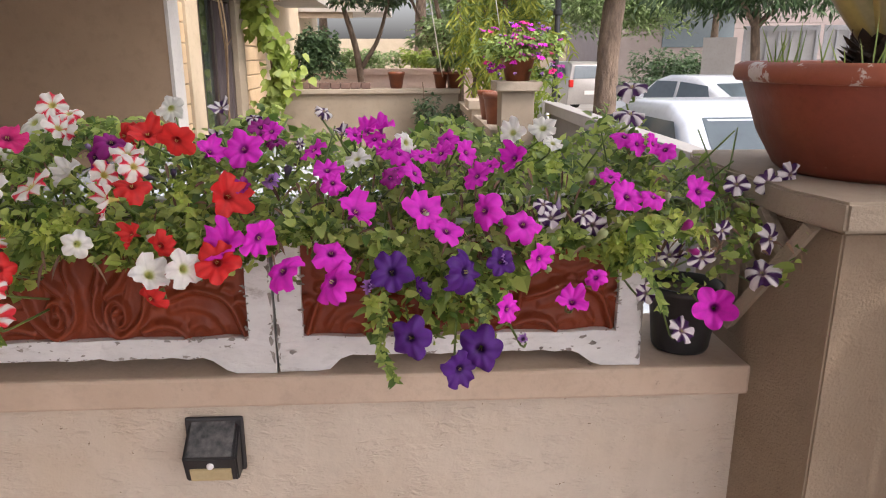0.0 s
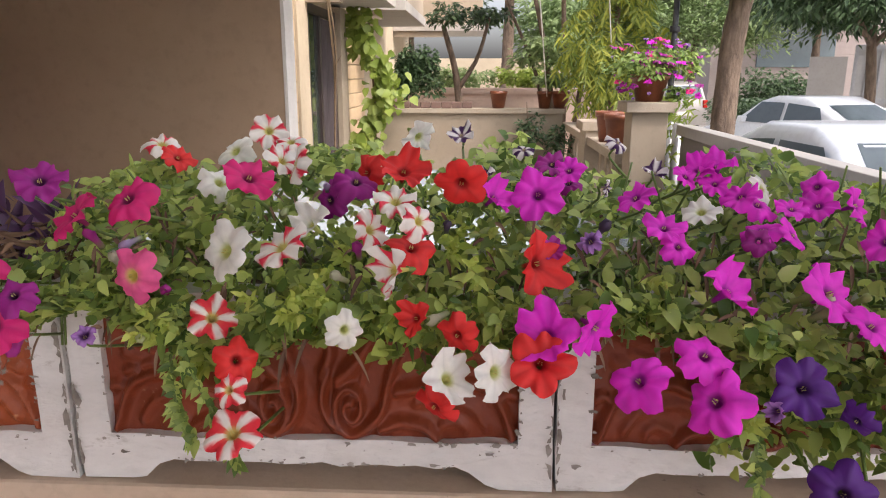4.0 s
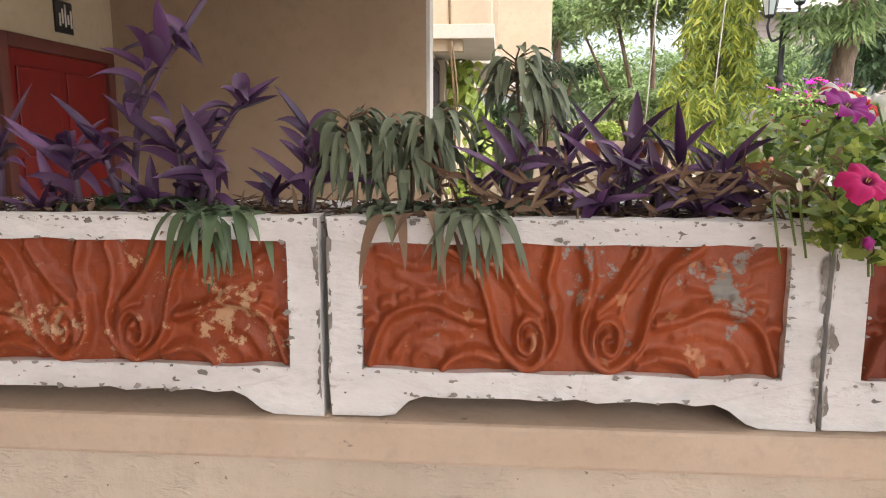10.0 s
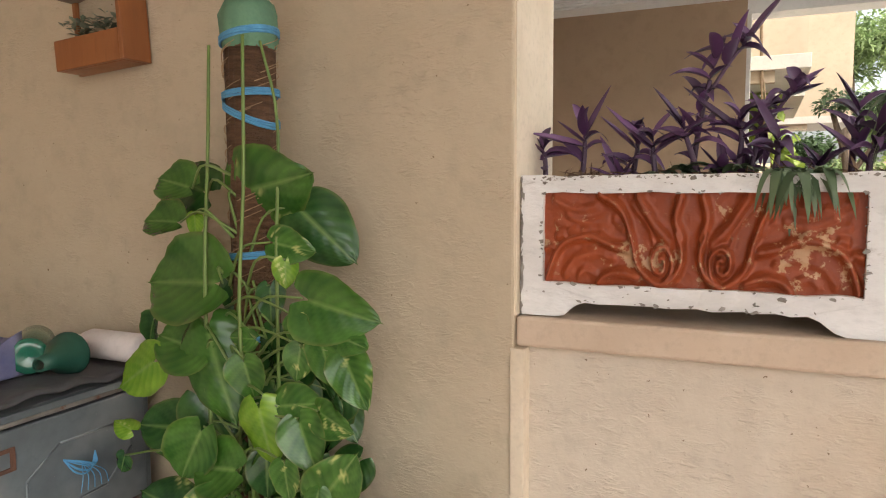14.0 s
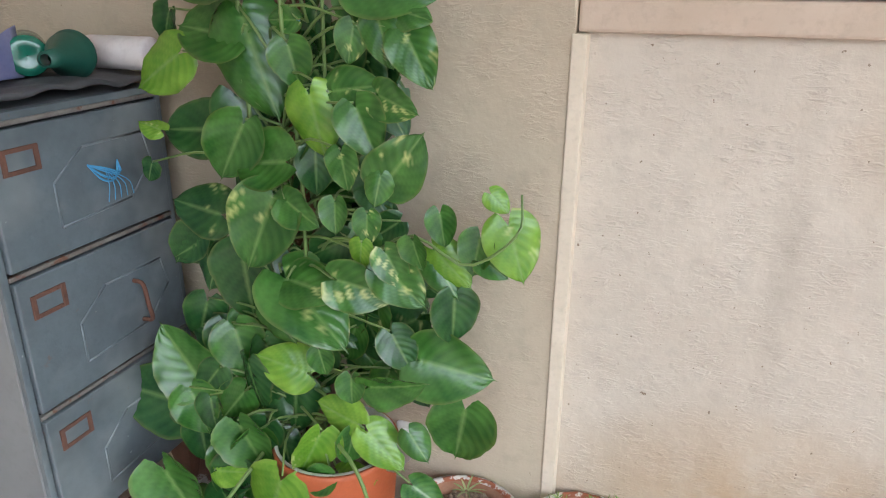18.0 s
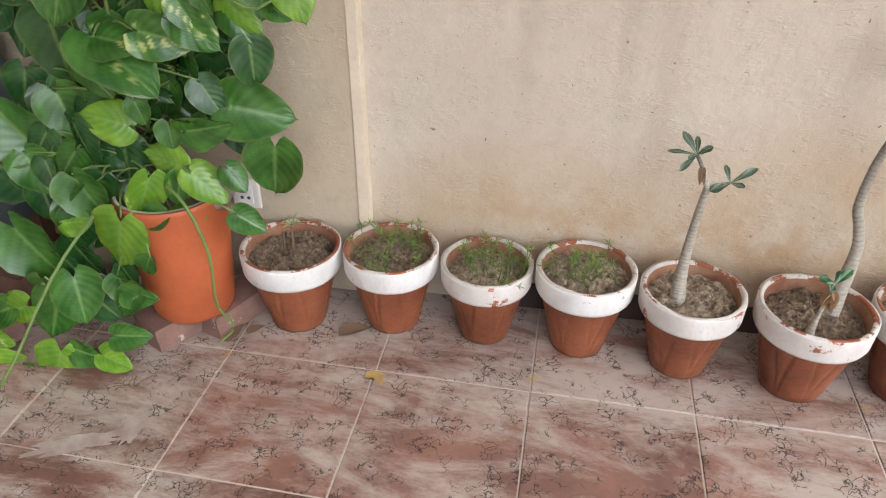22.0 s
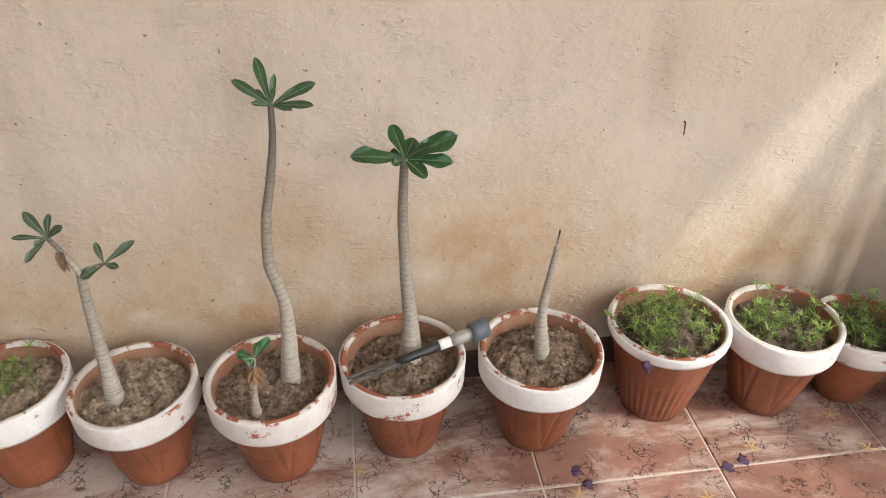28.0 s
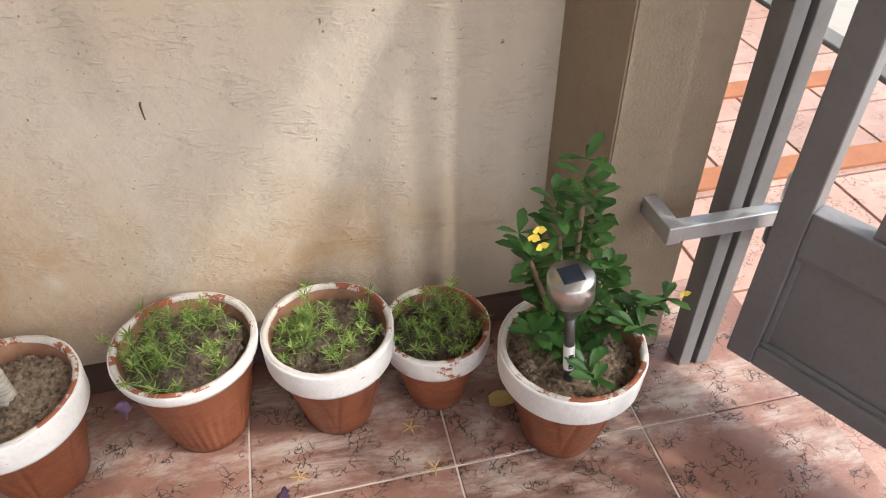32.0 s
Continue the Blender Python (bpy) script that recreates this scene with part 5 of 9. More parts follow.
lying("funnel", "dark green plastic funnel lying with its spout outward", "funnel", [(0.010, 0.0), (0.014, 0.0), (0.017, 0.035), (0.040, 0.075), (0.042, 0.095), (0.045, 0.097), (0.040, 0.098), (0.037, 0.078), (0.014, 0.036), (0.010, 0.0)], mat("dark_green_plastic", (0.02, 0.09, 0.06), (0.015, 0.07, 0.05), 9, 0.4), (-2.825, 0.765, CZ1 + 0.066), 200)
bag = thing("blue_bag", "folded navy and lilac plastic bag", "bag", (-3.02, 0.74, CZ1 + 0.028))
bm = boxes(((-0.1, -0.06, 0), (0.1, 0.06, 0.035)))
bmesh.ops.subdivide_edges(bm, edges=bm.edges, cuts=6, use_grid_fill=True)
for v in bm.verts:
    v.co.z += 0.05 * (0.5 + noise.noise(v.co * 18)) * (1 if v.co.z > 0.01 else 0)
part("folded_sheet", bm, mat("navy_plastic", (0.05, 0.07, 0.22), (0.22, 0.21, 0.30), 8, 0.4), bag, smooth=True)

# wooden wall box with a small succulent
wb = thing("wall_planter", "small wooden house-shaped wall planter with grey succulents", "wall planter", (-2.892, 1.04, 1.70))
wb.scale, wb.rotation_euler = (0.88, 0.88, 0.88), (0, radians(-4), 0)
WOOD = mat("varnished_wood", (0.30, 0.11, 0.035), (0.22, 0.075, 0.025), 10, 0.45, 0.2, 60, stretch=(1, 1, 0.15))
part("trough", boxes(((-0.115, -0.085, 0.0), (0.105, -0.072, 0.075)), ((-0.115, -0.072, 0.0), (0.105, 0.0, 0.012)), ((-0.115, -0.072, 0.012), (-0.103, 0.0, 0.075)), bevel=0.002), WOOD, wb)
part("side_board", boxes(((0.105, -0.085, 0.0), (0.118, 0.0, 0.21)), ((-0.128, -0.012, 0.0), (-0.115, 0.0, 0.21)), bevel=0.002), WOOD, wb)
part("roof_board", boxes(((-0.13, -0.085, 0.0), (0.13, 0.0, 0.012)), bevel=0.002, m=pose(0, 0, 0.203, 0, -8, 0)), mat("weathered_wood", (0.24, 0.19, 0.15), (0.17, 0.13, 0.10), 14, 0.9, 0.4, 60), wb)
lv = Leaves()
for k in range(150):
    c = Vector((random.uniform(-0.10, 0.10), random.uniform(-0.07, -0.02), random.uniform(0.07, 0.12)))
    lv.add(c, rand_dir(0.4), (0, 0, 1), 0.026, 0.016, 0.1, 0.3, 3, "spoon")
for k in range(30):
    lv.add(Vector((-0.10 - 0.002 * k, -0.05, 0.07)), rand_dir(-0.1), (0, 0, 1), 0.018, 0.008, 0.2, 0.2, 2)
lv.done("succulent", leafy("grey_green_leaf", (0.12, 0.16, 0.11), (0.24, 0.27, 0.2), 0.5, 0.1), wb, "grey-green succulent")
part("soil", boxes(((-0.103, -0.072, 0.012), (0.105, 0.0, 0.066))), DARKSOIL, wb)

# power socket low on the wall
so = thing("wall_socket", "white wall socket plate with round holes", "socket", (-2.262, HY, 0.279))
part("plate", boxes(((-0.037, -0.012, -0.04), (0.037, 0.0, 0.04)), bevel=0.004), PALE, so)
part("face", boxes(((-0.02, -0.015, -0.026), (0.02, -0.012, 0.028)), bevel=0.002), CEIL, so)
for x, z in ((0, 0.014), (-0.009, -0.008), (0.009, -0.008)):
    bm = lathe(bmesh.new(), [(0.001, 0), (0.0045, 0), (0.0045, 0.001), (0.001, 0.001)], 12)
    bmesh.ops.rotate(bm, verts=bm.verts, matrix=Matrix.Rotation(radians(90), 3, "X"))
    bmesh.ops.translate(bm, verts=bm.verts, vec=(x, -0.0152, z))
    part("hole", bm, BLACK, so)

# orange pot of the climbing plant
op = thing("orange_pot", "orange painted clay pot with a white inner rim, on bricks", "flower pot", (-2.345, 0.845, 0.069))
part("body", lathe(bmesh.new(), [(0.001, 0), (0.09, 0), (0.096, 0.01), (0.104, 0.08), (0.114, 0.2), (0.122, 0.31), (0.124, 0.322), (0.119, 0.325), (0.113, 0.30)], 56), ORANGE, op, smooth=True)
part("inner_rim", lathe(bmesh.new(), [(0.1185, 0.3255), (0.112, 0.3256), (0.108, 0.28)], 56), PALE, op, "whitish inner rim", smooth=True)
part("soil", lathe(bmesh.new(), [(0.110, 0.285), (0.06, 0.295), (0.001, 0.30)], 32), DARKSOIL, op, smooth=True)

# solar wall light under the coping
sl = thing("solar_light", "black plastic solar wall light with a yellowish LED panel", "wall light", (-0.325, WY, 1.078))
part("back_plate", boxes(((-0.048, -0.008, -0.048), (0.048, 0.0, 0.052)), bevel=0.004), BLACK, sl)
bm = bmesh.new()
v = [bm.verts.new(p) for p in ((-0.042, -0.008, -0.046), (0.042, -0.008, -0.046), (0.042, -0.008, 0.042), (-0.042, -0.008, 0.042), (-0.043, -0.040, -0.046), (0.043, -0.040, -0.046), (0.044, -0.052, 0.002), (-0.044, -0.052, 0.002))]
for f in ((0, 1, 5, 4), (4, 5, 6, 7), (7, 6, 2, 3), (0, 4, 7, 3), (1, 2, 6, 5), (0, 3, 2, 1)):
    bm.faces.new([v[i] for i in f])
bmesh.ops.bevel(bm, geom=list(bm.edges), offset=0.003, segments=2, affect="EDGES")
part("hood", bm, BLACK, sl)
part("solar_panel", boxes(((-0.036, -0.03, 0.0), (0.036, 0.03, 0.002)), m=pose(0, -0.029, 0.0245, 41, 0, 0)), mat("dusty_solar_glass", (0.045, 0.05, 0.055), (0.16, 0.16, 0.16), 60, 0.2), sl)
part("led_panel", boxes(((-0.033, -0.0015, -0.012), (0.033, 0.0015, 0.012)), m=pose(0, -0.0462, -0.030, 13.5, 0, 0)), mat("led_panel", (0.50, 0.42, 0.24), (0.45, 0.36, 0.2), 90, 0.3), sl, "yellowish LED panel")
bm = bmesh.new()
bmesh.ops.create_uvsphere(bm, u_segments=12, v_segments=8, radius=0.006, matrix=Matrix.Translation((0, -0.049, -0.013)))
part("sensor", bm, CEIL, sl, "white motion dome", smooth=True)

# bowl with a variegated agave on the pillar
bowl = thing("bowl_pot", "wide red-brown clay bowl with a chipped pale rim, on the pillar", "flower pot", (0.772, 1.12, 1.523))
BOWL = mat("red_clay", (0.26, 0.062, 0.034), (0.185, 0.042, 0.024), 9, 0.5, 0.5, 40, pits=(0.36, 0.15, 0.09), pscale=40, pat=0.73)
part("body", lathe(bmesh.new(), [(0.001, 0), (0.145, 0), (0.155, 0.008), (0.185, 0.06), (0.208, 0.12), (0.216, 0.143)], 72, flute=lambda a, z: 1 + (0.008 * math.cos(a * 26) if 0.01 < z < 0.08 else 0)), BOWL, bowl, smooth=True)
part("rim", lathe(bmesh.new(), [(0.216, 0.143), (0.226, 0.144), (0.232, 0.152), (0.230, 0.168), (0.220, 0.174), (0.206, 0.172), (0.203, 0.15), (0.198, 0.12)], 72), mat("chipped_rim", (0.34, 0.10, 0.055), (0.28, 0.08, 0.04), 9, 0.6, 0.4, 50, wear=(0.62, 0.55, 0.50), wscale=13, wat=0.55), bowl, "rim with pale chipped paint", smooth=True)
part("soil", lathe(bmesh.new(), [(0.200, 0.135), (0.1, 0.15), (0.001, 0.155)], 40), DARKSOIL, bowl, smooth=True)
AGAVE = tinted("agave_flesh", 0.4, 0.08)
ag = thing("agave_plant", "variegated yellow and green agave with thick leaves", "plant", (0.815, 1.15, 1.66))


def agave_leaf(az, tilt, L, W, seed):
    """A thick channelled leaf that splays from the stump and then rises: cream and yellow within green margins."""
    v, f, tint = [], [], []
    az, tilt = radians(az), radians(tilt)
    cols = 17
    rnd = random.Random(seed)
    yel = rnd.uniform(-0.3, 0.4)
    for i in range(22):
        t = i / 21
        w = W * (0.62 + 0.38 * math.sin(math.pi * min(1, t * 1.2))) * (1 - max(0, t - 0.6) / 0.4) ** 0.9 + 0.002
        lean = tilt * (1.45 - 0.6 * t)
        for side in (0, 1):
            for j in range(cols):
                e = -1 + 2 * j / (cols - 1)
                thick = (0.30 * W * (1 - 0.7 * t) * (1 - e * e) + 0.003) * side
                d = 0.42 * e * e * w - thick
                r = L * t * math.sin(lean) - d * math.cos(lean) + 0.035
                z = L * t * math.cos(lean) + d * math.sin(lean)
                y = w * e
                v.append((r * math.cos(az) - y * math.sin(az), r * math.sin(az) + y * math.cos(az), z))
                grain = 0.9 + 0.2 * noise.noise(Vector((e * 14, t * 2, seed)))
                c = Vector((0.56, 0.50, 0.27))
                if abs(e - yel) < 0.26:
                    c = Vector((0.66, 0.50, 0.07))
                if abs(e) > 0.72 + 0.1 * math.sin(t * 5 + seed):
                    c = Vector((0.13, 0.20, 0.06))
                if side:
                    c = c.lerp(Vector((0.50, 0.44, 0.24)), 0.55)
                if abs(e) > 0.97:
                    c = Vector((0.05, 0.035, 0.02))
                tint.append((*(c * grain), 1))
    W2 = 2 * cols
    for i in range(21):
        for j in range(cols - 1):
            p, q = i * W2 + j, (i + 1) * W2 + j
            f.append((p, p + 1, q + 1, q))
            f.append((p + cols + 1, p + cols, q + cols, q + cols + 1))
        for j in (0, cols - 1):
            p, q = i * W2 + j, (i + 1) * W2 + j
            f.append((p, q, q + cols, p + cols))
    return v, f, tint


for k, (az, tilt, L) in enumerate(((172, 30, 0.60), (205, 21, 0.66), (240, 27, 0.60), (285, 24, 0.62), (325, 30, 0.6), (20, 26, 0.6), (70, 24, 0.6), (120, 28, 0.6), (225, 9, 0.64), (330, 9, 0.62), (110, 9, 0.6))):
    v, f, tint = agave_leaf(az, tilt, L, 0.062, k)
    ob = pymesh("leaf", [(x, y, z + 0.055) for x, y, z in v], f, AGAVE, ag, "cream and yellow leaf with green margins", tint=tint)
bm = bmesh.new()
STUMP = mat("dark_fibre", (0.06, 0.045, 0.035), (0.13, 0.10, 0.08), 30, 1.0, 1.0, 80)
part("base", lathe(bmesh.new(), [(0.05, -0.03), (0.066, -0.01), (0.072, 0.03), (0.066, 0.075), (0.03, 0.13)], 26), STUMP, ag, "dark fibrous stump", smooth=True)
scales = Leaves()
for k in range(110):
    a, z = k * 2.4, -0.01 + 0.085 * (k / 110)
    scales.add((0.066 * math.cos(a), 0.066 * math.sin(a), z), (0.55 * math.cos(a), 0.55 * math.sin(a), random.uniform(0.2, 0.9)), (math.cos(a), math.sin(a), 0.3), random.uniform(0.03, 0.045), 0.035, 0.1, 0.3, 4, "oval")
scales.done("leaf_scar", STUMP, ag, "dark shaggy leaf scars")
lv = Leaves()
for k in range(26):
    a = random.uniform(2.6, 4.4)
    lv.add((0.7725 + 0.17 * math.cos(a), 1.12 + 0.17 * math.sin(a), 1.67), Vector((random.uniform(-.3, .3), random.uniform(-.3, .3), 1)), (0, -1, 0), random.uniform(0.05, 0.12), 0.004, 0.15, 0.1, 3)
gr = lv.done("grass_tufts", MOSSROSE, None, "thin grass in the bowl", "stuff")

# black nursery pot on the coping end
bp = thing("nursery_pot", "small black plastic pot on the coping end", "flower pot", (0.480, 1.14, CAPT + 0.002))
part("body", lathe(bmesh.new(), [(0.001, 0), (0.046, 0), (0.049, 0.006), (0.060, 0.105), (0.065, 0.106), (0.065, 0.118), (0.060, 0.118), (0.056, 0.09)], 36), BLACK, bp, smooth=True)
part("soil", lathe(bmesh.new(), [(0.057, 0.1), (0.001, 0.105)], 24), DARKSOIL, bp, smooth=True)

# ---- metal gate at the end of the wall ----
gt = thing("metal_gate", "grey painted metal gate leaf standing open, bars over a sheet panel", "gate", (0.853, 0.79, 0.0), kind="structure")
gt.rotation_euler.z = math.atan2(-0.89, 0.46)
GW, GH = 1.15, 1.62
part("stile", boxes(((0, -0.02, 0.12), (0.05, 0.02, GH)), bevel=0.003), GREY, gt)
part("stile", boxes(((GW - 0.05, -0.02, 0.12), (GW, 0.02, GH)), bevel=0.003), GREY, gt)
part("rail", boxes(((0.05, -0.0195, 0.12), (GW - 0.05, 0.0195, 0.165)), bevel=0.003), GREY, gt)
part("rail", boxes(((0.05, -0.0195, 0.38), (GW - 0.05, 0.0195, 0.465)), bevel=0.003), GREY, gt)
part("rail", boxes(((0.05, -0.0195, GH - 0.05), (GW - 0.05, 0.0195, GH)), bevel=0.003), GREY, gt)
part("sheet", boxes(((0.05, -0.004, 0.165), (GW - 0.05, 0.004, 0.38))), GREY, gt)
bead = boxes(((0.05, -0.012, 0.165), (GW - 0.05, -0.0045, 0.176)), ((0.05, -0.012, 0.176), (0.061, -0.0045, 0.369)), ((0.05, -0.012, 0.369), (GW - 0.05, -0.0045, 0.38)), bevel=0.002)
part("bead", bead, GREY, gt)
for k in range(8):
    x = 0.136 + 0.122 * k
    if x < GW - 0.09:
        part("bar", boxes(((x, -0.012, 0.465), (x + 0.034, 0.012, GH - 0.05)), bevel=0.002), GREY, gt)
hp = thing("gate_post", "paired grey steel channels with a welded hinge arm", "gate post", (0.835, 0.868, 0.0), kind="structure")
part("channel", boxes(((-0.032, -0.018, 0), (-0.006, 0.03, 1.8)), bevel=0.002), GREY, hp)
part("channel", boxes(((0.004, -0.022, 0), (0.032, 0.03, 1.8)), bevel=0.002), GREY, hp)
part("hinge_arm", boxes(((-0.155, -0.047, 0.372), (0.075, -0.021, 0.402)), bevel=0.002), SILVER, hp)
part("arm_plate", boxes(((-0.157, -0.049, 0.370), (-0.131, 0.0465, 0.404)), bevel=0.002), SILVER, hp)
part("hinge_pin", lathe(bmesh.new(), [(0.001, 0), (0.017, 0), (0.019, 0.003), (0.019, 0.050), (0.001, 0.052)], 24, (0.078, -0.03, 0.405)), SILVER, hp, smooth=True)
part("hinge_pin", lathe(bmesh.new(), [(0.001, 0), (0.015, 0), (0.017, 0.003), (0.017, 0.05), (0.001, 0.052)], 24, (0.068, -0.03, 0.318)), GREY, hp, smooth=True)

# ---- small things on the floor and wall ----
nail = thing("wall_nail", "rusty bent nail in the wall", "nail", (-0.103, WY, 0.588))
part("shank", tubes(([(0, 0.004, 0.012), (0, -0.004, 0.012), (0, -0.006, 0.006), (0.001, -0.006, -0.013)], 0.0021, 0.0012), n=8), RUST, nail, smooth=True)

tool = thing("hand_weeder", "hand weeder with black shaft and smoky grip lying over pots", "garden tool", (-0.775, 0.852, 0.231))
tool.rotation_euler = (0, radians(-6), radians(16))
part("fork", boxes(((0.0, -0.010, -0.002), (0.085, -0.004, 0.002)), ((0.0, 0.004, -0.002), (0.085, 0.010, 0.002)), ((0.08, -0.010, -0.003), (0.10, 0.010, 0.003)), bevel=0.001), mat("dull_steel", (0.12, 0.12, 0.12), (0.2, 0.2, 0.2), 30, 0.4, metal=0.7), tool)
part("shaft", tubes(([(0.095, 0, 0), (0.185, 0, 0)], 0.008, 0.010), n=14), BLACK, tool, smooth=True)
part("label_band", tubes(([(0.183, 0, 0), (0.208, 0, 0)], 0.0102, 0.0104), n=14), CEIL, tool, smooth=True)
part("grip", tubes(([(0.207, 0, 0), (0.25, 0, 0)], 0.0125, 0.0135), n=16), mat("smoky_plastic", (0.32, 0.29, 0.26), (0.27, 0.25, 0.22), 20, 0.2), tool, smooth=True)
part("end_cap", tubes(([(0.25, 0, 0), (0.285, 0, 0)], 0.019, 0.020), n=18), mat("slate_plastic", (0.10, 0.12, 0.14), (0.08, 0.095, 0.11), 20, 0.45), tool, smooth=True)

part("baseboard", boxes(((HX + 0.3, WY - 0.016, 0), (PX - 0.002, WY, 0.07)), bevel=0.002), mat("dark_red_skirting", (0.075, 0.042, 0.034), (0.05, 0.03, 0.026), 8, 0.6, 0.2, 50), label="dark stone skirting along the wall foot", kind="structure")


def dry_leaf(x, y, turn, L, label, material):
    lv = Leaves()
    lv.add((0, 0, 0.004), (1, 0, 0.15), (0, 0, 1), L, L * 0.55, 0.05, 0.35, 7, "oval")
    ob = pymesh("fallen_leaf", lv.v, lv.f, material, label=label, category="leaf", group="fallen leaves")
    ob.matrix_world = pose(x, y, 0.004, 0, 0, turn)


dry_leaf(-1.985, 0.86, 20, 0.085, "brown dry leaf curled on the floor", DRY)
dry_leaf(-2.25, 0.78, 70, 0.07, "brown dry leaf curled on the floor", DRY)
dry_leaf(-2.21, 0.82, 40, 0.05, "brown dry leaf curled on the floor", DRY)
YEL = mat("yellow_dead_leaf", (0.52, 0.36, 0.14), (0.42, 0.27, 0.1), 40, 0.9)
dry_leaf(-1.88, 0.725, 10, 0.05, "yellow dead leaf on the tiles", YEL)
dry_leaf(-1.86, 0.735, -50, 0.045, "yellow dead leaf on the tiles", YEL)
dry_leaf(0.40, 0.85, -10, 0.07, "pale dry leaf beside the small pot", YEL)
for k, (x, y) in enumerate(((-0.355, 0.715), (-0.115, 0.67), (0.03, 0.775), (0.265, 0.735), (0.24, 0.83), (-1.50, 0.79), (-2.225, 0.74), (-0.77, 0.83))):
    lv = Leaves()
    for j in range(5):
        a = j * 1.257 + k
        lv.add((0, 0, 0.003), (math.cos(a), math.sin(a), 0.12), (0, 0, 1), 0.021, 0.0045, 0.0, 0.3, 3)
    ob = pymesh("dry_calyx", lv.v, lv.f, YEL, label="small dry star-shaped calyx on the tiles", category="dry flower", group="dry calyxes")
    ob.matrix_world = pose(x, y, 0.003, 0, 0, k * 31)
WITHER = mat("withered_purple", (0.045, 0.022, 0.055), (0.085, 0.045, 0.09), 60, 0.8)
for k, (x, y) in enumerate(((-0.34, 0.77), (-0.04, 0.735), (0.0, 0.75), (-0.33, 0.74))):
    bm = bmesh.new()
    bmesh.ops.create_icosphere(bm, subdivisions=3, radius=0.010)
    for v in bm.verts:
        v.co *= 1 + 1.1 * noise.noise(v.co * 150 + Vector((k, 0, 0)))
        v.co.z = max(0, v.co.z * 0.10)
    ob = part("withered_flower", bm, WITHER, label="withered purple flower flattened on the floor", category="flower", group="withered flowers", smooth=True)
    ob.matrix_world = pose(x, y, 0.0005, 0, 0, k * 50)

bm = bmesh.new()
bmesh.ops.create_icosphere(bm, subdivisions=3, radius=0.013)
for v in bm.verts:
    v.co *= 1 + 0.7 * noise.noise(v.co * 80)
    v.co.y *= 0.6
tube(bm, [(0, 0, -0.008), (0.003, -0.003, -0.02), (-0.002, -0.004, -0.033)], 0.004, 0.0015, 6)
ob = part("withered_flower", bm, WITHER, label="withered purple flower stuck on a white pot rim", category="flower", group="withered flowers", smooth=True)
ob.location = (-0.212, 0.824, 0.219)
ob.scale = (0.8, 0.8, 0.8)
lv = Leaves()
for k in range(3):
    lv.add((-1.214 + 0.004 * k, 0.918, 0.515), (random.gauss(0, 0.25), -0.2, -1), (0, -1, 0), 0.035, 0.014, 0.1, 0.6, 6)
pymesh("withered_leaf", lv.v, lv.f, DRY, label="brown withered leaf hanging from a desert rose", category="leaf")
scoop = thing("plastic_scoop", "white plastic scoop stuck in the orange pot", "scoop", (-2.235, 0.83, 0.375))
bm = bmesh.new()
grid = [[bm.verts.new((0.028 * e, -0.014 * (1 - e * e), 0.085 * t - 0.004 * e * e)) for e in (-1, -0.6, -0.2, 0.2, 0.6, 1)] for t in (0, 0.25, 0.5, 0.75, 1)]
for p0, p1 in zip(grid, grid[1:]):
    for k in range(5):
        bm.faces.new((p0[k], p0[k + 1], p1[k + 1], p1[k]))
bmesh.ops.solidify(bm, geom=list(bm.faces), thickness=0.003)
blade = part("blade", bm, CANW, scoop, smooth=True)
scoop.rotation_euler = (radians(12), radians(38), 0)


def smear(x, y, rx, ry, turn, seed):
    """A thin patch of dried cement wash on the tiles."""
    bm = bmesh.new()
    N = 48
    c = bm.verts.new((0, 0, 0.0016))
    rim = []
    for i in range(N):
        a = 2 * math.pi * i / N
        k = 0.75 + 0.55 * noise.noise(Vector((2.5 * math.cos(a), 2.5 * math.sin(a), seed))) + 0.2 * noise.noise(Vector((9 * math.cos(a), 9 * math.sin(a), seed)))
        rim.append(bm.verts.new((rx * k * math.cos(a), ry * k * math.sin(a), 0.0008)))
    for i in range(N):
        bm.faces.new((c, rim[i], rim[(i + 1) % N]))
    ob = part("cement_smear", bm, SMEAR, label="pale dried cement smear on the tiles", category="stain", group="cement smears on the floor", smooth=True)
    ob.matrix_world = pose(x, y, 0.0012, 0, 0, turn)


SMEAR = mat("dried_cement", (0.44, 0.385, 0.345), (0.30, 0.22, 0.185), 14, 0.95, 0.4, 90)
for k, row in enumerate(((-2.87, 0.47, 0.075, 0.018, 62), (-2.42, 0.43, 0.13, 0.030, 25), (-2.33, 0.50, 0.03, 0.07, -8), (-2.86, 0.315, 0.05, 0.03, 20), (-2.60, 0.37, 0.05, 0.02, 30))):
    smear(*row, k * 3.7)

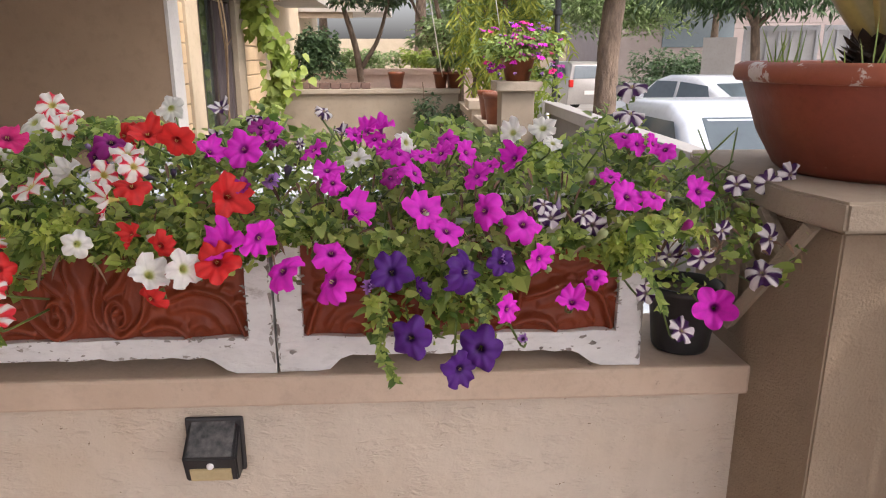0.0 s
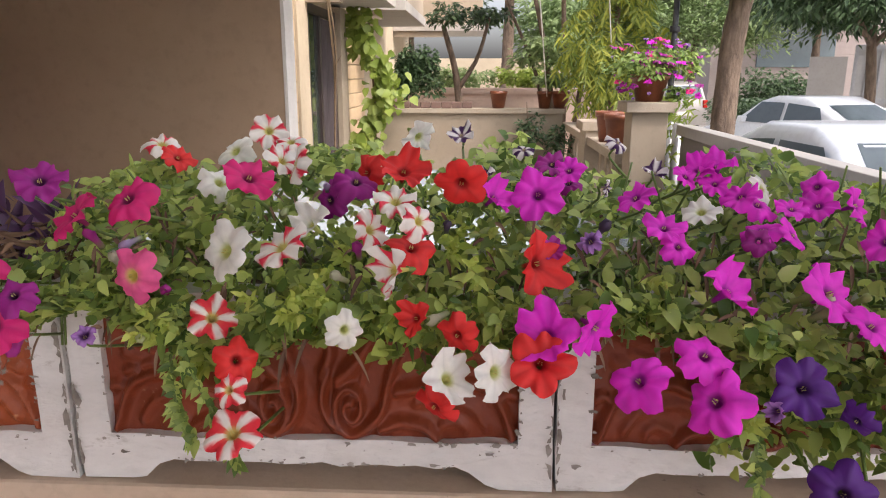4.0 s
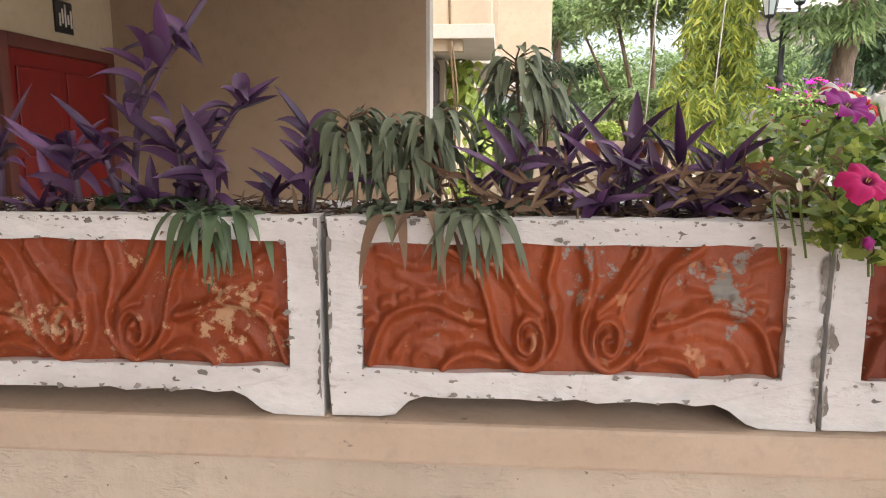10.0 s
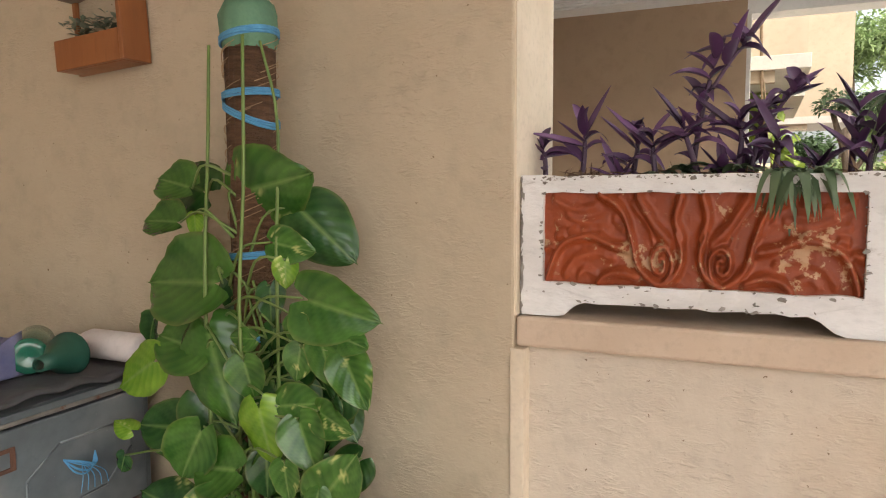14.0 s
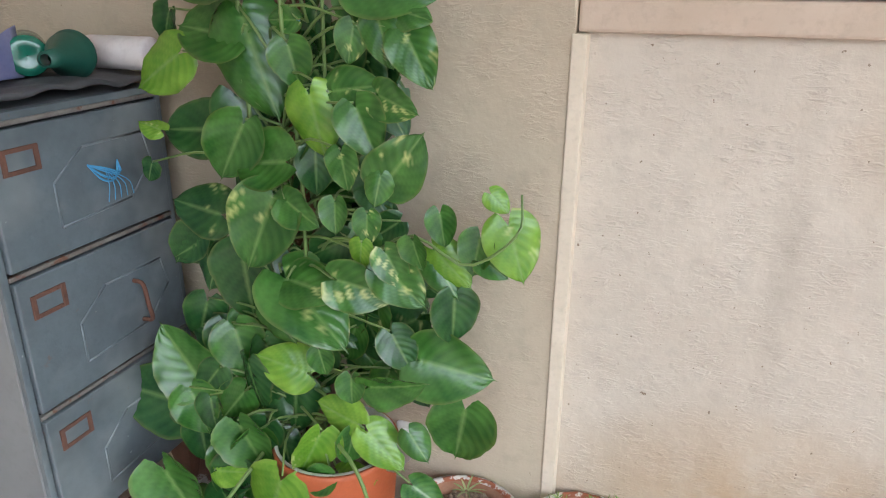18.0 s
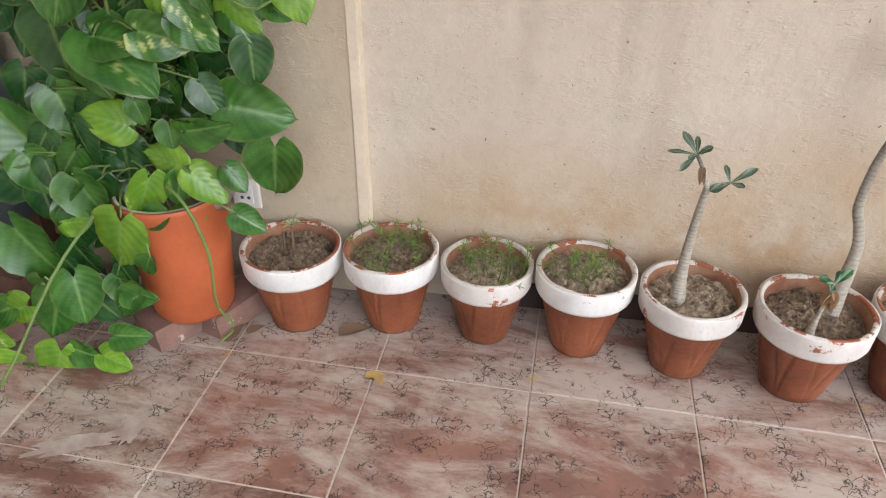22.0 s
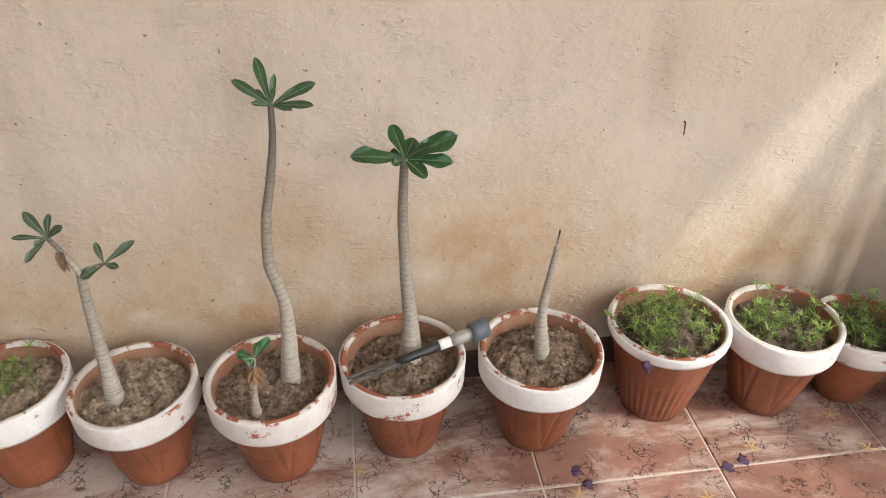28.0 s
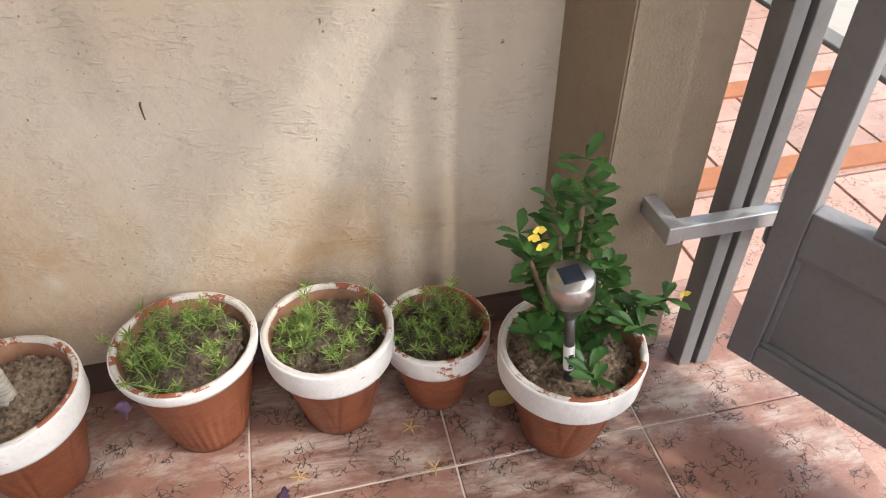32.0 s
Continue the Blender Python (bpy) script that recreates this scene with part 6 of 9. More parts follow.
# ---- plants ----
COL = dict(M=((0.84, 0.028, 0.68), (0.84, 0.028, 0.68), (0.26, 0.006, 0.24)), P=((0.095, 0.012, 0.235), (0.095, 0.012, 0.235), (0.035, 0.004, 0.09)),
           R=((0.78, 0.030, 0.028), (0.78, 0.030, 0.028), (0.35, 0.01, 0.01)), W=((0.84, 0.84, 0.80), (0.84, 0.84, 0.80), (0.50, 0.55, 0.18)),
           U=((0.80, 0.030, 0.050), (0.86, 0.80, 0.76), (0.62, 0.50, 0.15)), T=((0.76, 0.030, 0.070), (0.86, 0.84, 0.80), (0.62, 0.55, 0.15)), S=((0.050, 0.006, 0.085), (0.86, 0.82, 0.85), (0.30, 0.20, 0.25)),
           K=((0.72, 0.018, 0.20), (0.72, 0.018, 0.20), (0.22, 0.005, 0.08)), Q=((0.86, 0.115, 0.34), (0.88, 0.16, 0.39), (0.70, 0.60, 0.15)),
           V=((0.36, 0.015, 0.27), (0.36, 0.015, 0.27), (0.07, 0.003, 0.07)), L=((0.40, 0.20, 0.55), (0.34, 0.13, 0.45), (0.10, 0.03, 0.15)))


def flower_mesh(key, seed):
    """A petunia of radius 1: five waved lobes on a trumpet, a green calyx behind."""
    edge, star, throat = [np.array(c) for c in COL[key]]
    rnd = random.Random(seed)
    ph, ruff = rnd.uniform(0, 6), rnd.uniform(0.07, 0.17)
    fold, dip = (0.05, 0.22, 0.65, 0.0, 0.38, -0.45)[seed % 6], (0.10, 0.22, 0.05, 0.50, 0.34, 0.2)[seed % 6]
    if key == "L":
        ruff = 0.16
    N = 50
    rings = [(0.05, -1.05), (0.08, -0.75), (0.11, -0.45), (0.17, -0.22), (0.32, -0.06), (0.55, 0.02), (0.78, 0.05), (0.92, 0.03), (1.0, -0.02)]
    if key == "L":
        rings = [(r * (0.55 if r > 0.3 else 1), z + (0.35 * r if r > 0.2 else 0)) for r, z in rings]
    v, f, t = [], [], []
    for j, (r, z) in enumerate(rings):
        for i in range(N):
            a = 2 * math.pi * i / N
            mid = abs(((a * 5 / (2 * math.pi)) % 1.0) - 0.5) * 2        # 0 on a lobe's midline, 1 between lobes
            s = r / rings[-1][0]
            lobe = 1 - 0.20 * s ** 3 * mid ** 3 + 0.05 * s ** 3 * math.cos(math.pi * mid)
            rr = r * lobe * (1 + 0.05 * s * math.sin(3 * a + ph))
            wob = noise.noise(Vector((2.2 * math.cos(a), 2.2 * math.sin(a), seed * 5.3 + s)))
            rr *= 1 + 0.10 * s ** 2 * wob
            zz = z + s ** 3 * (ruff * math.sin(10 * a + ph) * (1 + wob) + 0.20 * wob + 0.05 * math.sin(23 * a + ph)) - 0.10 * s * mid * (1 - s)
            zz += fold * abs(rr * math.sin(a)) ** 1.5 * s - dip * s ** 2
            v.append((rr * math.cos(a), rr * math.sin(a), zz))
            if key in "TSU":
                w = 0.62 - 0.22 * s + 0.18 * math.sin(2 * a + ph) if key == "S" else (0.62 - 0.34 * s if key == "U" else 1.02 - 0.50 * s + 0.10 * math.sin(3 * a + ph))
                k = max(0.0, min(1.0, (mid - w) / 0.12 + 0.5))
                if key == "T" and s > 0.9 and mid < 0.3:
                    k = max(k, 0.0)
                c = star * (1 - k) + edge * k
            else:
                vein = 0.86 + 0.14 * min(1, mid * 3)
                c = edge * vein
            q = max(0.0, min(1.0, (0.34 - r) / 0.16))
            c = c * (1 - q) + throat * q
            if j == 0:
                c = np.array((0.20, 0.28, 0.07))
            t.append((*c, 1))
    for j in range(len(rings) - 1):
        for i in range(N):
            a, b = j * N, (j + 1) * N
            f.append((a + i, a + (i + 1) % N, b + (i + 1) % N, b + i))
    n0 = len(v)
    for j, (r, z) in enumerate(((0.02, -1.25), (0.09, -1.12), (0.10, -0.95), (0.13, -0.82))):
        for i in range(10):
            a = 2 * math.pi * i / 10
            k = r * (1.35 if j == 3 and i % 2 else 1)
            v.append((k * math.cos(a), k * math.sin(a), z))
            t.append((0.18, 0.27, 0.06, 1))
    for j in range(3):
        for i in range(10):
            a, b = n0 + j * 10, n0 + (j + 1) * 10
            f.append((a + i, a + (i + 1) % 10, b + (i + 1) % 10, b + i))
    # stamens
    n0 = len(v)
    for i in range(5):
        a = 2 * math.pi * i / 5
        for d in (-0.02, 0.02):
            for z in (-0.2, -0.02):
                v.append(((0.06 + d) * math.cos(a), (0.06 + d) * math.sin(a), z))
                t.append((0.6, 0.55, 0.2, 1))
        k = n0 + 4 * i
        f.append((k, k + 2, k + 3, k + 1))
    return v, f, t


FLOWERS = {}
NAMES = dict(M="magenta", P="deep purple", R="red", W="white", T="red and white striped", U="red with a narrow white star", S="purple and white starred", K="hot pink", Q="pale pink", V="plum", L="wilting lilac")


def flower_y(z):
    return 0.87 + max(-0.03, min(z - 1.42, 0.08)) + 1.6 * max(0.0, min(z - 1.50, 0.14))


def flower(key, x, z, r, parent, y=None):
    kk = (key, random.randrange(6))
    if y is None:
        y = flower_y(z) + random.uniform(-0.008, 0.008)
    up = 0.3 + max(0, z - 1.46) * (3.5 if key in "TURW" else 8.0)
    r *= 1.12 if key == "R" else (0.82 if key == "S" else 1.03)
    way = Vector((random.gauss(0, 0.62), -0.8, up + random.gauss(0.05, 0.55))).normalized()
    r *= random.uniform(0.92, 1.10)
    if kk not in FLOWERS:
        ob = pymesh("flower", *flower_mesh(*kk)[:2], PETAL, parent, NAMES[key] + " petunia flower", tint=flower_mesh(*kk)[2])
        FLOWERS[kk] = ob.data
    else:
        ob = new("flower", FLOWERS[kk])
        ob.parent = parent
        tagged(ob, NAMES[key] + " petunia flower")
    q = way.to_track_quat("Z", "Y") @ Euler((0, 0, random.uniform(0, 6.28))).to_quaternion()
    ob.matrix_basis = Matrix.LocRotScale((x, y, z), q, (r, r, r * random.uniform(0.75, 1.0)))
    return ob


def bank(lv, tips, x0, x1, low, top, n, blooms, back=1.38):
    """Leaves over the planter's bank: thick along its surface, thinner inside, hanging over the front to low(x)."""
    for _ in range(n):
        x = random.uniform(x0, x1)
        s = random.random()
        lo, hi = low(x), top(x)
        if s > 0.92:
            y, z = random.uniform(1.08, 1.36), random.uniform(1.43, 1.53)
        elif s > 0.86:
            y, z = random.uniform(0.95, 1.08), random.uniform(1.42, 1.50)
        elif s < 0.36:
            z = lo + 0.012 + (1.46 - lo) * random.random() ** 0.8
            y = 1.025 - 0.075 * math.sin(max(0, min(1, (z - lo) / 0.10)) * 1.5) + random.uniform(-0.02, 0.03)
        else:
            k = random.random()
            y = 0.96 + (back - 0.96) * k
            z = 1.44 + (hi - 1.45) * min(1.0, k * 2.2) ** 0.9 - abs(random.gauss(0, 0.03))
        base = Vector((x, y, z + 0.03 * noise.noise(Vector((x * 9, y * 9, 0)))))
        way = Vector((random.gauss(0, 0.7), -0.45 + random.gauss(0, 0.6), 0.25 + random.gauss(0, 0.5)))
        L = random.choice((0.012, 0.016, 0.021, 0.028)) * random.uniform(0.8, 1.15)
        if base.z < lo + 0.045:
            way.z = abs(way.z) + 0.2
        if base.z < lo + 0.012:
            base.z = lo + 0.012
        if any((x - q[0]) ** 2 + (z - q[1]) ** 2 < (q[2] + 0.35 * L) ** 2 and y < q[3] + 0.05 for q in blooms):
            continue
        lv.add(base, way, (random.gauss(0, 0.6), -0.6, 1.0), L, L * random.uniform(0.5, 0.7), random.uniform(0, 0.5), 0.25, 4, "oval")
        if random.random() < 0.22 and base.z > lo + 0.03 and not any((x - q[0]) ** 2 + (z + 0.01 - q[1]) ** 2 < (q[2] + 0.022) ** 2 for q in blooms):
            # a leafy shoot standing out of the bank, small leaves spiralling up to its tip
            out = Vector((random.gauss(0, 0.4), -0.75, random.uniform(0.1, 1.0))).normalized()
            H = random.uniform(0.02, 0.05)
            m = random.randint(9, 14)
            for j in range(m):
                a, h = j * 2.4 + x * 50, j / m
                side = Vector((math.cos(a), 0.4 * math.sin(a), 0.8 * math.sin(a)))
                lv_ = tips if h > 0.25 else lv
                lv_.add(base + out * (H * h), side * (1.0 - 0.55 * h) + out * (0.35 + 0.6 * h), out, random.uniform(0.016, 0.028) * (1 - 0.45 * h), random.uniform(0.008, 0.012) * (1 - 0.4 * h), random.uniform(0.1, 0.5), 0.3, 4, "oval")


def stems(bm, n, x0, x1):
    for _ in range(n):
        x = random.uniform(x0, x1)
        x2 = x + random.uniform(-0.10, 0.10)
        if random.random() < 0.5:
            tube(bm, [(x, 1.2, 1.43), (x2, 1.06, 1.49), (x2, 1.03, random.uniform(1.40, 1.45))], 0.0022, 0.0014, 5)
        else:
            tube(bm, [(x, 1.2, 1.43), ((x + x2) / 2, 1.16, 1.50), (x2, random.uniform(1.06, 1.3), random.uniform(1.53, 1.60))], 0.0022, 0.0014, 5)


BUDS = {}


def bud(x, z, parent):
    """A closed or half-furled petunia: a slim trumpet twisted at the tip."""
    tint = random.choice(((0.40, 0.30, 0.50), (0.45, 0.03, 0.30), (0.42, 0.48, 0.24), (0.50, 0.50, 0.36), (0.30, 0.36, 0.12), (0.07, 0.05, 0.10)))
    if tint not in BUDS:
        v, f, t = [], [], []
        prof = ((0.03, 0.0), (0.11, 0.05), (0.10, 0.25), (0.12, 0.5), (0.17, 0.72), (0.15, 0.9), (0.03, 1.0))
        for j, (r, h) in enumerate(prof):
            for i in range(10):
                a = 2 * math.pi * i / 10 + h
                k = r * (1.2 if i % 2 and j > 3 else 1.0)
                v.append((k * math.cos(a), k * math.sin(a), h))
                g = max(0, min(1, h * 1.8))
                t.append(tuple(p * (1 - g) + q * g for p, q in zip((0.22, 0.30, 0.08), tint)) + (1,))
        for j in range(len(prof) - 1):
            for i in range(10):
                f.append((j * 10 + i, j * 10 + (i + 1) % 10, j * 10 + 10 + (i + 1) % 10, j * 10 + 10 + i))
        ob = pymesh("bud", v, f, PETAL, parent, "furled petunia bud", tint=t)
        BUDS[tint] = ob.data
    else:
        ob = new("bud", BUDS[tint])
        ob.parent = parent
        tagged(ob, "furled petunia bud")
    way = Vector((random.gauss(0, 0.6), -0.8, random.gauss(0.5, 0.6))).normalized()
    L = random.uniform(0.022, 0.036)
    ob.matrix_basis = Matrix.LocRotScale((x, flower_y(z) + 0.045, z - 0.01), way.to_track_quat("Z", "Y"), (L, L, L))


PLANNED = []


def petunia(*plan):
    PLANNED.append(plan)


def grow(blooms, label, group, leaves, flowers, low, top, span, n, nst):
    p = thing("petunia_plant", label, "plant", (0, 0, 0), group)
    lv, tips, dead = Leaves(), Leaves(), Leaves()
    bank(lv, tips, span[0], span[1], low, top, n, blooms)
    for _ in range(int(n * 0.02)):
        x = random.uniform(*span)
        z = random.uniform(max(1.43, low(x)), top(x) - 0.02)
        dead.add((x, flower_y(z) + 0.07, z), (random.gauss(0, 0.6), -0.5, random.gauss(-0.3, 0.6)), (0, -1, 0.5), random.uniform(0.015, 0.032), random.uniform(0.003, 0.008), 0.5, 0.6, 4)
    lv.done("foliage", PETUNIALEAF, p, kind="stuff")
    tips.done("shoot_tip", LIMELEAF, p, "lime-green shoot tips", kind="stuff")
    dead.done("spent_bloom", DRY, p, "brown shrivelled spent blooms", kind="stuff")
    for _ in range(max(3, n // 330)):
        x = random.uniform(*span)
        z = random.uniform(max(1.43, low(x) + 0.02), top(x))
        bud(x, z, p)
    bm = bmesh.new()
    stems(bm, nst, *span)
    part("stem", bm, STEM, p, kind="stuff", smooth=True)
    stalks = bmesh.new()
    for key, rows in flowers:
        for x, z, r, *y in rows:
            ob = flower(key, x, z, r, p, y[0] if y else None)
            back = ob.matrix_basis @ Vector((0, 0, -1.2))
            tube(stalks, [back, (back + Vector((x, back.y + 0.05, z - 0.02))) / 2 + Vector((0, 0, -0.008)), (x + random.uniform(-0.02, 0.02), min(1.2, back.y + 0.09), max(1.36, z - 0.05))], 0.0016, 0.0018, 5, 5)
    part("flower_stalk", stalks, STEM, p, kind="stuff", smooth=True)
    return p


def lowD(x):
    return 1.415 + 0.025 * math.sin(x * 31) - 0.13 * math.exp(-((x - 0.07) / 0.09) ** 2) - 0.05 * math.exp(-((x - 0.30) / 0.07) ** 2)


def lowC(x):
    return 1.425 + 0.02 * math.sin(x * 27 + 1) - 0.05 * math.exp(-((x + 0.58) / 0.05) ** 2) - 0.03 * math.exp(-((x + 0.42) / 0.08) ** 2)


random.seed(11)
petunia("bushy magenta petunias spilling over the planter front", "petunias in the planters", None, [
    ("M", [(-0.244, 1.467, 0.03, 0.917), (-0.196, 1.472, 0.026, 0.922), (-0.165, 1.438, 0.028, 0.888), (-0.101, 1.456, 0.026, 0.906), (-0.101, 1.426, 0.029, 0.876), (-0.069, 1.502, 0.027, 0.953), (0.026, 1.502, 0.031, 0.953), (0.054, 1.479, 0.022, 0.929), (0.105, 1.501, 0.028, 0.951), (0.16, 1.485, 0.027, 0.935), (0.177, 1.445, 0.024, 0.895), (0.128, 1.394, 0.02, 0.844), (0.212, 1.401, 0.02, 0.851), (0.315, 1.514, 0.025, 0.972), (0.353, 1.514, 0.018, 0.973), (-0.139, 1.572, 0.022, 1.066), (-0.115, 1.548, 0.021, 1.027), (-0.105, 1.533, 0.016, 1.003), (-0.061, 1.597, 0.02, 1.106), (-0.04, 1.601, 0.021, 1.111), (-0.026, 1.574, 0.023, 1.069)]),
    ("M", [(-0.01, 1.568, 0.021, 1.058), (0.014, 1.543, 0.021, 1.019), (-0.017, 1.547, 0.019, 1.025), (0.051, 1.567, 0.021, 1.057), (0.06, 1.583, 0.018, 1.083), (0.092, 1.567, 0.023, 1.057), (0.101, 1.539, 0.02, 1.013), (0.122, 1.551, 0.016, 1.031), (0.16, 1.56, 0.021, 1.045), (-0.243, 1.574, 0.027, 1.068), (-0.206, 1.596, 0.019, 1.103), (-0.29, 1.571, 0.021, 1.064), (0.247, 1.425, 0.015, 0.875), (0.34, 1.587, 0.021, 1.088), (0.357, 1.576, 0.019, 1.072), (0.382, 1.576, 0.017, 1.072), (0.396, 1.569, 0.017, 1.061), (0.299, 1.537, 0.015, 1.009), (-0.048, 1.585, 0.017, 1.087), (-0.077, 1.591, 0.015, 1.096), (0.023, 1.564, 0.016, 1.053)]),
    ("L", [(-0.194, 1.536, 0.022, 1.008), (-0.049, 1.42, 0.017, 0.87), (0.148, 1.354, 0.011, 0.84), (0.128, 1.446, 0.014, 0.896)]), ("W", [(-0.073, 1.561, 0.021, 1.047), (0.215, 1.598, 0.022, 1.107), (0.166, 1.592, 0.019, 1.097), (0.002, 1.58, 0.02, 1.079), (0.226, 1.578, 0.015, 1.075)]), ("S", [(0.192, 1.507, 0.018, 0.962), (0.244, 1.495, 0.018, 0.945), (-0.334, 1.617, 0.024, 1.316)]),
    ("S", [(-0.134, 1.619, 0.018, 1.2)]), ("S", [(-0.101, 1.589, 0.019, 1.14)]), ("V", [(-0.204, 1.579, 0.017, 1.12)]), ("S", [(-0.252, 1.609, 0.016, 1.2)]), ("S", [(-0.162, 1.576, 0.013, 1.1)]), 
    ("V", [(-0.024, 1.538, 0.014, 1.011), (-0.232, 1.529, 0.014, 0.997), (-0.224, 1.602, 0.018, 1.114)])], lowD, lambda x: 1.575 + 0.02 * math.sin(x * 19), (-0.27, 0.40), 5400, 60)
petunia("deep purple petunias hanging low over the planter", "petunias in the planters", None, [
    ("P", [(-0.021, 1.435, 0.03, 0.885), (0.014, 1.414, 0.017, 0.864), (0.079, 1.433, 0.03, 0.883), (0.124, 1.443, 0.019, 0.893), (0.001, 1.359, 0.027, 0.84), (0.092, 1.341, 0.027, 0.84), (0.067, 1.313, 0.025, 0.84)])],
    lambda x: 1.27, lambda x: 1.5, (-0.06, 0.14), 800, 10)
petunia("star-striped purple and white petunias in the nursery pot", "petunias in the planters", None, [
    ("S", [(0.38, 1.43, 0.03, 0.965), (0.43, 1.42, 0.024, 0.965), (0.46, 1.46, 0.021, 0.974), (0.53, 1.45, 0.029, 0.965), (0.52, 1.4, 0.031, 0.965), (0.37, 1.66, 0.029, 1.164), (0.36, 1.62, 0.03, 1.127), (0.55, 1.52, 0.025, 1.032), (0.59, 1.53, 0.023, 1.041), (0.5, 1.52, 0.024, 1.032),
           (0.35, 1.37, 0.02, 0.965), (0.41, 1.31, 0.027, 0.965), (0.27, 1.47, 0.022, 0.984), (0.21, 1.48, 0.023, 0.994)]),
    ("M", [(0.455, 1.345, 0.030, 0.965), (0.44, 1.51, 0.024, 1.022)])],
    lambda x: 1.36 + 0.03 * math.sin(x * 40), lambda x: 1.52 + 0.1 * math.exp(-((x - 0.36) / 0.04) ** 2), (0.34, 0.57), 1100, 26)
petunia("red, white and striped petunias filling the planter", "petunias in the planters", None, [
    ("W", [(-0.383, 1.622, 0.022, 1.2)]), ("S", [(-0.302, 1.581, 0.018, 1.14)]), ("R", [(-0.445, 1.586, 0.024, 1.14)]), ("T", [(-0.531, 1.596, 0.026, 1.14)]), ("T", [(-0.549, 1.618, 0.02, 1.2)]), 
    ("K", [(-0.531, 1.604, 0.026, 0.976)]),
    ("T", [(-0.548, 1.598, 0.025, 1.158), (-0.581, 1.63, 0.022, 1.214), (-0.496, 1.543, 0.025, 0.943), (-0.393, 1.575, 0.021, 1.015), (-0.414, 1.55, 0.019, 0.986), (-0.385, 1.53, 0.025, 0.905), (-0.363, 1.565, 0.021, 0.959)]), ("U", [(-0.571, 1.466, 0.024, 0.953), (-0.537, 1.417, 0.016, 0.892), (-0.526, 1.39, 0.025, 0.864)]),
    ("R", [(-0.532, 1.441, 0.018, 0.906), (-0.394, 1.593, 0.024, 1.107), (-0.366, 1.479, 0.017, 0.924), (-0.372, 1.539, 0.022, 0.964), (-0.349, 1.39, 0.021, 0.917), (-0.326, 1.59, 0.026, 1.023), (-0.247, 1.519, 0.027, 0.98), (-0.25, 1.448, 0.027, 0.898), (-0.327, 1.465, 0.019, 0.915)]),
    ("W", [(-0.619, 1.575, 0.023, 1.132), (-0.553, 1.536, 0.028, 0.946), (-0.486, 1.546, 0.022, 1.026), (-0.429, 1.471, 0.019, 0.911), (-0.332, 1.436, 0.025, 0.886), (-0.289, 1.441, 0.025, 0.891)]),
    ("V", [(-0.449, 1.582, 0.026, 1.105), (-0.486, 1.555, 0.021, 1.121)])],
    lowC, lambda x: 1.59 + 0.02 * math.sin(x * 21), (-0.70, -0.24), 4600, 46)
petunia("hot pink and plum petunias at the planter end", "petunias in the planters", None, [
    ("K", [(-0.667, 1.579, 0.028, 0.994), (-0.715, 1.564, 0.026, 0.976), (-0.818, 1.51, 0.027, 0.967), (-0.76, 1.472, 0.027, 0.903)]),
    ("T", [(-0.73, 1.612, 0.026, 1.228)]),
    ("R", [(-0.705, 1.594, 0.022, 1.216)]),
    ("W", [(-0.658, 1.595, 0.03, 1.297)]),
    ("Q", [(-0.649, 1.508, 0.026, 0.949)]),
    ("V", [(-0.799, 1.586, 0.03, 1.061), (-0.729, 1.507, 0.02, 0.891)]),
    ("L", [(-0.687, 1.454, 0.019, 0.925)])],
    lambda x: 1.435 + 0.02 * math.sin(x * 33), lambda x: 1.57 + 0.02 * math.sin(x * 23), (-0.84, -0.64), 2000, 20)
ALL = [q if len(q) > 3 else (*q, flower_y(q[1])) for plan in PLANNED for key, rows in plan[3] for q in rows]
for plan in PLANNED:
    grow(ALL, *plan)

# a long shoot trailing down over the front
for pts in ([(-0.61, 0.99, 1.46), (-0.59, 0.93, 1.43), (-0.555, 0.895, 1.395), (-0.525, 0.87, 1.355)], [(-0.62, 0.96, 1.43), (-0.60, 0.92, 1.39), (-0.575, 0.90, 1.36)], [(0.10, 0.96, 1.40), (0.11, 0.92, 1.34), (0.10, 0.91, 1.29)], [(-0.03, 0.95, 1.38), (-0.04, 0.91, 1.32), (-0.02, 0.90, 1.27)],
            [(0.30, 0.98, 1.44), (0.33, 0.93, 1.42), (0.36, 0.92, 1.36)]):
    tr = thing("trailing_shoot", "long leafy petunia shoot trailing over the planter", "plant", (0, 0, 0), "trailing shoots")
    line = spline(pts, 24)
    part("stem", tubes((line[::4], 0.0022, 0.0015), n=6), STEM, tr, smooth=True)
    lv = Leaves()
    for j in range(2, 24):
        for _ in range(3):
            a = random.uniform(0, 6.28)
            lv.add(line[j], (math.cos(a), -0.5 + 0.4 * math.sin(a), 0.8 * math.sin(a) + 0.1), (0, -1, 0.5), random.uniform(0.010, 0.019), random.uniform(0.006, 0.010), 0.3, 0.3, 4, "oval")
    lv.done("leaves", PETUNIALEAF, tr)

# purple heart plants
random.seed(5)


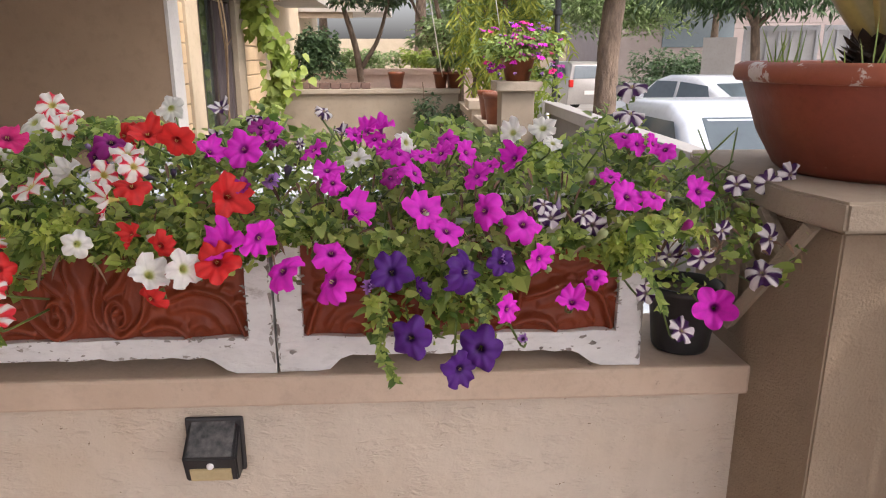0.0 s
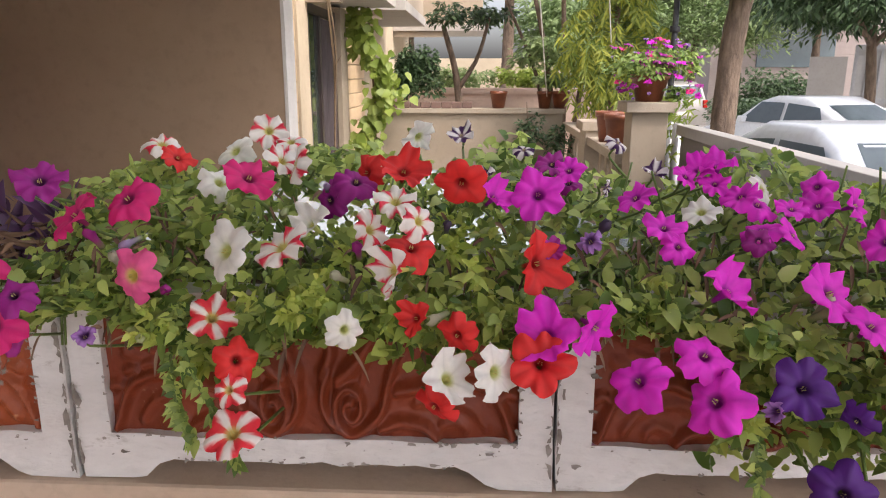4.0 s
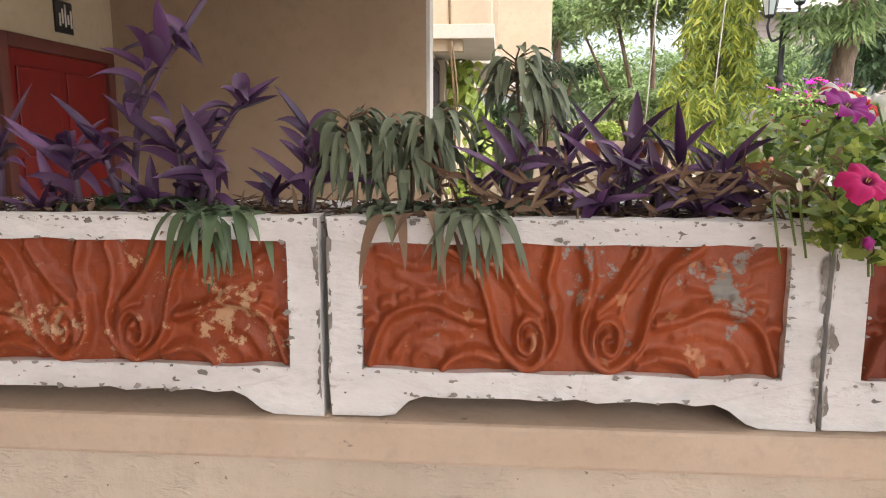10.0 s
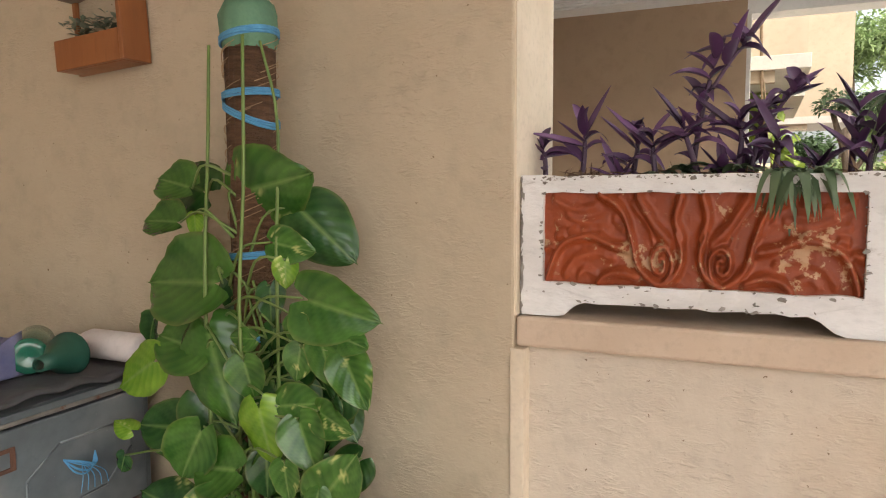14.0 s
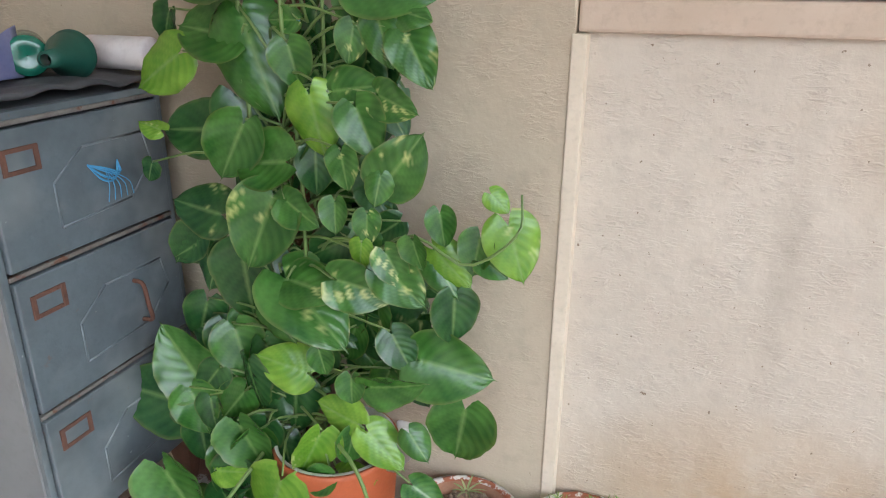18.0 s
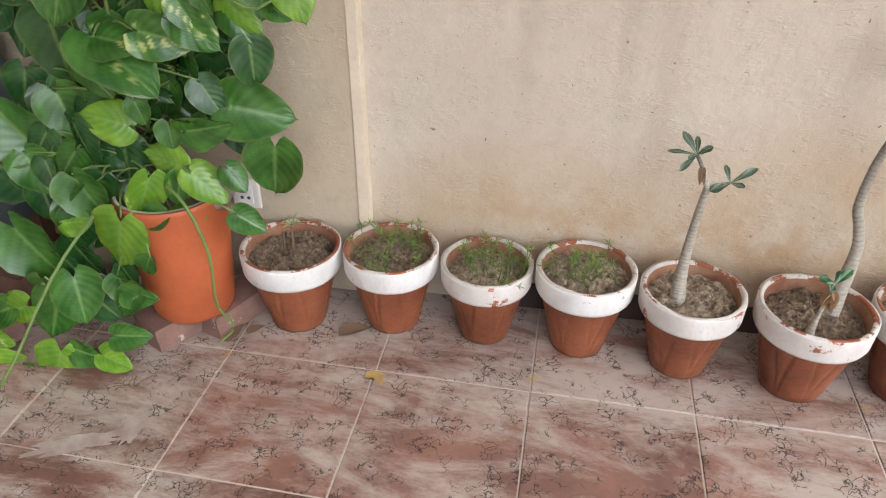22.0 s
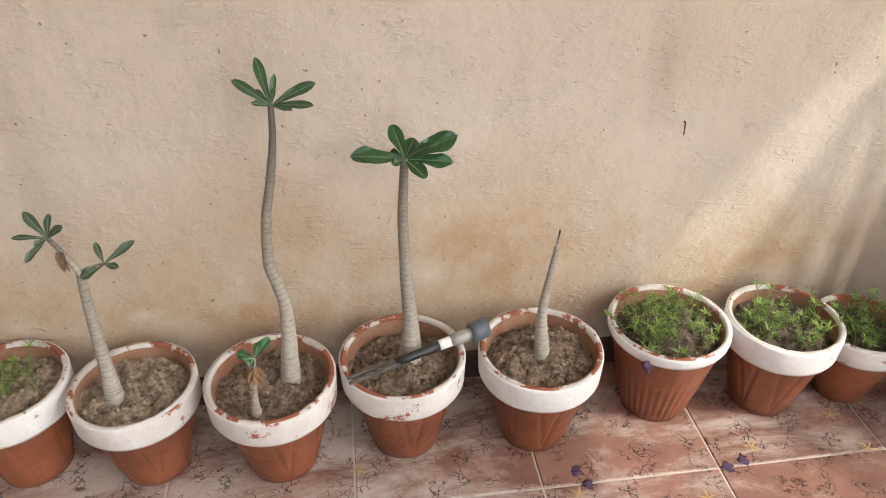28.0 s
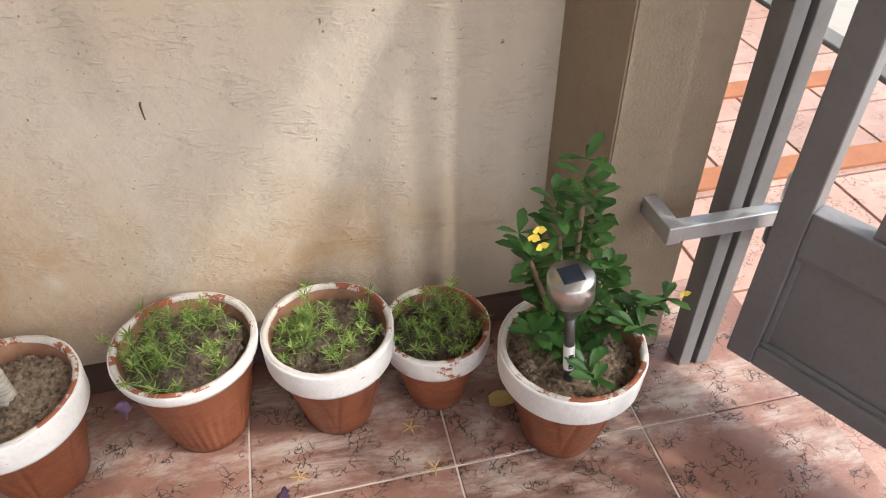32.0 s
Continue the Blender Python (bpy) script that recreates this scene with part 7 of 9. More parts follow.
def purple_heart(x, y, xt, zt, side=None):
    p = thing("purple_heart_plant", "purple heart plant with long violet leaves", "plant", (0, 0, 0), "purple heart plants")
    lv = Leaves()
    bm = bmesh.new()
    line = spline([(x, y, 1.42), ((x + xt) / 2 + random.uniform(-0.01, 0.01), y, (1.42 + zt) / 2), (xt, y, zt - 0.03)], 12)
    tube(bm, line[::3], 0.006, 0.004, 7)
    a = random.uniform(0, 6.28)
    ends = [line]
    if side:
        s = spline([line[7], (side[0] * 0.6 + line[7][0] * 0.4, y, side[1] - 0.03), (side[0], y, side[1])], 8)
        tube(bm, s[::2], 0.004, 0.003, 6)
        ends.append(s)
    for ln in ends:
        n = max(9, int((ln[-1][2] - ln[0][2]) / 0.017))
        for k in range(n):
            q = ln[min(len(ln) - 1, int((0.25 + 0.75 * ((k + 0.5) / n) ** 0.6) * len(ln)))]
            a += math.pi + random.uniform(-0.5, 0.5)
            last = k >= n - 3
            a += 0.3
            L = (random.uniform(0.05, 0.115) if zt > 1.53 else random.uniform(0.04, 0.085)) * (0.8 if last else 1)
            lv.add(q, (math.cos(a), 0.7 * math.sin(a) - 0.25, 1.2 if last else random.uniform(0.1, 1.2)), (-0.3 * math.cos(a), -0.5, 1.0), L, random.uniform(0.024, 0.036) if zt > 1.53 and x < -1.3 else random.uniform(0.018, 0.029), random.uniform(-0.2, 0.75), 0.7, 7)
    lv.done("leaves", HEARTLEAF, p)
    part("stem", bm, mat("violet_stem", (0.09, 0.045, 0.09), (0.06, 0.03, 0.06), 30, 0.5) if "violet_stem" not in bpy.data.materials else bpy.data.materials["violet_stem"], p, smooth=True)


for row in ((-1.95, 1.19, -1.955, 1.54), (-1.885, 1.20, -1.878, 1.57), (-1.80, 1.22, -1.784, 1.56), (-1.74, 1.17, -1.75, 1.55), (-1.69, 1.20, -1.652, 1.685, (-1.60, 1.68)), (-1.66, 1.15, -1.70, 1.57),
            (-1.62, 1.18, -1.61, 1.58), (-1.60, 1.21, -1.575, 1.585, (-1.525, 1.60)), (-1.56, 1.15, -1.55, 1.54), (-1.44, 1.20, -1.433, 1.585), (-1.42, 1.16, -1.40, 1.54), (-1.84, 1.24, -1.83, 1.50)):
    purple_heart(*row)
for row in ((-1.17, 1.16, -1.14, 1.56), (-1.11, 1.20, -1.109, 1.53), (-1.08, 1.23, -1.085, 1.56), (-1.03, 1.17, -1.017, 1.55), (-1.0, 1.22, -0.994, 1.57), (-0.97, 1.15, -0.979, 1.53),
            (-0.94, 1.20, -0.941, 1.55), (-0.90, 1.17, -0.903, 1.52), (-0.88, 1.22, -0.873, 1.54), (-1.06, 1.12, -1.05, 1.50), (-0.92, 1.13, -0.93, 1.49), (-1.21, 1.20, -1.20, 1.51)):
    purple_heart(*row)

for k in range(9):
    x = random.uniform(-1.93, -1.42) if k < 4 else random.uniform(-1.2, -0.83)
    purple_heart(x, random.uniform(1.11, 1.26), x + random.gauss(0, 0.015), random.uniform(1.465, 1.50))


def wilted(x, y, zt, n, label="wilted grey-green plant with hanging leaves"):
    p = thing("wilted_plant", label, "plant", (0, 0, 0), "wilted plants")
    bm, lv = bmesh.new(), Leaves()
    tube(bm, [(x, y, 1.42), (x + 0.008, y, (1.42 + zt) / 2), (x, y, zt)], 0.004, 0.002, 6)
    for k in range(n):
        a = random.uniform(0, 6.28)
        t = random.random() ** 0.45
        z = 1.47 + (zt - 1.47) * t
        c = Vector((x, y, z))
        e = c + Vector((0.028 * math.cos(a), 0.028 * math.sin(a), 0.012))
        tube(bm, [c, e], 0.0012, 0.001, 4, 2)
        for e2 in (e, e + Vector((0, 0, -0.012))):
          lv.add(e2, (random.gauss(0.9, 0.3) * math.cos(a), 0.7 * math.sin(a), random.uniform(-0.5, 0.3)), (math.cos(a), math.sin(a), 0.6), random.uniform(0.030, 0.050), random.uniform(0.013, 0.022), random.uniform(0.6, 1.3), 0.5, 7)
    part("stem", bm, DRYSTEM, p, smooth=True)
    lv.done("leaves", WILT, p)


for row in ((-1.365, 1.14, 1.575, 26), (-1.335, 1.18, 1.57, 22), (-1.295, 1.16, 1.56, 24), (-1.26, 1.17, 1.585, 26), (-1.155, 1.25, 1.655, 30), (-1.12, 1.26, 1.64, 24), (-1.17, 1.24, 1.56, 18)):
    wilted(*row)


def strap(x, n, label, material, low, y=1.09):
    p = thing("strap_leaf_plant", label, "plant", (0, 0, 0), "strap-leaved plants")
    lv = Leaves()
    for k in range(n):
        a = random.uniform(-2.6, -0.5)
        b = Vector((x + random.uniform(-0.035, 0.035), y + random.uniform(-0.02, 0.05), 1.455))
        L = random.uniform(0.055, 0.105)
        lv.add(b, (math.cos(a), 0.8 * math.sin(a), random.uniform(0.25, 0.8)), (0, 0.2, 1), L, random.uniform(0.016, 0.025), random.uniform(0.7, 1.25) * low, 0.35, 8)
    lv.done("leaves", material, p)


strap(-1.52, 46, "dark green strap-leaved plant hanging over the planter", SPIDER, 1.1)
strap(-1.215, 48, "dusty strap-leaved plant hanging over the planter", WILT, 1.0)
strap(-1.27, 9, "brown dried leaves hanging over the planter rim", DRY, 1.1)
strap(-1.19, 30, "dusty strap-leaved plant hanging over the planter", SPIDER, 0.5, 1.15)
strap(-1.30, 24, "dusty strap-leaved plant hanging over the planter", WILT, 0.6, 1.12)
strap(-1.62, 16, "dark green strap-leaved plant among purple leaves", SPIDER, 0.5, 1.16)
strap(-1.72, 14, "dark green strap-leaved plant among purple leaves", SPIDER, 0.5, 1.18)
lv = Leaves()
for k in range(1700):
    x = random.uniform(-1.93, -0.82)
    lv.add((x, random.uniform(1.09, 1.30), 1.437 + random.uniform(0, 0.02)), (random.gauss(0, 1), random.gauss(0, 1), random.uniform(-0.1, 0.35)), (0, 0, 1), random.uniform(0.02, 0.055), random.uniform(0.004, 0.013), 0.1, 0.5, 4)
lv.done("leaf_litter", DRY, None, "dry curled leaf litter on the planter soil")
lv = Leaves()
for k in range(170):
    x = random.choice((-1.21, -1.17, -1.1, -0.95, -0.9, -0.88, -0.85)) + random.gauss(0, 0.03)
    lv.add((x, random.uniform(1.08, 1.2), 1.46 + random.uniform(0, 0.05)), (random.gauss(0, 1.0), random.gauss(-0.3, 0.5), random.uniform(-0.8, 0.9)), (random.gauss(0, 1), -1, 0.4), random.uniform(0.02, 0.05), random.uniform(0.005, 0.013), random.uniform(-0.5, 0.6), 0.8, 5)
lv.done("dried_leaves", DRY, None, "brown dried leaves among the purple plants")

# ---- climbing pothos on a coir pole ----
random.seed(21)
pothos = thing("pothos_plant", "tall climbing pothos with variegated heart-shaped leaves on a coir pole", "plant", (0, 0, 0))
bm = lathe(bmesh.new(), [(0.001, 0.36), (0.040, 0.36), (0.041, 0.8), (0.043, 1.25), (0.045, 1.5), (0.047, 1.71), (0.001, 1.715)], 40, (-2.425, 0.92, 0), flute=lambda a, z: 1 + 0.04 * math.sin(a * 17 + z * 40) + 0.03 * math.sin(z * 150))
part("moss_pole", bm, COIR, pothos, "brown coir-wrapped pole", smooth=True)
bm = lathe(bmesh.new(), [(0.046, 1.685), (0.050, 1.70), (0.052, 1.745), (0.044, 1.768), (0.02, 1.776), (0.001, 1.777)], 26, (-2.425, 0.92, 0), flute=lambda a, z: 1 + 0.05 * math.sin(a * 7 + z * 90))
part("cloth_cap", bm, mat("green_cloth", (0.13, 0.26, 0.16), (0.09, 0.19, 0.12), 30, 0.8, 0.4, 60), pothos, "green plastic cloth tied on the pole top", smooth=True)
for z, r, tilt in ((1.702, 0.052, 0.01), (1.60, 0.050, 0.004), (1.565, 0.049, -0.022), (1.31, 0.047, 0.004), (1.16, 0.046, 0.0)):
    for dz in (0, 0.005, 0.009):
        ring = [(-2.425 + r * math.cos(a), 0.92 + r * math.sin(a), z + dz + tilt * math.cos(a)) for a in np.linspace(0, 2 * math.pi, 25)]
        part("twine", tubes((ring, 0.0025, 0.0025), n=5), BLUE, pothos, "blue twine round the pole")
fib = bmesh.new()
for k in range(60):
    z, a = random.uniform(1.2, 1.69), random.uniform(2.6, 6.6)
    r = 0.0445 + 0.004 * (z - 1.25) / 0.5 + 0.002
    tube(fib, [(-2.425 + r * math.cos(a + d), 0.92 + r * math.sin(a + d), z + 0.02 * d) for d in (0, 0.35, 0.7, 1.05)], 0.0009, 0.0007, 4)
part("wrapping", fib, mat("pale_fibre", (0.42, 0.28, 0.16), (0.33, 0.2, 0.11), 40, 0.9), pothos, "pale winding fibres", kind="stuff")


def heart_leaf(tone, pale, seed):
    """A heart-shaped leaf one unit from base notch to tip, folded along its rib, veined, with pale splashes."""
    rnd = random.Random(seed * 31 + tone * 7 + pale)
    v, f, t = [], [], []
    R, N = 9, 22
    cup, twist = rnd.uniform(-0.20, 0.28), rnd.uniform(-0.35, 0.35)
    # the second pair of greens has the shade of rear leaves in its colour
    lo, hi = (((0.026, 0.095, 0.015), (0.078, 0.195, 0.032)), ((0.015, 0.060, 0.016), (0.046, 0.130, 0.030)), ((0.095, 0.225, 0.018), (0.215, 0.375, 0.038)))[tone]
    half = rnd.choice((-1, 1))
    for i in range(N + 1):
        s = i / N
        w = 0.80 * (s + 0.012) ** 0.45 * (1 - s) ** 0.78 + 0.001
        for j in range(-R, R + 1):
            e = j / R
            x = s + 0.20 * (1 - abs(e)) ** 1.6 * (1 - s) ** 5 + 0.06 * (1 - abs(e)) ** 3 * s ** 6
            y = w * e
            u = s - 0.38 * abs(e)
            z = 0.17 * w * abs(e) - 0.14 * s * s + (cup - 0.09) * e * e * w * 2 + twist * y * s + 0.024 * math.sin(s * 13 + e * 3 + seed) * e * e + 0.008 * math.sin(u * 40)
            v.append((x, y, z))
            k = 0.42 + 0.7 * noise.noise(Vector((s * 3, e * 2, seed))) + 0.18 * math.sin(u * 40)
            base = Vector(lo).lerp(Vector(hi), max(0, min(1, k)))
            if j == 0:
                base = base.lerp(Vector((0.22, 0.34, 0.10)), 0.5)
            if pale:
                # cream streaks that follow the side veins, thicker on one half
                streak = noise.noise(Vector((u * 9, e * 2.0 + seed, seed * 3.3))) + 0.25 * noise.noise(Vector((u * 24, e * 5, seed)))
                where = 0.9 * noise.noise(Vector((s * 2.2 + seed * 5, e * 1.6, seed))) + 0.30 * half * e
                k = (streak + where - 0.86 + 0.15 * pale) * 3
                base = base.lerp(Vector((0.50, 0.54, 0.19)), max(0, min(0.8, k)))
            if abs(e) > 0.93 or s > 0.96:
                base = base.lerp(Vector((0.20, 0.20, 0.06)), 0.35)
            t.append((*base, 1))
    W = 2 * R + 1
    for i in range(N):
        for j in range(2 * R):
            a = i * W + j
            f.append((a, a + 1, a + W + 1, a + W))
    return v, f, t


HEARTS = {}
petioles = bmesh.new()


def pothos_leaf(x, y, z, L, ang, tone, pale, soft=0.26):
    """One leaf about a middle point: its length, the way its tip hangs, its green (1 is shaded for leaves behind) and
    how far it is splashed with cream.
    """
    key = (tone, pale, random.randrange(5 if pale else 4))
    c = Vector((x, y, z))
    a = radians(ang)
    tip = Vector((math.cos(a), random.uniform(-0.30, 0.10), -math.sin(a))).normalized()
    nrm = Vector((random.gauss(0.30, soft), -1.0, random.gauss(0.42, soft)))
    yy = nrm.cross(tip).normalized()
    zz = tip.cross(yy).normalized()
    m = Matrix((tip, yy, zz)).transposed().to_4x4()
    L *= 1.28
    m = Matrix.Translation(c - tip * (0.52 * L)) @ m @ Matrix.Diagonal((L, L * random.uniform(0.94, 1.12), L, 1))
    if key not in HEARTS:
        vv, ff, tt = heart_leaf(*key)
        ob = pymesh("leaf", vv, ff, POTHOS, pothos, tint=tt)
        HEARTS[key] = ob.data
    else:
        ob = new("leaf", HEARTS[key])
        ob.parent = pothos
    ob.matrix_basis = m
    b = c - tip * (0.40 * L)
    root = Vector((-2.42 + random.uniform(-0.05, 0.05), 0.88, max(0.40, z - random.uniform(-0.03, 0.08))))
    if (root - b).length < 0.26:
        tube(petioles, [root, (root + b) / 2 + Vector((0, -0.02, 0.03)), b], 0.0032, 0.002, 5)


VINE_A = [
    (-2.568, 0.87, 1.449, 0.094, 195, 0, 0), (-2.588, 0.92, 1.448, 0.118, 200, 1, 0), (-2.364, 0.87, 1.438, 0.163, 352, 0, 1), (-2.604, 0.87, 1.378, 0.095, 185, 0, 0),
    (-2.523, 0.87, 1.369, 0.041, 90, 2, 0), (-2.281, 0.92, 1.362, 0.134, 38, 1, 0), (-2.314, 0.87, 1.336, 0.077, 10, 0, 2), (-2.32, 0.868, 1.29, 0.047, 90, 2, 2),
    (-2.549, 0.863, 1.265, 0.185, 180, 0, 0), (-2.457, 0.911, 1.255, 0.081, 110, 1, 0), (-2.215, 0.857, 1.234, 0.126, 15, 0, 0), (-2.427, 0.901, 1.204, 0.113, 120, 1, 0),
    (-2.281, 0.848, 1.19, 0.058, 80, 0, 2),
]
VINE_B = [
    (-2.188, 0.848, 1.189, 0.068, 10, 0, 1), (-2.397, 0.845, 1.173, 0.048, 180, 0, 1), (-2.669, 0.891, 1.156, 0.066, 120, 1, 0), (-2.539, 0.841, 1.153, 0.122, 190, 0, 0),
    (-2.223, 0.84, 1.151, 0.078, 70, 0, 2), (-2.277, 0.839, 1.143, 0.058, 100, 0, 2), (-2.169, 0.836, 1.129, 0.09, 55, 0, 2), (-2.45, 0.833, 1.113, 0.164, 70, 0, 0),
    (-2.378, 0.831, 1.107, 0.071, 80, 0, 0), (-2.641, 0.828, 1.09, 0.115, 150, 2, 0), (-2.272, 0.825, 1.074, 0.082, 350, 0, 1), (-2.201, 0.821, 1.056, 0.069, 20, 0, 2),
    (-2.334, 0.814, 1.021, 0.102, 80, 2, 0),
]
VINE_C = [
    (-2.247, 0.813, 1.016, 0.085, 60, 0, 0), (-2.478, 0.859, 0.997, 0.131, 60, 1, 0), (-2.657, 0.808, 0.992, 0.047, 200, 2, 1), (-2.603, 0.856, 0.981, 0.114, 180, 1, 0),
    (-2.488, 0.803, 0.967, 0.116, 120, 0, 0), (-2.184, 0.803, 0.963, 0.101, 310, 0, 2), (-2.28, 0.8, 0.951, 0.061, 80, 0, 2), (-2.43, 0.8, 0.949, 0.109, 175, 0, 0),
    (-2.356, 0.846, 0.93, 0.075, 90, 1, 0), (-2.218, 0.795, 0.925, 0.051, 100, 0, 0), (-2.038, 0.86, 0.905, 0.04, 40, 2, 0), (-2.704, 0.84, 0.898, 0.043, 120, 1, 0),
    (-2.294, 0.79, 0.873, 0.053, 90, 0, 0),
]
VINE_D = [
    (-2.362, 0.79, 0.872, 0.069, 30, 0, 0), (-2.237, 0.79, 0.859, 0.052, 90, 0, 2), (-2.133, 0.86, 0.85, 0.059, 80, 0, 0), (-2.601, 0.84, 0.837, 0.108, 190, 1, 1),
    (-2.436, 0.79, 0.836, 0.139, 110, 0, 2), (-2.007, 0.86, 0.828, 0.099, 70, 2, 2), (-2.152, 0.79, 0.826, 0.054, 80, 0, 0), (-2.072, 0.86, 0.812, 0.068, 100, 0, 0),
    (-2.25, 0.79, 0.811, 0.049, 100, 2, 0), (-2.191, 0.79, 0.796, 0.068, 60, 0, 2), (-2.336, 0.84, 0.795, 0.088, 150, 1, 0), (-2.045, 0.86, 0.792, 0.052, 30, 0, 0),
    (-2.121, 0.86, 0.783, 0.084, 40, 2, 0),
]
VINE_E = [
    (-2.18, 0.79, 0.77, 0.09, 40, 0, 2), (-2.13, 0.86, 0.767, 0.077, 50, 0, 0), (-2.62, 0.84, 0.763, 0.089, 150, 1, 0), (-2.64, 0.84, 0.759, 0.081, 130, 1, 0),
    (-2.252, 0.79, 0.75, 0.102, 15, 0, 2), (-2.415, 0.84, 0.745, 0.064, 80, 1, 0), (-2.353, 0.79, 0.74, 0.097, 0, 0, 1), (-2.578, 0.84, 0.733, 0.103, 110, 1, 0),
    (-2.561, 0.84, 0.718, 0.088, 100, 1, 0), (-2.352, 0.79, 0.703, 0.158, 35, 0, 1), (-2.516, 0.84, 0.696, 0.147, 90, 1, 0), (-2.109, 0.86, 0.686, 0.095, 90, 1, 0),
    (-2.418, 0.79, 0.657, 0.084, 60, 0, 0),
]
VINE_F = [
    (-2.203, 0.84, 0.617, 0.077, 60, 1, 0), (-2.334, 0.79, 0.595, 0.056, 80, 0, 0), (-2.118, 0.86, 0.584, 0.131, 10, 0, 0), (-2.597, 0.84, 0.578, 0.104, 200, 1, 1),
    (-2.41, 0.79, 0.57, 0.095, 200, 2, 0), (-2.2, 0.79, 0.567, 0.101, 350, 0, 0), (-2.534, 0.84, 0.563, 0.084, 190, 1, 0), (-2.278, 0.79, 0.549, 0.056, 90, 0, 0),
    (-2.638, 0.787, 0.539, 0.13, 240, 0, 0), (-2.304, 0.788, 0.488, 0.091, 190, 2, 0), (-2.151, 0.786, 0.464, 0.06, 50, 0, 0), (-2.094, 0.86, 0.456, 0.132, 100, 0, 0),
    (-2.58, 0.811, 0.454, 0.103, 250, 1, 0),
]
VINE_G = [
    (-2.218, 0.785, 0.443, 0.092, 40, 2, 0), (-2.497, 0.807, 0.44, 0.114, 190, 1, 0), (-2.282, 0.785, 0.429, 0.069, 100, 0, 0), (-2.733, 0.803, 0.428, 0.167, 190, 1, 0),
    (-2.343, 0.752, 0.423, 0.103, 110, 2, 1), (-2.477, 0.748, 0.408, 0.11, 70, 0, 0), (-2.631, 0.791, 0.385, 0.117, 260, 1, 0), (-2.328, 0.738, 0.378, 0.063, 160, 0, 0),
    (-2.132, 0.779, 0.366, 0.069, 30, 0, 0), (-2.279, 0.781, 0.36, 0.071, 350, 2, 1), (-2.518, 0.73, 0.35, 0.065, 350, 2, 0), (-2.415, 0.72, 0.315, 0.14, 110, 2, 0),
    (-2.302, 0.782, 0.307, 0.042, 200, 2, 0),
]
VINE_H = [
    (-2.623, 0.708, 0.276, 0.152, 60, 0, 0), (-2.35, 0.707, 0.274, 0.057, 120, 0, 0), (-2.532, 0.746, 0.236, 0.113, 70, 1, 0), (-2.43, 0.739, 0.212, 0.058, 60, 1, 0),
    (-2.376, 0.687, 0.205, 0.072, 10, 0, 0), (-2.402, 0.681, 0.188, 0.083, 150, 0, 0), (-2.522, 0.68, 0.181, 0.115, 80, 0, 0), (-2.603, 0.679, 0.18, 0.093, 100, 0, 2),
    (-2.57, 0.719, 0.145, 0.088, 80, 1, 0), (-2.506, 0.717, 0.139, 0.114, 60, 1, 0), (-2.589, 0.664, 0.131, 0.128, 110, 0, 0), (-2.693, 0.664, 0.128, 0.1, 150, 2, 0),
    (-2.737, 0.661, 0.121, 0.088, 160, 0, 0),
]
VINE_I = [
    (-2.404, 0.657, 0.105, 0.076, 0, 0, 0), (-2.751, 0.642, 0.056, 0.075, 10, 2, 1), (-2.515, 0.639, 0.047, 0.076, 10, 0, 0), (-2.451, 0.637, 0.041, 0.072, 20, 2, 0),
    (-2.845, 0.629, 0.011, 0.035, 200, 2, 0), (-2.597, 0.627, 0.004, 0.12, 110, 2, 0), (-2.734, 0.617, -0.028, 0.113, 80, 2, 0), (-2.671, 0.614, -0.038, 0.072, 60, 0, 0),
    (-2.744, 0.586, -0.134, 0.098, 150, 2, 1),
]
for rows in (VINE_A, VINE_B, VINE_C, VINE_D, VINE_E, VINE_F, VINE_G, VINE_H, VINE_I):
    for row in rows:
        pothos_leaf(*row)
# the inner leaves, close about the pole, mostly in the green darkened as shade
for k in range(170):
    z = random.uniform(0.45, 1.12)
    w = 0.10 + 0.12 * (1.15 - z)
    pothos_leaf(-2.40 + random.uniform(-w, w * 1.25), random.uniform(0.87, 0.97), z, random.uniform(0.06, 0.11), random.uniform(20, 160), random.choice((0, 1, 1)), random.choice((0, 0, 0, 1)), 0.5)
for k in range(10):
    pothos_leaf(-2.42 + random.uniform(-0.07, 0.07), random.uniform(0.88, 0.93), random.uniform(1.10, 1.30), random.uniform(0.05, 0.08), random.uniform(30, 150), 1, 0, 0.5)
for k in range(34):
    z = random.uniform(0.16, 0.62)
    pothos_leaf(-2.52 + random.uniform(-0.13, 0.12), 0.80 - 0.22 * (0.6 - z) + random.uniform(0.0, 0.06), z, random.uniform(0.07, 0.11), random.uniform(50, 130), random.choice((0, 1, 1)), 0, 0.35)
pothos_leaf(-2.455, 0.90, 1.845, 0.05, 190, 1, 0)
pothos_leaf(-2.35, 0.90, 1.80, 0.06, 50, 1, 0)
part("petiole", petioles, STEM, pothos, kind="stuff", smooth=True)
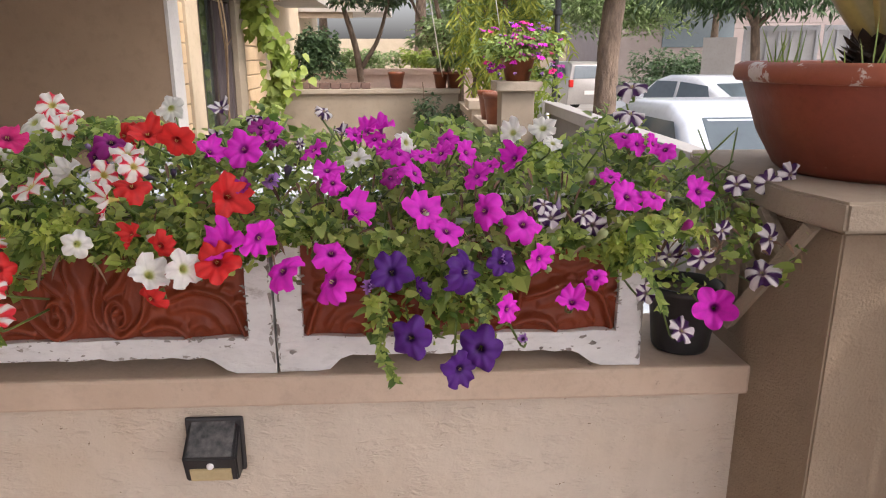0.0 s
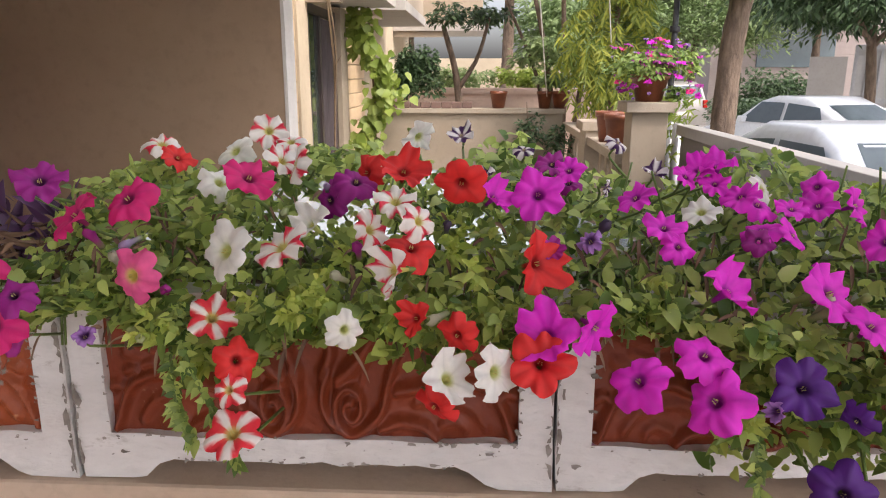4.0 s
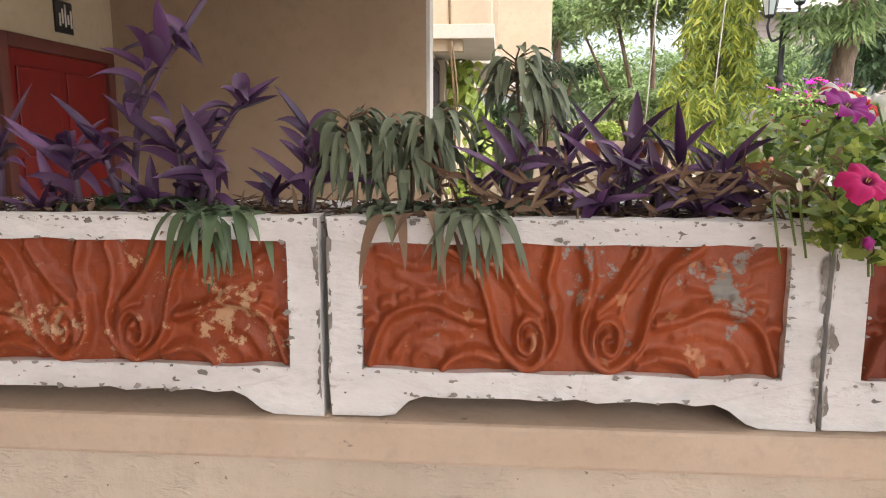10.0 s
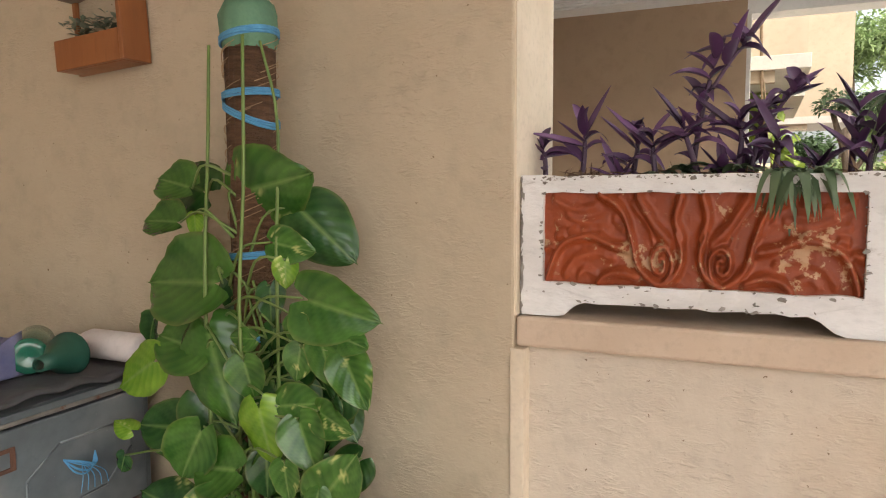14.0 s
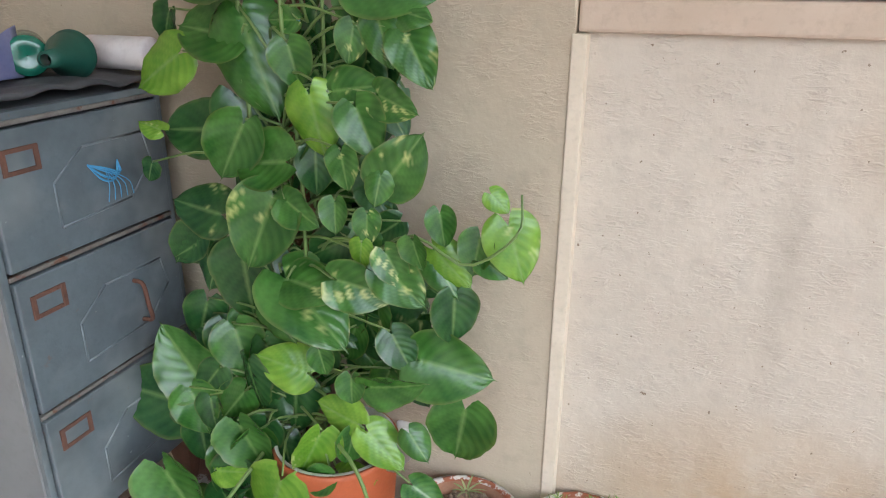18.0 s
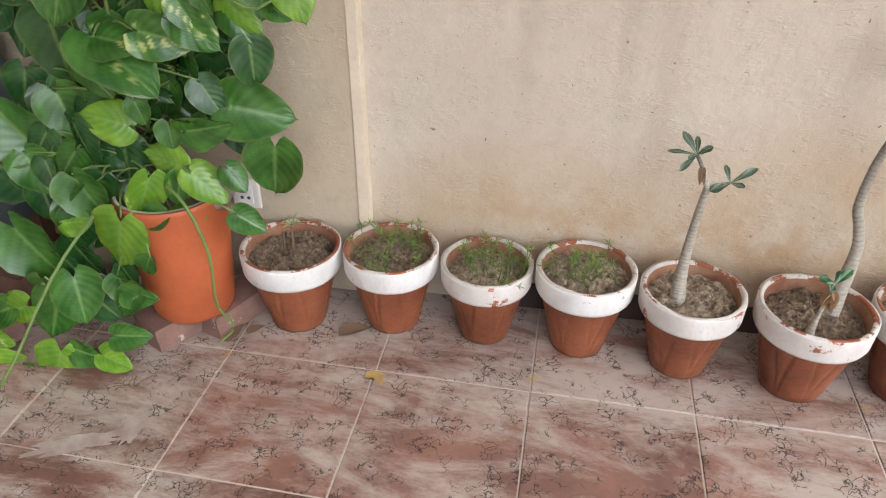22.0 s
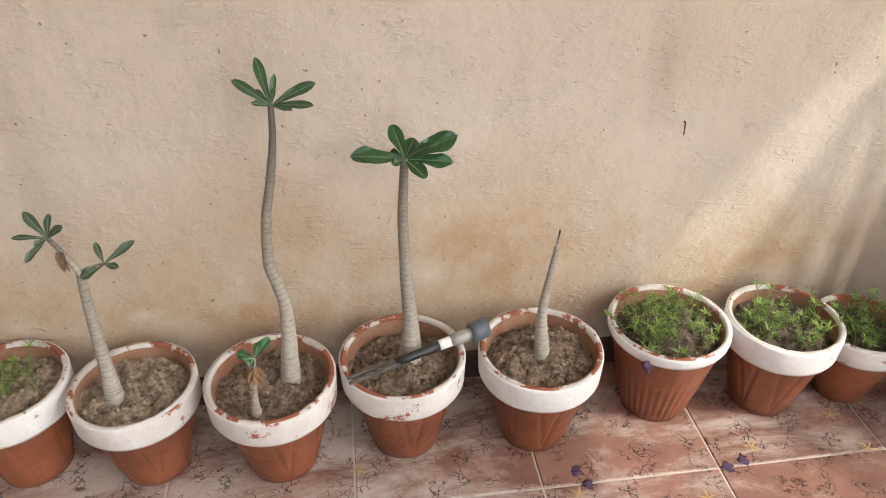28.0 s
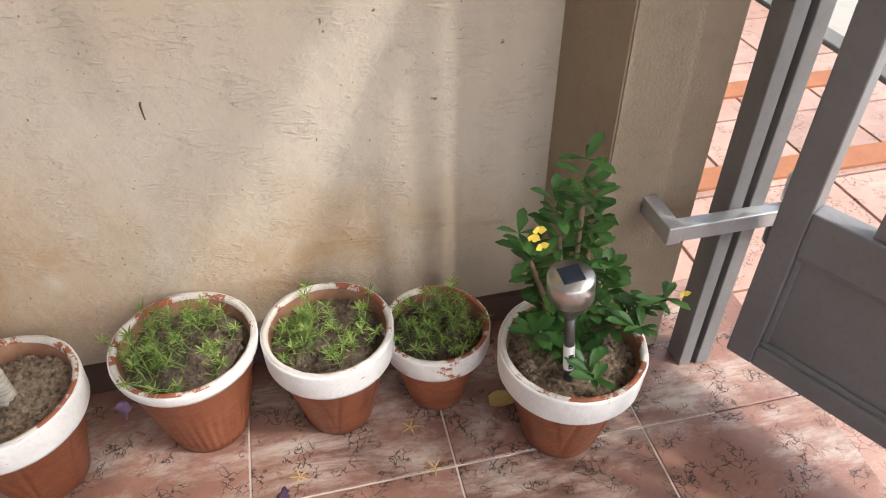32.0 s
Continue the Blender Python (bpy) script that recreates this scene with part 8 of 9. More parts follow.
bm = tubes(([(-2.415, 0.90, 1.77), (-2.42, 0.90, 1.81), (-2.43, 0.90, 1.845)], 0.0022, 0.0016), ([(-2.41, 0.90, 1.77), (-2.40, 0.9, 1.80), (-2.38, 0.90, 1.83), (-2.365, 0.90, 1.825)], 0.002, 0.0015),
           ([(-2.40, 0.85, 0.5), (-2.38, 0.84, 0.9), (-2.40, 0.84, 1.2), (-2.39, 0.85, 1.45), (-2.395, 0.865, 1.70)], 0.004, 0.003), ([(-2.46, 0.85, 0.45), (-2.47, 0.84, 0.9), (-2.485, 0.85, 1.25), (-2.495, 0.88, 1.5), (-2.475, 0.87, 1.69)], 0.0045, 0.003),
           ([(-2.35, 0.88, 0.9), (-2.34, 0.87, 1.3), (-2.345, 0.89, 1.55), (-2.37, 0.88, 1.69)], 0.0035, 0.0025), ([(-2.35, 0.80, 0.45), (-2.25, 0.74, 0.42), (-2.215, 0.735, 0.30), (-2.225, 0.74, 0.16), (-2.205, 0.76, 0.08), (-2.24, 0.74, 0.04)], 0.004, 0.003),
           ([(-2.45, 0.78, 0.40), (-2.50, 0.62, 0.30), (-2.56, 0.50, 0.15), (-2.62, 0.46, 0.06)], 0.004, 0.003), ([(-2.30, 0.86, 0.75), (-2.18, 0.83, 0.84), (-2.08, 0.83, 0.80), (-2.0, 0.84, 0.86), (-2.0, 0.86, 0.92)], 0.003, 0.002), n=7)
part("vines", bm, STEM, pothos, smooth=True)

# ---- plants in the clay pots ----
random.seed(31)


CAULEX = tinted("ringed_grey_bark", 0.72, 0.0, spec=0.3)


def ringed_stem(p, name, pts, radii, young, label):
    """A tapering succulent stem: pale and ringed with leaf scars at the foot, darker where it is young."""
    M, N = 260, 18
    line = [Vector(q) for q in spline(pts, M + 1)]
    rad = [float(r[0]) for r in spline([(r, 0, 0) for r in radii], M + 1)]
    v, f, t = [], [], []
    seed, step = random.uniform(0, 50), 0.0
    scar = [random.uniform(0.006, 0.013) for _ in range(90)]
    edges = [float(s) for s in np.cumsum(scar)]
    up = Vector((0.31, 0.2, 0.93)).normalized()
    for i, q in enumerate(line):
        d = (line[min(i + 1, M)] - line[max(i - 1, 0)]).normalized()
        x = d.cross(up).normalized()
        y = d.cross(x)
        step += 0 if i == 0 else (q - line[i - 1]).length
        k = i / M
        for c in range(N):
            a = 2 * math.pi * c / N
            e = step + 0.0025 * noise.noise(Vector((math.cos(a) * 1.2, math.sin(a) * 1.2, step * 30 + seed)))
            gap = min(abs(e - s) for s in edges)
            ring = max(0.0, 1 - gap / 0.0019) * (0.4 + 0.6 * max(0, noise.noise(Vector((2 * math.cos(a), 2 * math.sin(a), step * 60 + seed))) + 0.35))
            r = rad[i] * (1 + 0.035 * noise.noise(Vector((math.cos(a), math.sin(a), step * 45 + seed))) - 0.05 * ring)
            v.append(q + r * (math.cos(a) * x + math.sin(a) * y))
            g = min(1.0, max(0.0, (k - 0.22) / 0.70)) * young
            mott = 1 + 0.22 * noise.noise(Vector((3 * math.cos(a), 3 * math.sin(a), step * 120 + seed)))
            col = [(1 - g) * b + g * n for b, n in zip((0.40, 0.36, 0.30), (0.115, 0.105, 0.085))]
            t.append(tuple(b * mott * (1 - 0.52 * ring) for b in col) + (1,))
    for i in range(M):
        for c in range(N):
            a, b = i * N, (i + 1) * N
            f.append((a + c, a + (c + 1) % N, b + (c + 1) % N, b + c))
    f.append(tuple(M * N + c for c in range(N)))
    return pymesh(name, v, f, CAULEX, p, label, tint=t)


def rose_leaf(p, at, way, width, tone, wave):
    """A rounded, waved leaf that narrows to its foot, with a thin pale midrib and faint side veins."""
    way = Vector(way)
    L = way.length
    w = way / L
    s = w.cross(Vector((0.0, -0.6, 0.8))).normalized()
    n = s.cross(w)
    K, C = 18, 12
    v, f, t = [], [], []
    g0 = random.uniform(0.85, 1.2)
    for i in range(K + 1):
        k = i / K
        half = 0.5 * width * (min(1.0, 0.10 + 1.25 * k ** 1.1) * (1 - max(0.0, (k - 0.45) / 0.55) ** 2.0) ** 0.62 + 0.02)
        for c in range(C + 1):
            e = c / C * 2 - 1
            e *= abs(e) ** 0.7
            q = w * (L * k) + s * (half * e) + n * (0.26 * half * abs(e) ** 1.4 - 0.12 * L * k * k + wave * half * e * e * math.sin(9 * k + 2.5 * e + g0 * 20))
            v.append(q)
            rib = max(0.0, 1 - abs(e) * half / 0.0010)
            vein = 0.10 * max(0.0, math.sin((k * 1.0 + abs(e) * 0.18) * 42)) ** 6
            m = 0.7 * rib * (1 - 0.6 * k) + vein
            old = g0 * (1 + 0.25 * noise.noise(Vector((k * 3, e * 2, g0 * 30)))) * (1.0 + 0.45 * max(0.0, 0.25 - k))
            t.append(tuple(a * old * (1 - m) + b * m for a, b in zip(tone, (0.34, 0.42, 0.22))) + (1,))
    for i in range(K):
        for c in range(C):
            a = i * (C + 1) + c
            f.append((a, a + 1, a + C + 2, a + C + 1))
    ob = pymesh("leaf", v, f, ROSELEAF, p, tint=t)
    ob.location = at
    return ob


ROSELEAF = tinted("desert_rose_leaf", 0.24, 0.12, spec=0.6)


def desert_rose(label, stems, tips, tone, wave=0.3):
    p = thing("desert_rose", label, "plant", (0, 0, 0), "desert roses in the pots")
    for k, (pts, radii, young) in enumerate(stems):
        ringed_stem(p, "stem" if k == 0 else "branch", pts, radii, young, "grey ringed stem swollen at its foot" if k == 0 else "thin grey branch")
    for at, rows in tips:
        for dx, dy, dz, wd in rows:
            rose_leaf(p, at, (dx, dy, dz), wd * 1.08, tone, wave)


desert_rose("forked desert rose with few grey leaves",
            [([(-1.201, 0.905, 0.185), (-1.202, 0.915, 0.25), (-1.201, 0.92, 0.323), (-1.196, 0.92, 0.417), (-1.191, 0.92, 0.471)], (0.0185, 0.0135, 0.0105, 0.0085, 0.007), 0.35),
             ([(-1.191, 0.92, 0.468), (-1.206, 0.922, 0.506), (-1.224, 0.926, 0.538)], (0.006, 0.0045, 0.0038), 1.0), ([(-1.191, 0.92, 0.468), (-1.170, 0.92, 0.479), (-1.150, 0.92, 0.484)], (0.0045, 0.0035, 0.003), 1.0)],
            [((-1.224, 0.926, 0.538), [(-0.031, 0.018, 0.041, 0.018), (-0.057, 0.004, 0.005, 0.011), (0.0, 0.029, 0.029, 0.014), (0.026, -0.001, 0.021, 0.017), (-0.032, -0.032, -0.021, 0.015), (-0.017, -0.014, -0.003, 0.012), (0.013, -0.008, 0.014, 0.012)]),
             ((-1.150, 0.92, 0.484), [(-0.012, 0.018, 0.032, 0.013), (0.049, 0.015, 0.033, 0.017), (-0.038, -0.017, -0.011, 0.021), (0.025, -0.017, 0.004, 0.014)])], (0.060, 0.095, 0.060), 0.2)
desert_rose("tall slender desert rose with a leaf tuft",
            [([(-0.884, 0.906, 0.18), (-0.880, 0.909, 0.23), (-0.873, 0.918, 0.351), (-0.882, 0.927, 0.407), (-0.892, 0.938, 0.447), (-0.886, 0.948, 0.529), (-0.871, 0.954, 0.596), (-0.858, 0.958, 0.667), (-0.853, 0.961, 0.725)],
              (0.0215, 0.0175, 0.0118, 0.0105, 0.010, 0.0085, 0.0075, 0.006, 0.0048), 0.95)],
            [((-0.853, 0.961, 0.724), [(-0.02, 0.053, 0.064, 0.019), (-0.058, 0.033, 0.037, 0.019), (0.009, 0.014, 0.046, 0.012), (0.068, 0.001, 0.037, 0.023), (0.063, -0.038, 0.018, 0.017), (0.032, -0.028, 0.006, 0.011), (-0.032, 0.046, 0.014, 0.016), (-0.028, -0.005, 0.01, 0.012), (0.008, -0.005, 0.031, 0.009)])],
            (0.046, 0.100, 0.048), 0.15)
desert_rose("tiny desert rose seedling with withered leaves",
            [([(-0.941, 0.83, 0.19), (-0.941, 0.83, 0.212), (-0.937, 0.83, 0.25), (-0.932, 0.832, 0.29), (-0.928, 0.834, 0.325)], (0.012, 0.0085, 0.0045, 0.004, 0.003), 0.4)],
            [((-0.928, 0.834, 0.325), [(-0.028, 0.007, 0.009, 0.020), (0.028, 0.012, 0.032, 0.020), (-0.008, -0.013, -0.007, 0.014), (0.013, 0.02, 0.02, 0.017), (-0.017, -0.005, 0.004, 0.014)])], (0.040, 0.115, 0.040))
desert_rose("stout desert rose with broad dark leaves",
            [([(-0.653, 0.928, 0.18), (-0.652, 0.93, 0.22), (-0.650, 0.935, 0.289), (-0.655, 0.94, 0.40), (-0.657, 0.943, 0.504), (-0.653, 0.945, 0.588), (-0.650, 0.946, 0.628)], (0.0275, 0.0225, 0.0150, 0.0112, 0.0095, 0.008, 0.0068), 0.8)],
            [((-0.650, 0.945, 0.626), [(-0.088, 0.009, 0.012, 0.036), (-0.016, 0.046, 0.045, 0.029), (0.021, 0.039, 0.022, 0.029), (0.084, -0.002, 0.042, 0.041), (0.077, -0.018, 0.002, 0.029), (0.029, -0.045, -0.009, 0.027), (0.036, -0.028, 0.039, 0.017), (-0.022, -0.015, 0.001, 0.015), (-0.028, 0.029, -0.001, 0.025)])],
            (0.024, 0.078, 0.024), 0.32)
desert_rose("leafless tapering desert rose stub with a dark tip",
            [([(-0.397, 0.898, 0.18), (-0.398, 0.90, 0.22), (-0.400, 0.912, 0.298), (-0.390, 0.923, 0.362), (-0.379, 0.932, 0.420), (-0.378, 0.933, 0.432)], (0.0185, 0.0150, 0.0098, 0.0075, 0.0055, 0.0058), 0.25),
             ([(-0.378, 0.933, 0.430), (-0.3765, 0.935, 0.448), (-0.374, 0.937, 0.468)], (0.0035, 0.0022, 0.0014), 1.4)], [], (0, 0, 0))
lv = Leaves()
for k in range(11):
    lv.add((-0.932 + random.uniform(-.006, .010), 0.829, 0.306 + random.uniform(-0.01, 0.004)), (random.gauss(0.15, 0.45), -0.3, -1), (random.gauss(0, 0.6), -1, 0.2), random.uniform(0.024, 0.038), 0.022, 0.1, random.uniform(-0.6, 0.9), 5)
lv.done("withered_leaves", leafy("tan_withered_leaf", (0.20, 0.115, 0.055), (0.46, 0.29, 0.15), 0.85, 0.25), None, "brown withered leaves on the seedling")


def moss_rose(x, y, z, R, n, tall=0.0, label="green moss rose with needle leaves"):
    p = thing("moss_rose_plant", label, "plant", (x, y, z), "moss roses in the pots")
    lv, bm = Leaves(), bmesh.new()
    for k in range(n):
        a, r = random.uniform(0, 6.28), R * math.sqrt(random.random()) * 0.9
        b = Vector((r * math.cos(a), r * math.sin(a), 0))
        e = b + Vector((random.gauss(0, 0.02), random.gauss(0, 0.02), random.uniform(0.02, 0.07) + (tall if k % 9 == 0 else 0)))
        tube(bm, [b, (b + e) / 2 + Vector((0.004, 0, 0.004)), e], 0.0013, 0.001, 4, 4)
        for j in range(18):
            q = b.lerp(e, 0.3 + 0.7 * j / 7 if j < 6 else 1.0)
            g = j * 2.4 + random.random()
            lv.add(q, (math.cos(g), math.sin(g), random.uniform(0.1, 0.9)), (0, 0, 1), random.uniform(0.013, 0.023), 0.0036, 0.05, 0.4, 2)
    lv.done("needles", MOSSROSE, p)
    part("stem", bm, STEM, p, kind="stuff", smooth=True)


moss_rose(-1.864, 0.95, 0.188, 0.085, 22, 0.05, "sparse moss rose shoots on bare soil")
moss_rose(-1.625, 0.955, 0.181, 0.085, 24, 0.03)
moss_rose(-1.402, 0.952, 0.194, 0.080, 18, 0.03)
moss_rose(-0.132, 0.93, 0.195, 0.095, 46, 0.04, "lush green moss rose filling the pot")
moss_rose(0.112, 0.908, 0.192, 0.085, 38, 0.02, "green moss rose in dark soil")
moss_rose(0.306, 0.90, 0.156, 0.078, 40, 0.03, "green moss rose in a small pot")
cut = thing("plant_cutting", "small pale cutting with narrow striped leaves", "plant", (-2.102, 0.915, 0.186))
lv = Leaves()
for k in range(9):
    a = k * 0.75
    lv.add((0.005, 0, 0.09), (math.cos(a), math.sin(a), 0.8), (0, 0, 1), random.uniform(0.04, 0.06), 0.007, 0.3, 0.3, 5)
lv.done("leaves", leafy("pale_striped_leaf", (0.22, 0.30, 0.10), (0.42, 0.45, 0.22), 0.5, 0.2), cut)
part("stalk", tubes(([(0, 0, 0), (0.004, 0, 0.05), (0.005, 0, 0.095)], 0.004, 0.003), ([(-0.02, -0.005, 0), (-0.018, 0, 0.07)], 0.003, 0.003), n=7), DRYSTEM, cut, smooth=True)

# thorny bush with its solar stake
bush = thing("thorny_bush", "dark green crown-of-thorns bush with small yellow flowers", "plant", (0, 0, 0))
bm, lv = bmesh.new(), Leaves()
for top in ((0.488, 0.77, 0.60), (0.455, 0.78, 0.53), (0.40, 0.77, 0.49), (0.55, 0.76, 0.40), (0.66, 0.76, 0.31), (0.60, 0.72, 0.30), (0.53, 0.80, 0.47), (0.44, 0.82, 0.40), (0.50, 0.66, 0.27), (0.42, 0.72, 0.33), (0.57, 0.80, 0.36), (0.52, 0.79, 0.54)):
    ln = spline([(0.49 + random.uniform(-0.02, 0.02), 0.775, 0.19), ((0.49 + top[0]) / 2 + 0.01, 0.78, (0.19 + top[2]) / 2), top], 16)
    tube(bm, ln[::4], 0.006, 0.004, 7)
    for k in range(3, 16):
        for j in range(3 if k < 13 else 5):
            a = k * 2.4 + j * 2.1 + random.random()
            L = random.uniform(0.030, 0.055)
            lv.add(ln[k], (math.cos(a), math.sin(a), random.uniform(0.1, 0.8)), (0, 0, 1), L, L * 0.42, 0.15, 0.3, 5, "spoon")
lv.done("leaves", THORN, bush)
part("stem", bm, DRYSTEM, bush, smooth=True)
YELLOW = mat("yellow_bract", (0.72, 0.52, 0.05), (0.8, 0.62, 0.12), 40, 0.5)
for x, y, z in ((0.412, 0.745, 0.50), (0.425, 0.742, 0.485), (0.418, 0.742, 0.515), (0.685, 0.75, 0.325)):
    lv = Leaves()
    for j in range(2):
        a = j * math.pi + x * 60
        lv.add((x, y, z), (math.cos(a), -0.3, math.sin(a)), (0, -1, 0), 0.011, 0.014, 0, 0.1, 4, "oval")
    pymesh("bract", lv.v, lv.f, YELLOW, bush, "small yellow bract flower")
st = thing("solar_stake_light", "stainless steel solar stake light stuck in the pot", "garden light", (0.488, 0.715, 0.19))
CHROME = mat("brushed_steel", (0.58, 0.57, 0.56), (0.5, 0.49, 0.48), 30, 0.28, 0.1, 90, metal=1.0)
st.rotation_euler = (radians(2), radians(-6.5), 0)
part("stake", tubes(([(0, 0, -0.03), (0, 0, 0.18)], 0.0085, 0.0085), n=16), mat("dark_steel", (0.10, 0.095, 0.09), (0.07, 0.065, 0.06), 30, 0.35, metal=0.6), st, smooth=True)
part("sticker", lathe(bmesh.new(), [(0.0089, 0.055), (0.0089, 0.115)], 16), CEIL, st, "white barcode sticker", smooth=True)
bars = bmesh.new()
for k in range(9):
    box(bars, (-0.004, -0.0096, 0.062 + 0.004 * k), (0.004, -0.0088, 0.064 + 0.004 * k + 0.001 * (k % 2)))
part("barcode", bars, BLACK, st)
part("neck", lathe(bmesh.new(), [(0.0085, 0.178), (0.02, 0.20), (0.028, 0.225)], 18, flute=lambda a, z: 1 + 0.10 * math.sin(a * 9 + z * 300)), mat("pierced_metal", (0.30, 0.28, 0.26), (0.08, 0.07, 0.065), 160, 0.4, metal=0.8), st, "pierced metal lantern", smooth=True)
part("head", lathe(bmesh.new(), [(0.029, 0.223), (0.034, 0.226), (0.034, 0.262), (0.031, 0.266), (0.001, 0.267)], 32), CHROME, st, smooth=True)
part("solar_cell", boxes(((-0.016, -0.016, 0.2672), (0.016, 0.016, 0.2685)), bevel=0.0005), mat("solar_cell", (0.02, 0.025, 0.04), (0.03, 0.035, 0.05), 50, 0.15), st, "dark solar cell")

# ---- garden and street greenery ----
random.seed(77)


def crown(lv, centre, radii, n, size, wide=0.45, droop=0.3, hollow=0.55, lumps=9, shape="oval", down=0.0, rows=2):
    """Leaves in lumps over an uneven crown."""
    c = Vector(centre)
    hubs = []
    for _ in range(lumps):
        d = rand_dir(0.2)
        hubs.append((c + Vector([d[i] * radii[i] * random.uniform(0.35, 0.8) for i in range(3)]), random.uniform(0.28, 0.5)))
    for _ in range(n):
        h, k = random.choice(hubs)
        d = rand_dir(0.0)
        r = k * (hollow + (1 - hollow) * random.random())
        p = h + Vector([d[i] * radii[i] * r for i in range(3)])
        w = Vector((d.x + random.gauss(0, 0.5), d.y + random.gauss(0, 0.5), d.z * 0.4 + random.gauss(0, 0.4) - down))
        L = size * random.uniform(0.7, 1.3)
        lv.add(p, w, (random.gauss(0, 0.5), random.gauss(0, 0.5) - 0.3, 1), L, L * wide, droop, 0.25, rows, shape)


def tree(label, trunk, limbs, crowns, material, name="tree", bark=BARK):
    t = thing(name, label, "tree" if name == "tree" else "shrub", (0, 0, 0))
    if trunk:
        bm = bmesh.new()
        tube(bm, *trunk, n=14, steps=16, wobble=0.12)
        part("trunk", bm, bark, t, smooth=True)
    if limbs:
        for pts, r0, r1 in limbs:
            part("limb", tubes((pts, r0, r1), n=8), bark, t, smooth=True)
    lv = Leaves()
    for kw in crowns:
        crown(lv, **{**kw, "n": int(kw["n"] * 1.7), "lumps": int(kw["lumps"] * 1.35)})
    lv.done("crown", material, t)
    return t


tree("street tree with a thick leaning trunk and feathery leaves", ([(2.17, 7.8, -0.16), (2.19, 7.8, 1.0), (2.22, 7.82, 2.0), (2.32, 7.85, 2.7)], 0.135, 0.105),
     [([(2.34, 7.85, 2.5), (2.6, 7.8, 2.75), (2.9, 7.75, 2.85)], 0.075, 0.05), ([(2.36, 7.85, 2.6), (2.2, 7.8, 3.2), (2.15, 7.75, 3.7)], 0.09, 0.04), ([(2.36, 7.85, 2.6), (2.6, 7.9, 3.4), (2.7, 7.9, 4.2)], 0.09, 0.04)],
     [dict(centre=(2.2, 7.6, 3.4), radii=(0.75, 0.7, 0.85), n=3600, size=0.085, wide=0.30, lumps=34, down=0.3), dict(centre=(2.9, 7.7, 3.5), radii=(0.9, 0.8, 0.9), n=3600, size=0.085, wide=0.30, lumps=34, down=0.3),
      dict(centre=(2.05, 7.6, 2.62), radii=(0.5, 0.4, 0.4), n=520, size=0.10, wide=0.3, lumps=9, down=0.5)], TREE_A)
MAST = 3.1          # height of its top sprays
mast = thing("tree", "yellow-green mast tree with narrow hanging leaves", "tree", (0, 0, 0))
bm = bmesh.new()
tube(bm, [(1.08, 8.1, -0.1), (1.10, 8.1, 1.5), (1.12, 8.1, MAST)], 0.05, 0.02, n=12, steps=16, wobble=0.12)
part("trunk", bm, BARK, mast, smooth=True)
lv, bm = Leaves(), bmesh.new()
for k in range(230):
    z0 = random.uniform(1.45, MAST)
    a, r = random.uniform(0, 6.28), (0.08 + 0.36 * random.random() ** 0.8) * min(1.0, 0.35 + 0.7 * (MAST - z0)) * (1.0 if z0 > 1.9 else 0.7) * (1.0 + 0.25 * math.sin(z0 * 7))
    fall = random.uniform(0.10, 0.34)
    top = Vector((1.11, 8.08, z0))
    out = Vector((1.11 + r * math.cos(a) + random.gauss(0, 0.05), 8.08 + 0.8 * r * math.sin(a), z0 + random.uniform(-0.05, 0.12)))
    end = out + Vector((0.16 * math.cos(a) + random.gauss(0, 0.07), 0.10 * math.sin(a), -fall))
    ln = spline([tuple(top), tuple(out), tuple((out + end) / 2 + Vector((0.04 * math.cos(a), 0, 0.03))), tuple(end)], 14)
    tube(bm, ln[::4], 0.006, 0.003, 5)
    for j in range(5, 14):
        for s in (-1, 1):
            lv.add(ln[j], (s * random.uniform(0.2, 1.0) + random.gauss(0, 0.3), random.gauss(-0.1, 0.4), random.uniform(-1.2, -0.2)), (random.gauss(0, 0.4), -1, 0.3), random.uniform(0.08, 0.14), random.uniform(0.022, 0.036), random.uniform(0.0, 0.5), 0.25, 3)
lv.done("crown", TREE_B, mast)
part("limb", bm, STEM, mast, kind="stuff", smooth=True)
tree("many-stemmed garden tree with light glossy leaves", None,
     [([(0.70, 9.35, -0.1), (0.55, 9.35, 1.6), (0.2, 9.4, 3.2)], 0.05, 0.02), ([(0.72, 9.35, -0.1), (0.72, 9.3, 1.6), (0.62, 9.3, 3.6)], 0.05, 0.02), ([(0.75, 9.35, -0.1), (0.95, 9.3, 1.7), (1.2, 9.3, 3.4)], 0.045, 0.02), ([(0.7, 9.4, -0.1), (0.45, 9.5, 1.5), (-0.1, 9.6, 2.8)], 0.04, 0.015)],
     [dict(centre=(0.80, 9.4, 3.30), radii=(1.10, 0.7, 1.35), n=6200, size=0.085, wide=0.42, lumps=44, hollow=0.2), dict(centre=(0.55, 9.3, 1.9), radii=(0.6, 0.5, 0.5), n=1200, size=0.08, wide=0.42, lumps=20, hollow=0.2), dict(centre=(1.5, 9.3, 2.2), radii=(0.4, 0.5, 0.6), n=500, size=0.11, wide=0.42, lumps=8, hollow=0.2)], TREE_A)
tree("dark clipped garden shrub", None, None, [dict(centre=(-1.12, 9.35, 1.65), radii=(0.32, 0.3, 0.62), n=1700, size=0.06, wide=0.6, lumps=16)], TREE_C, "shrub")
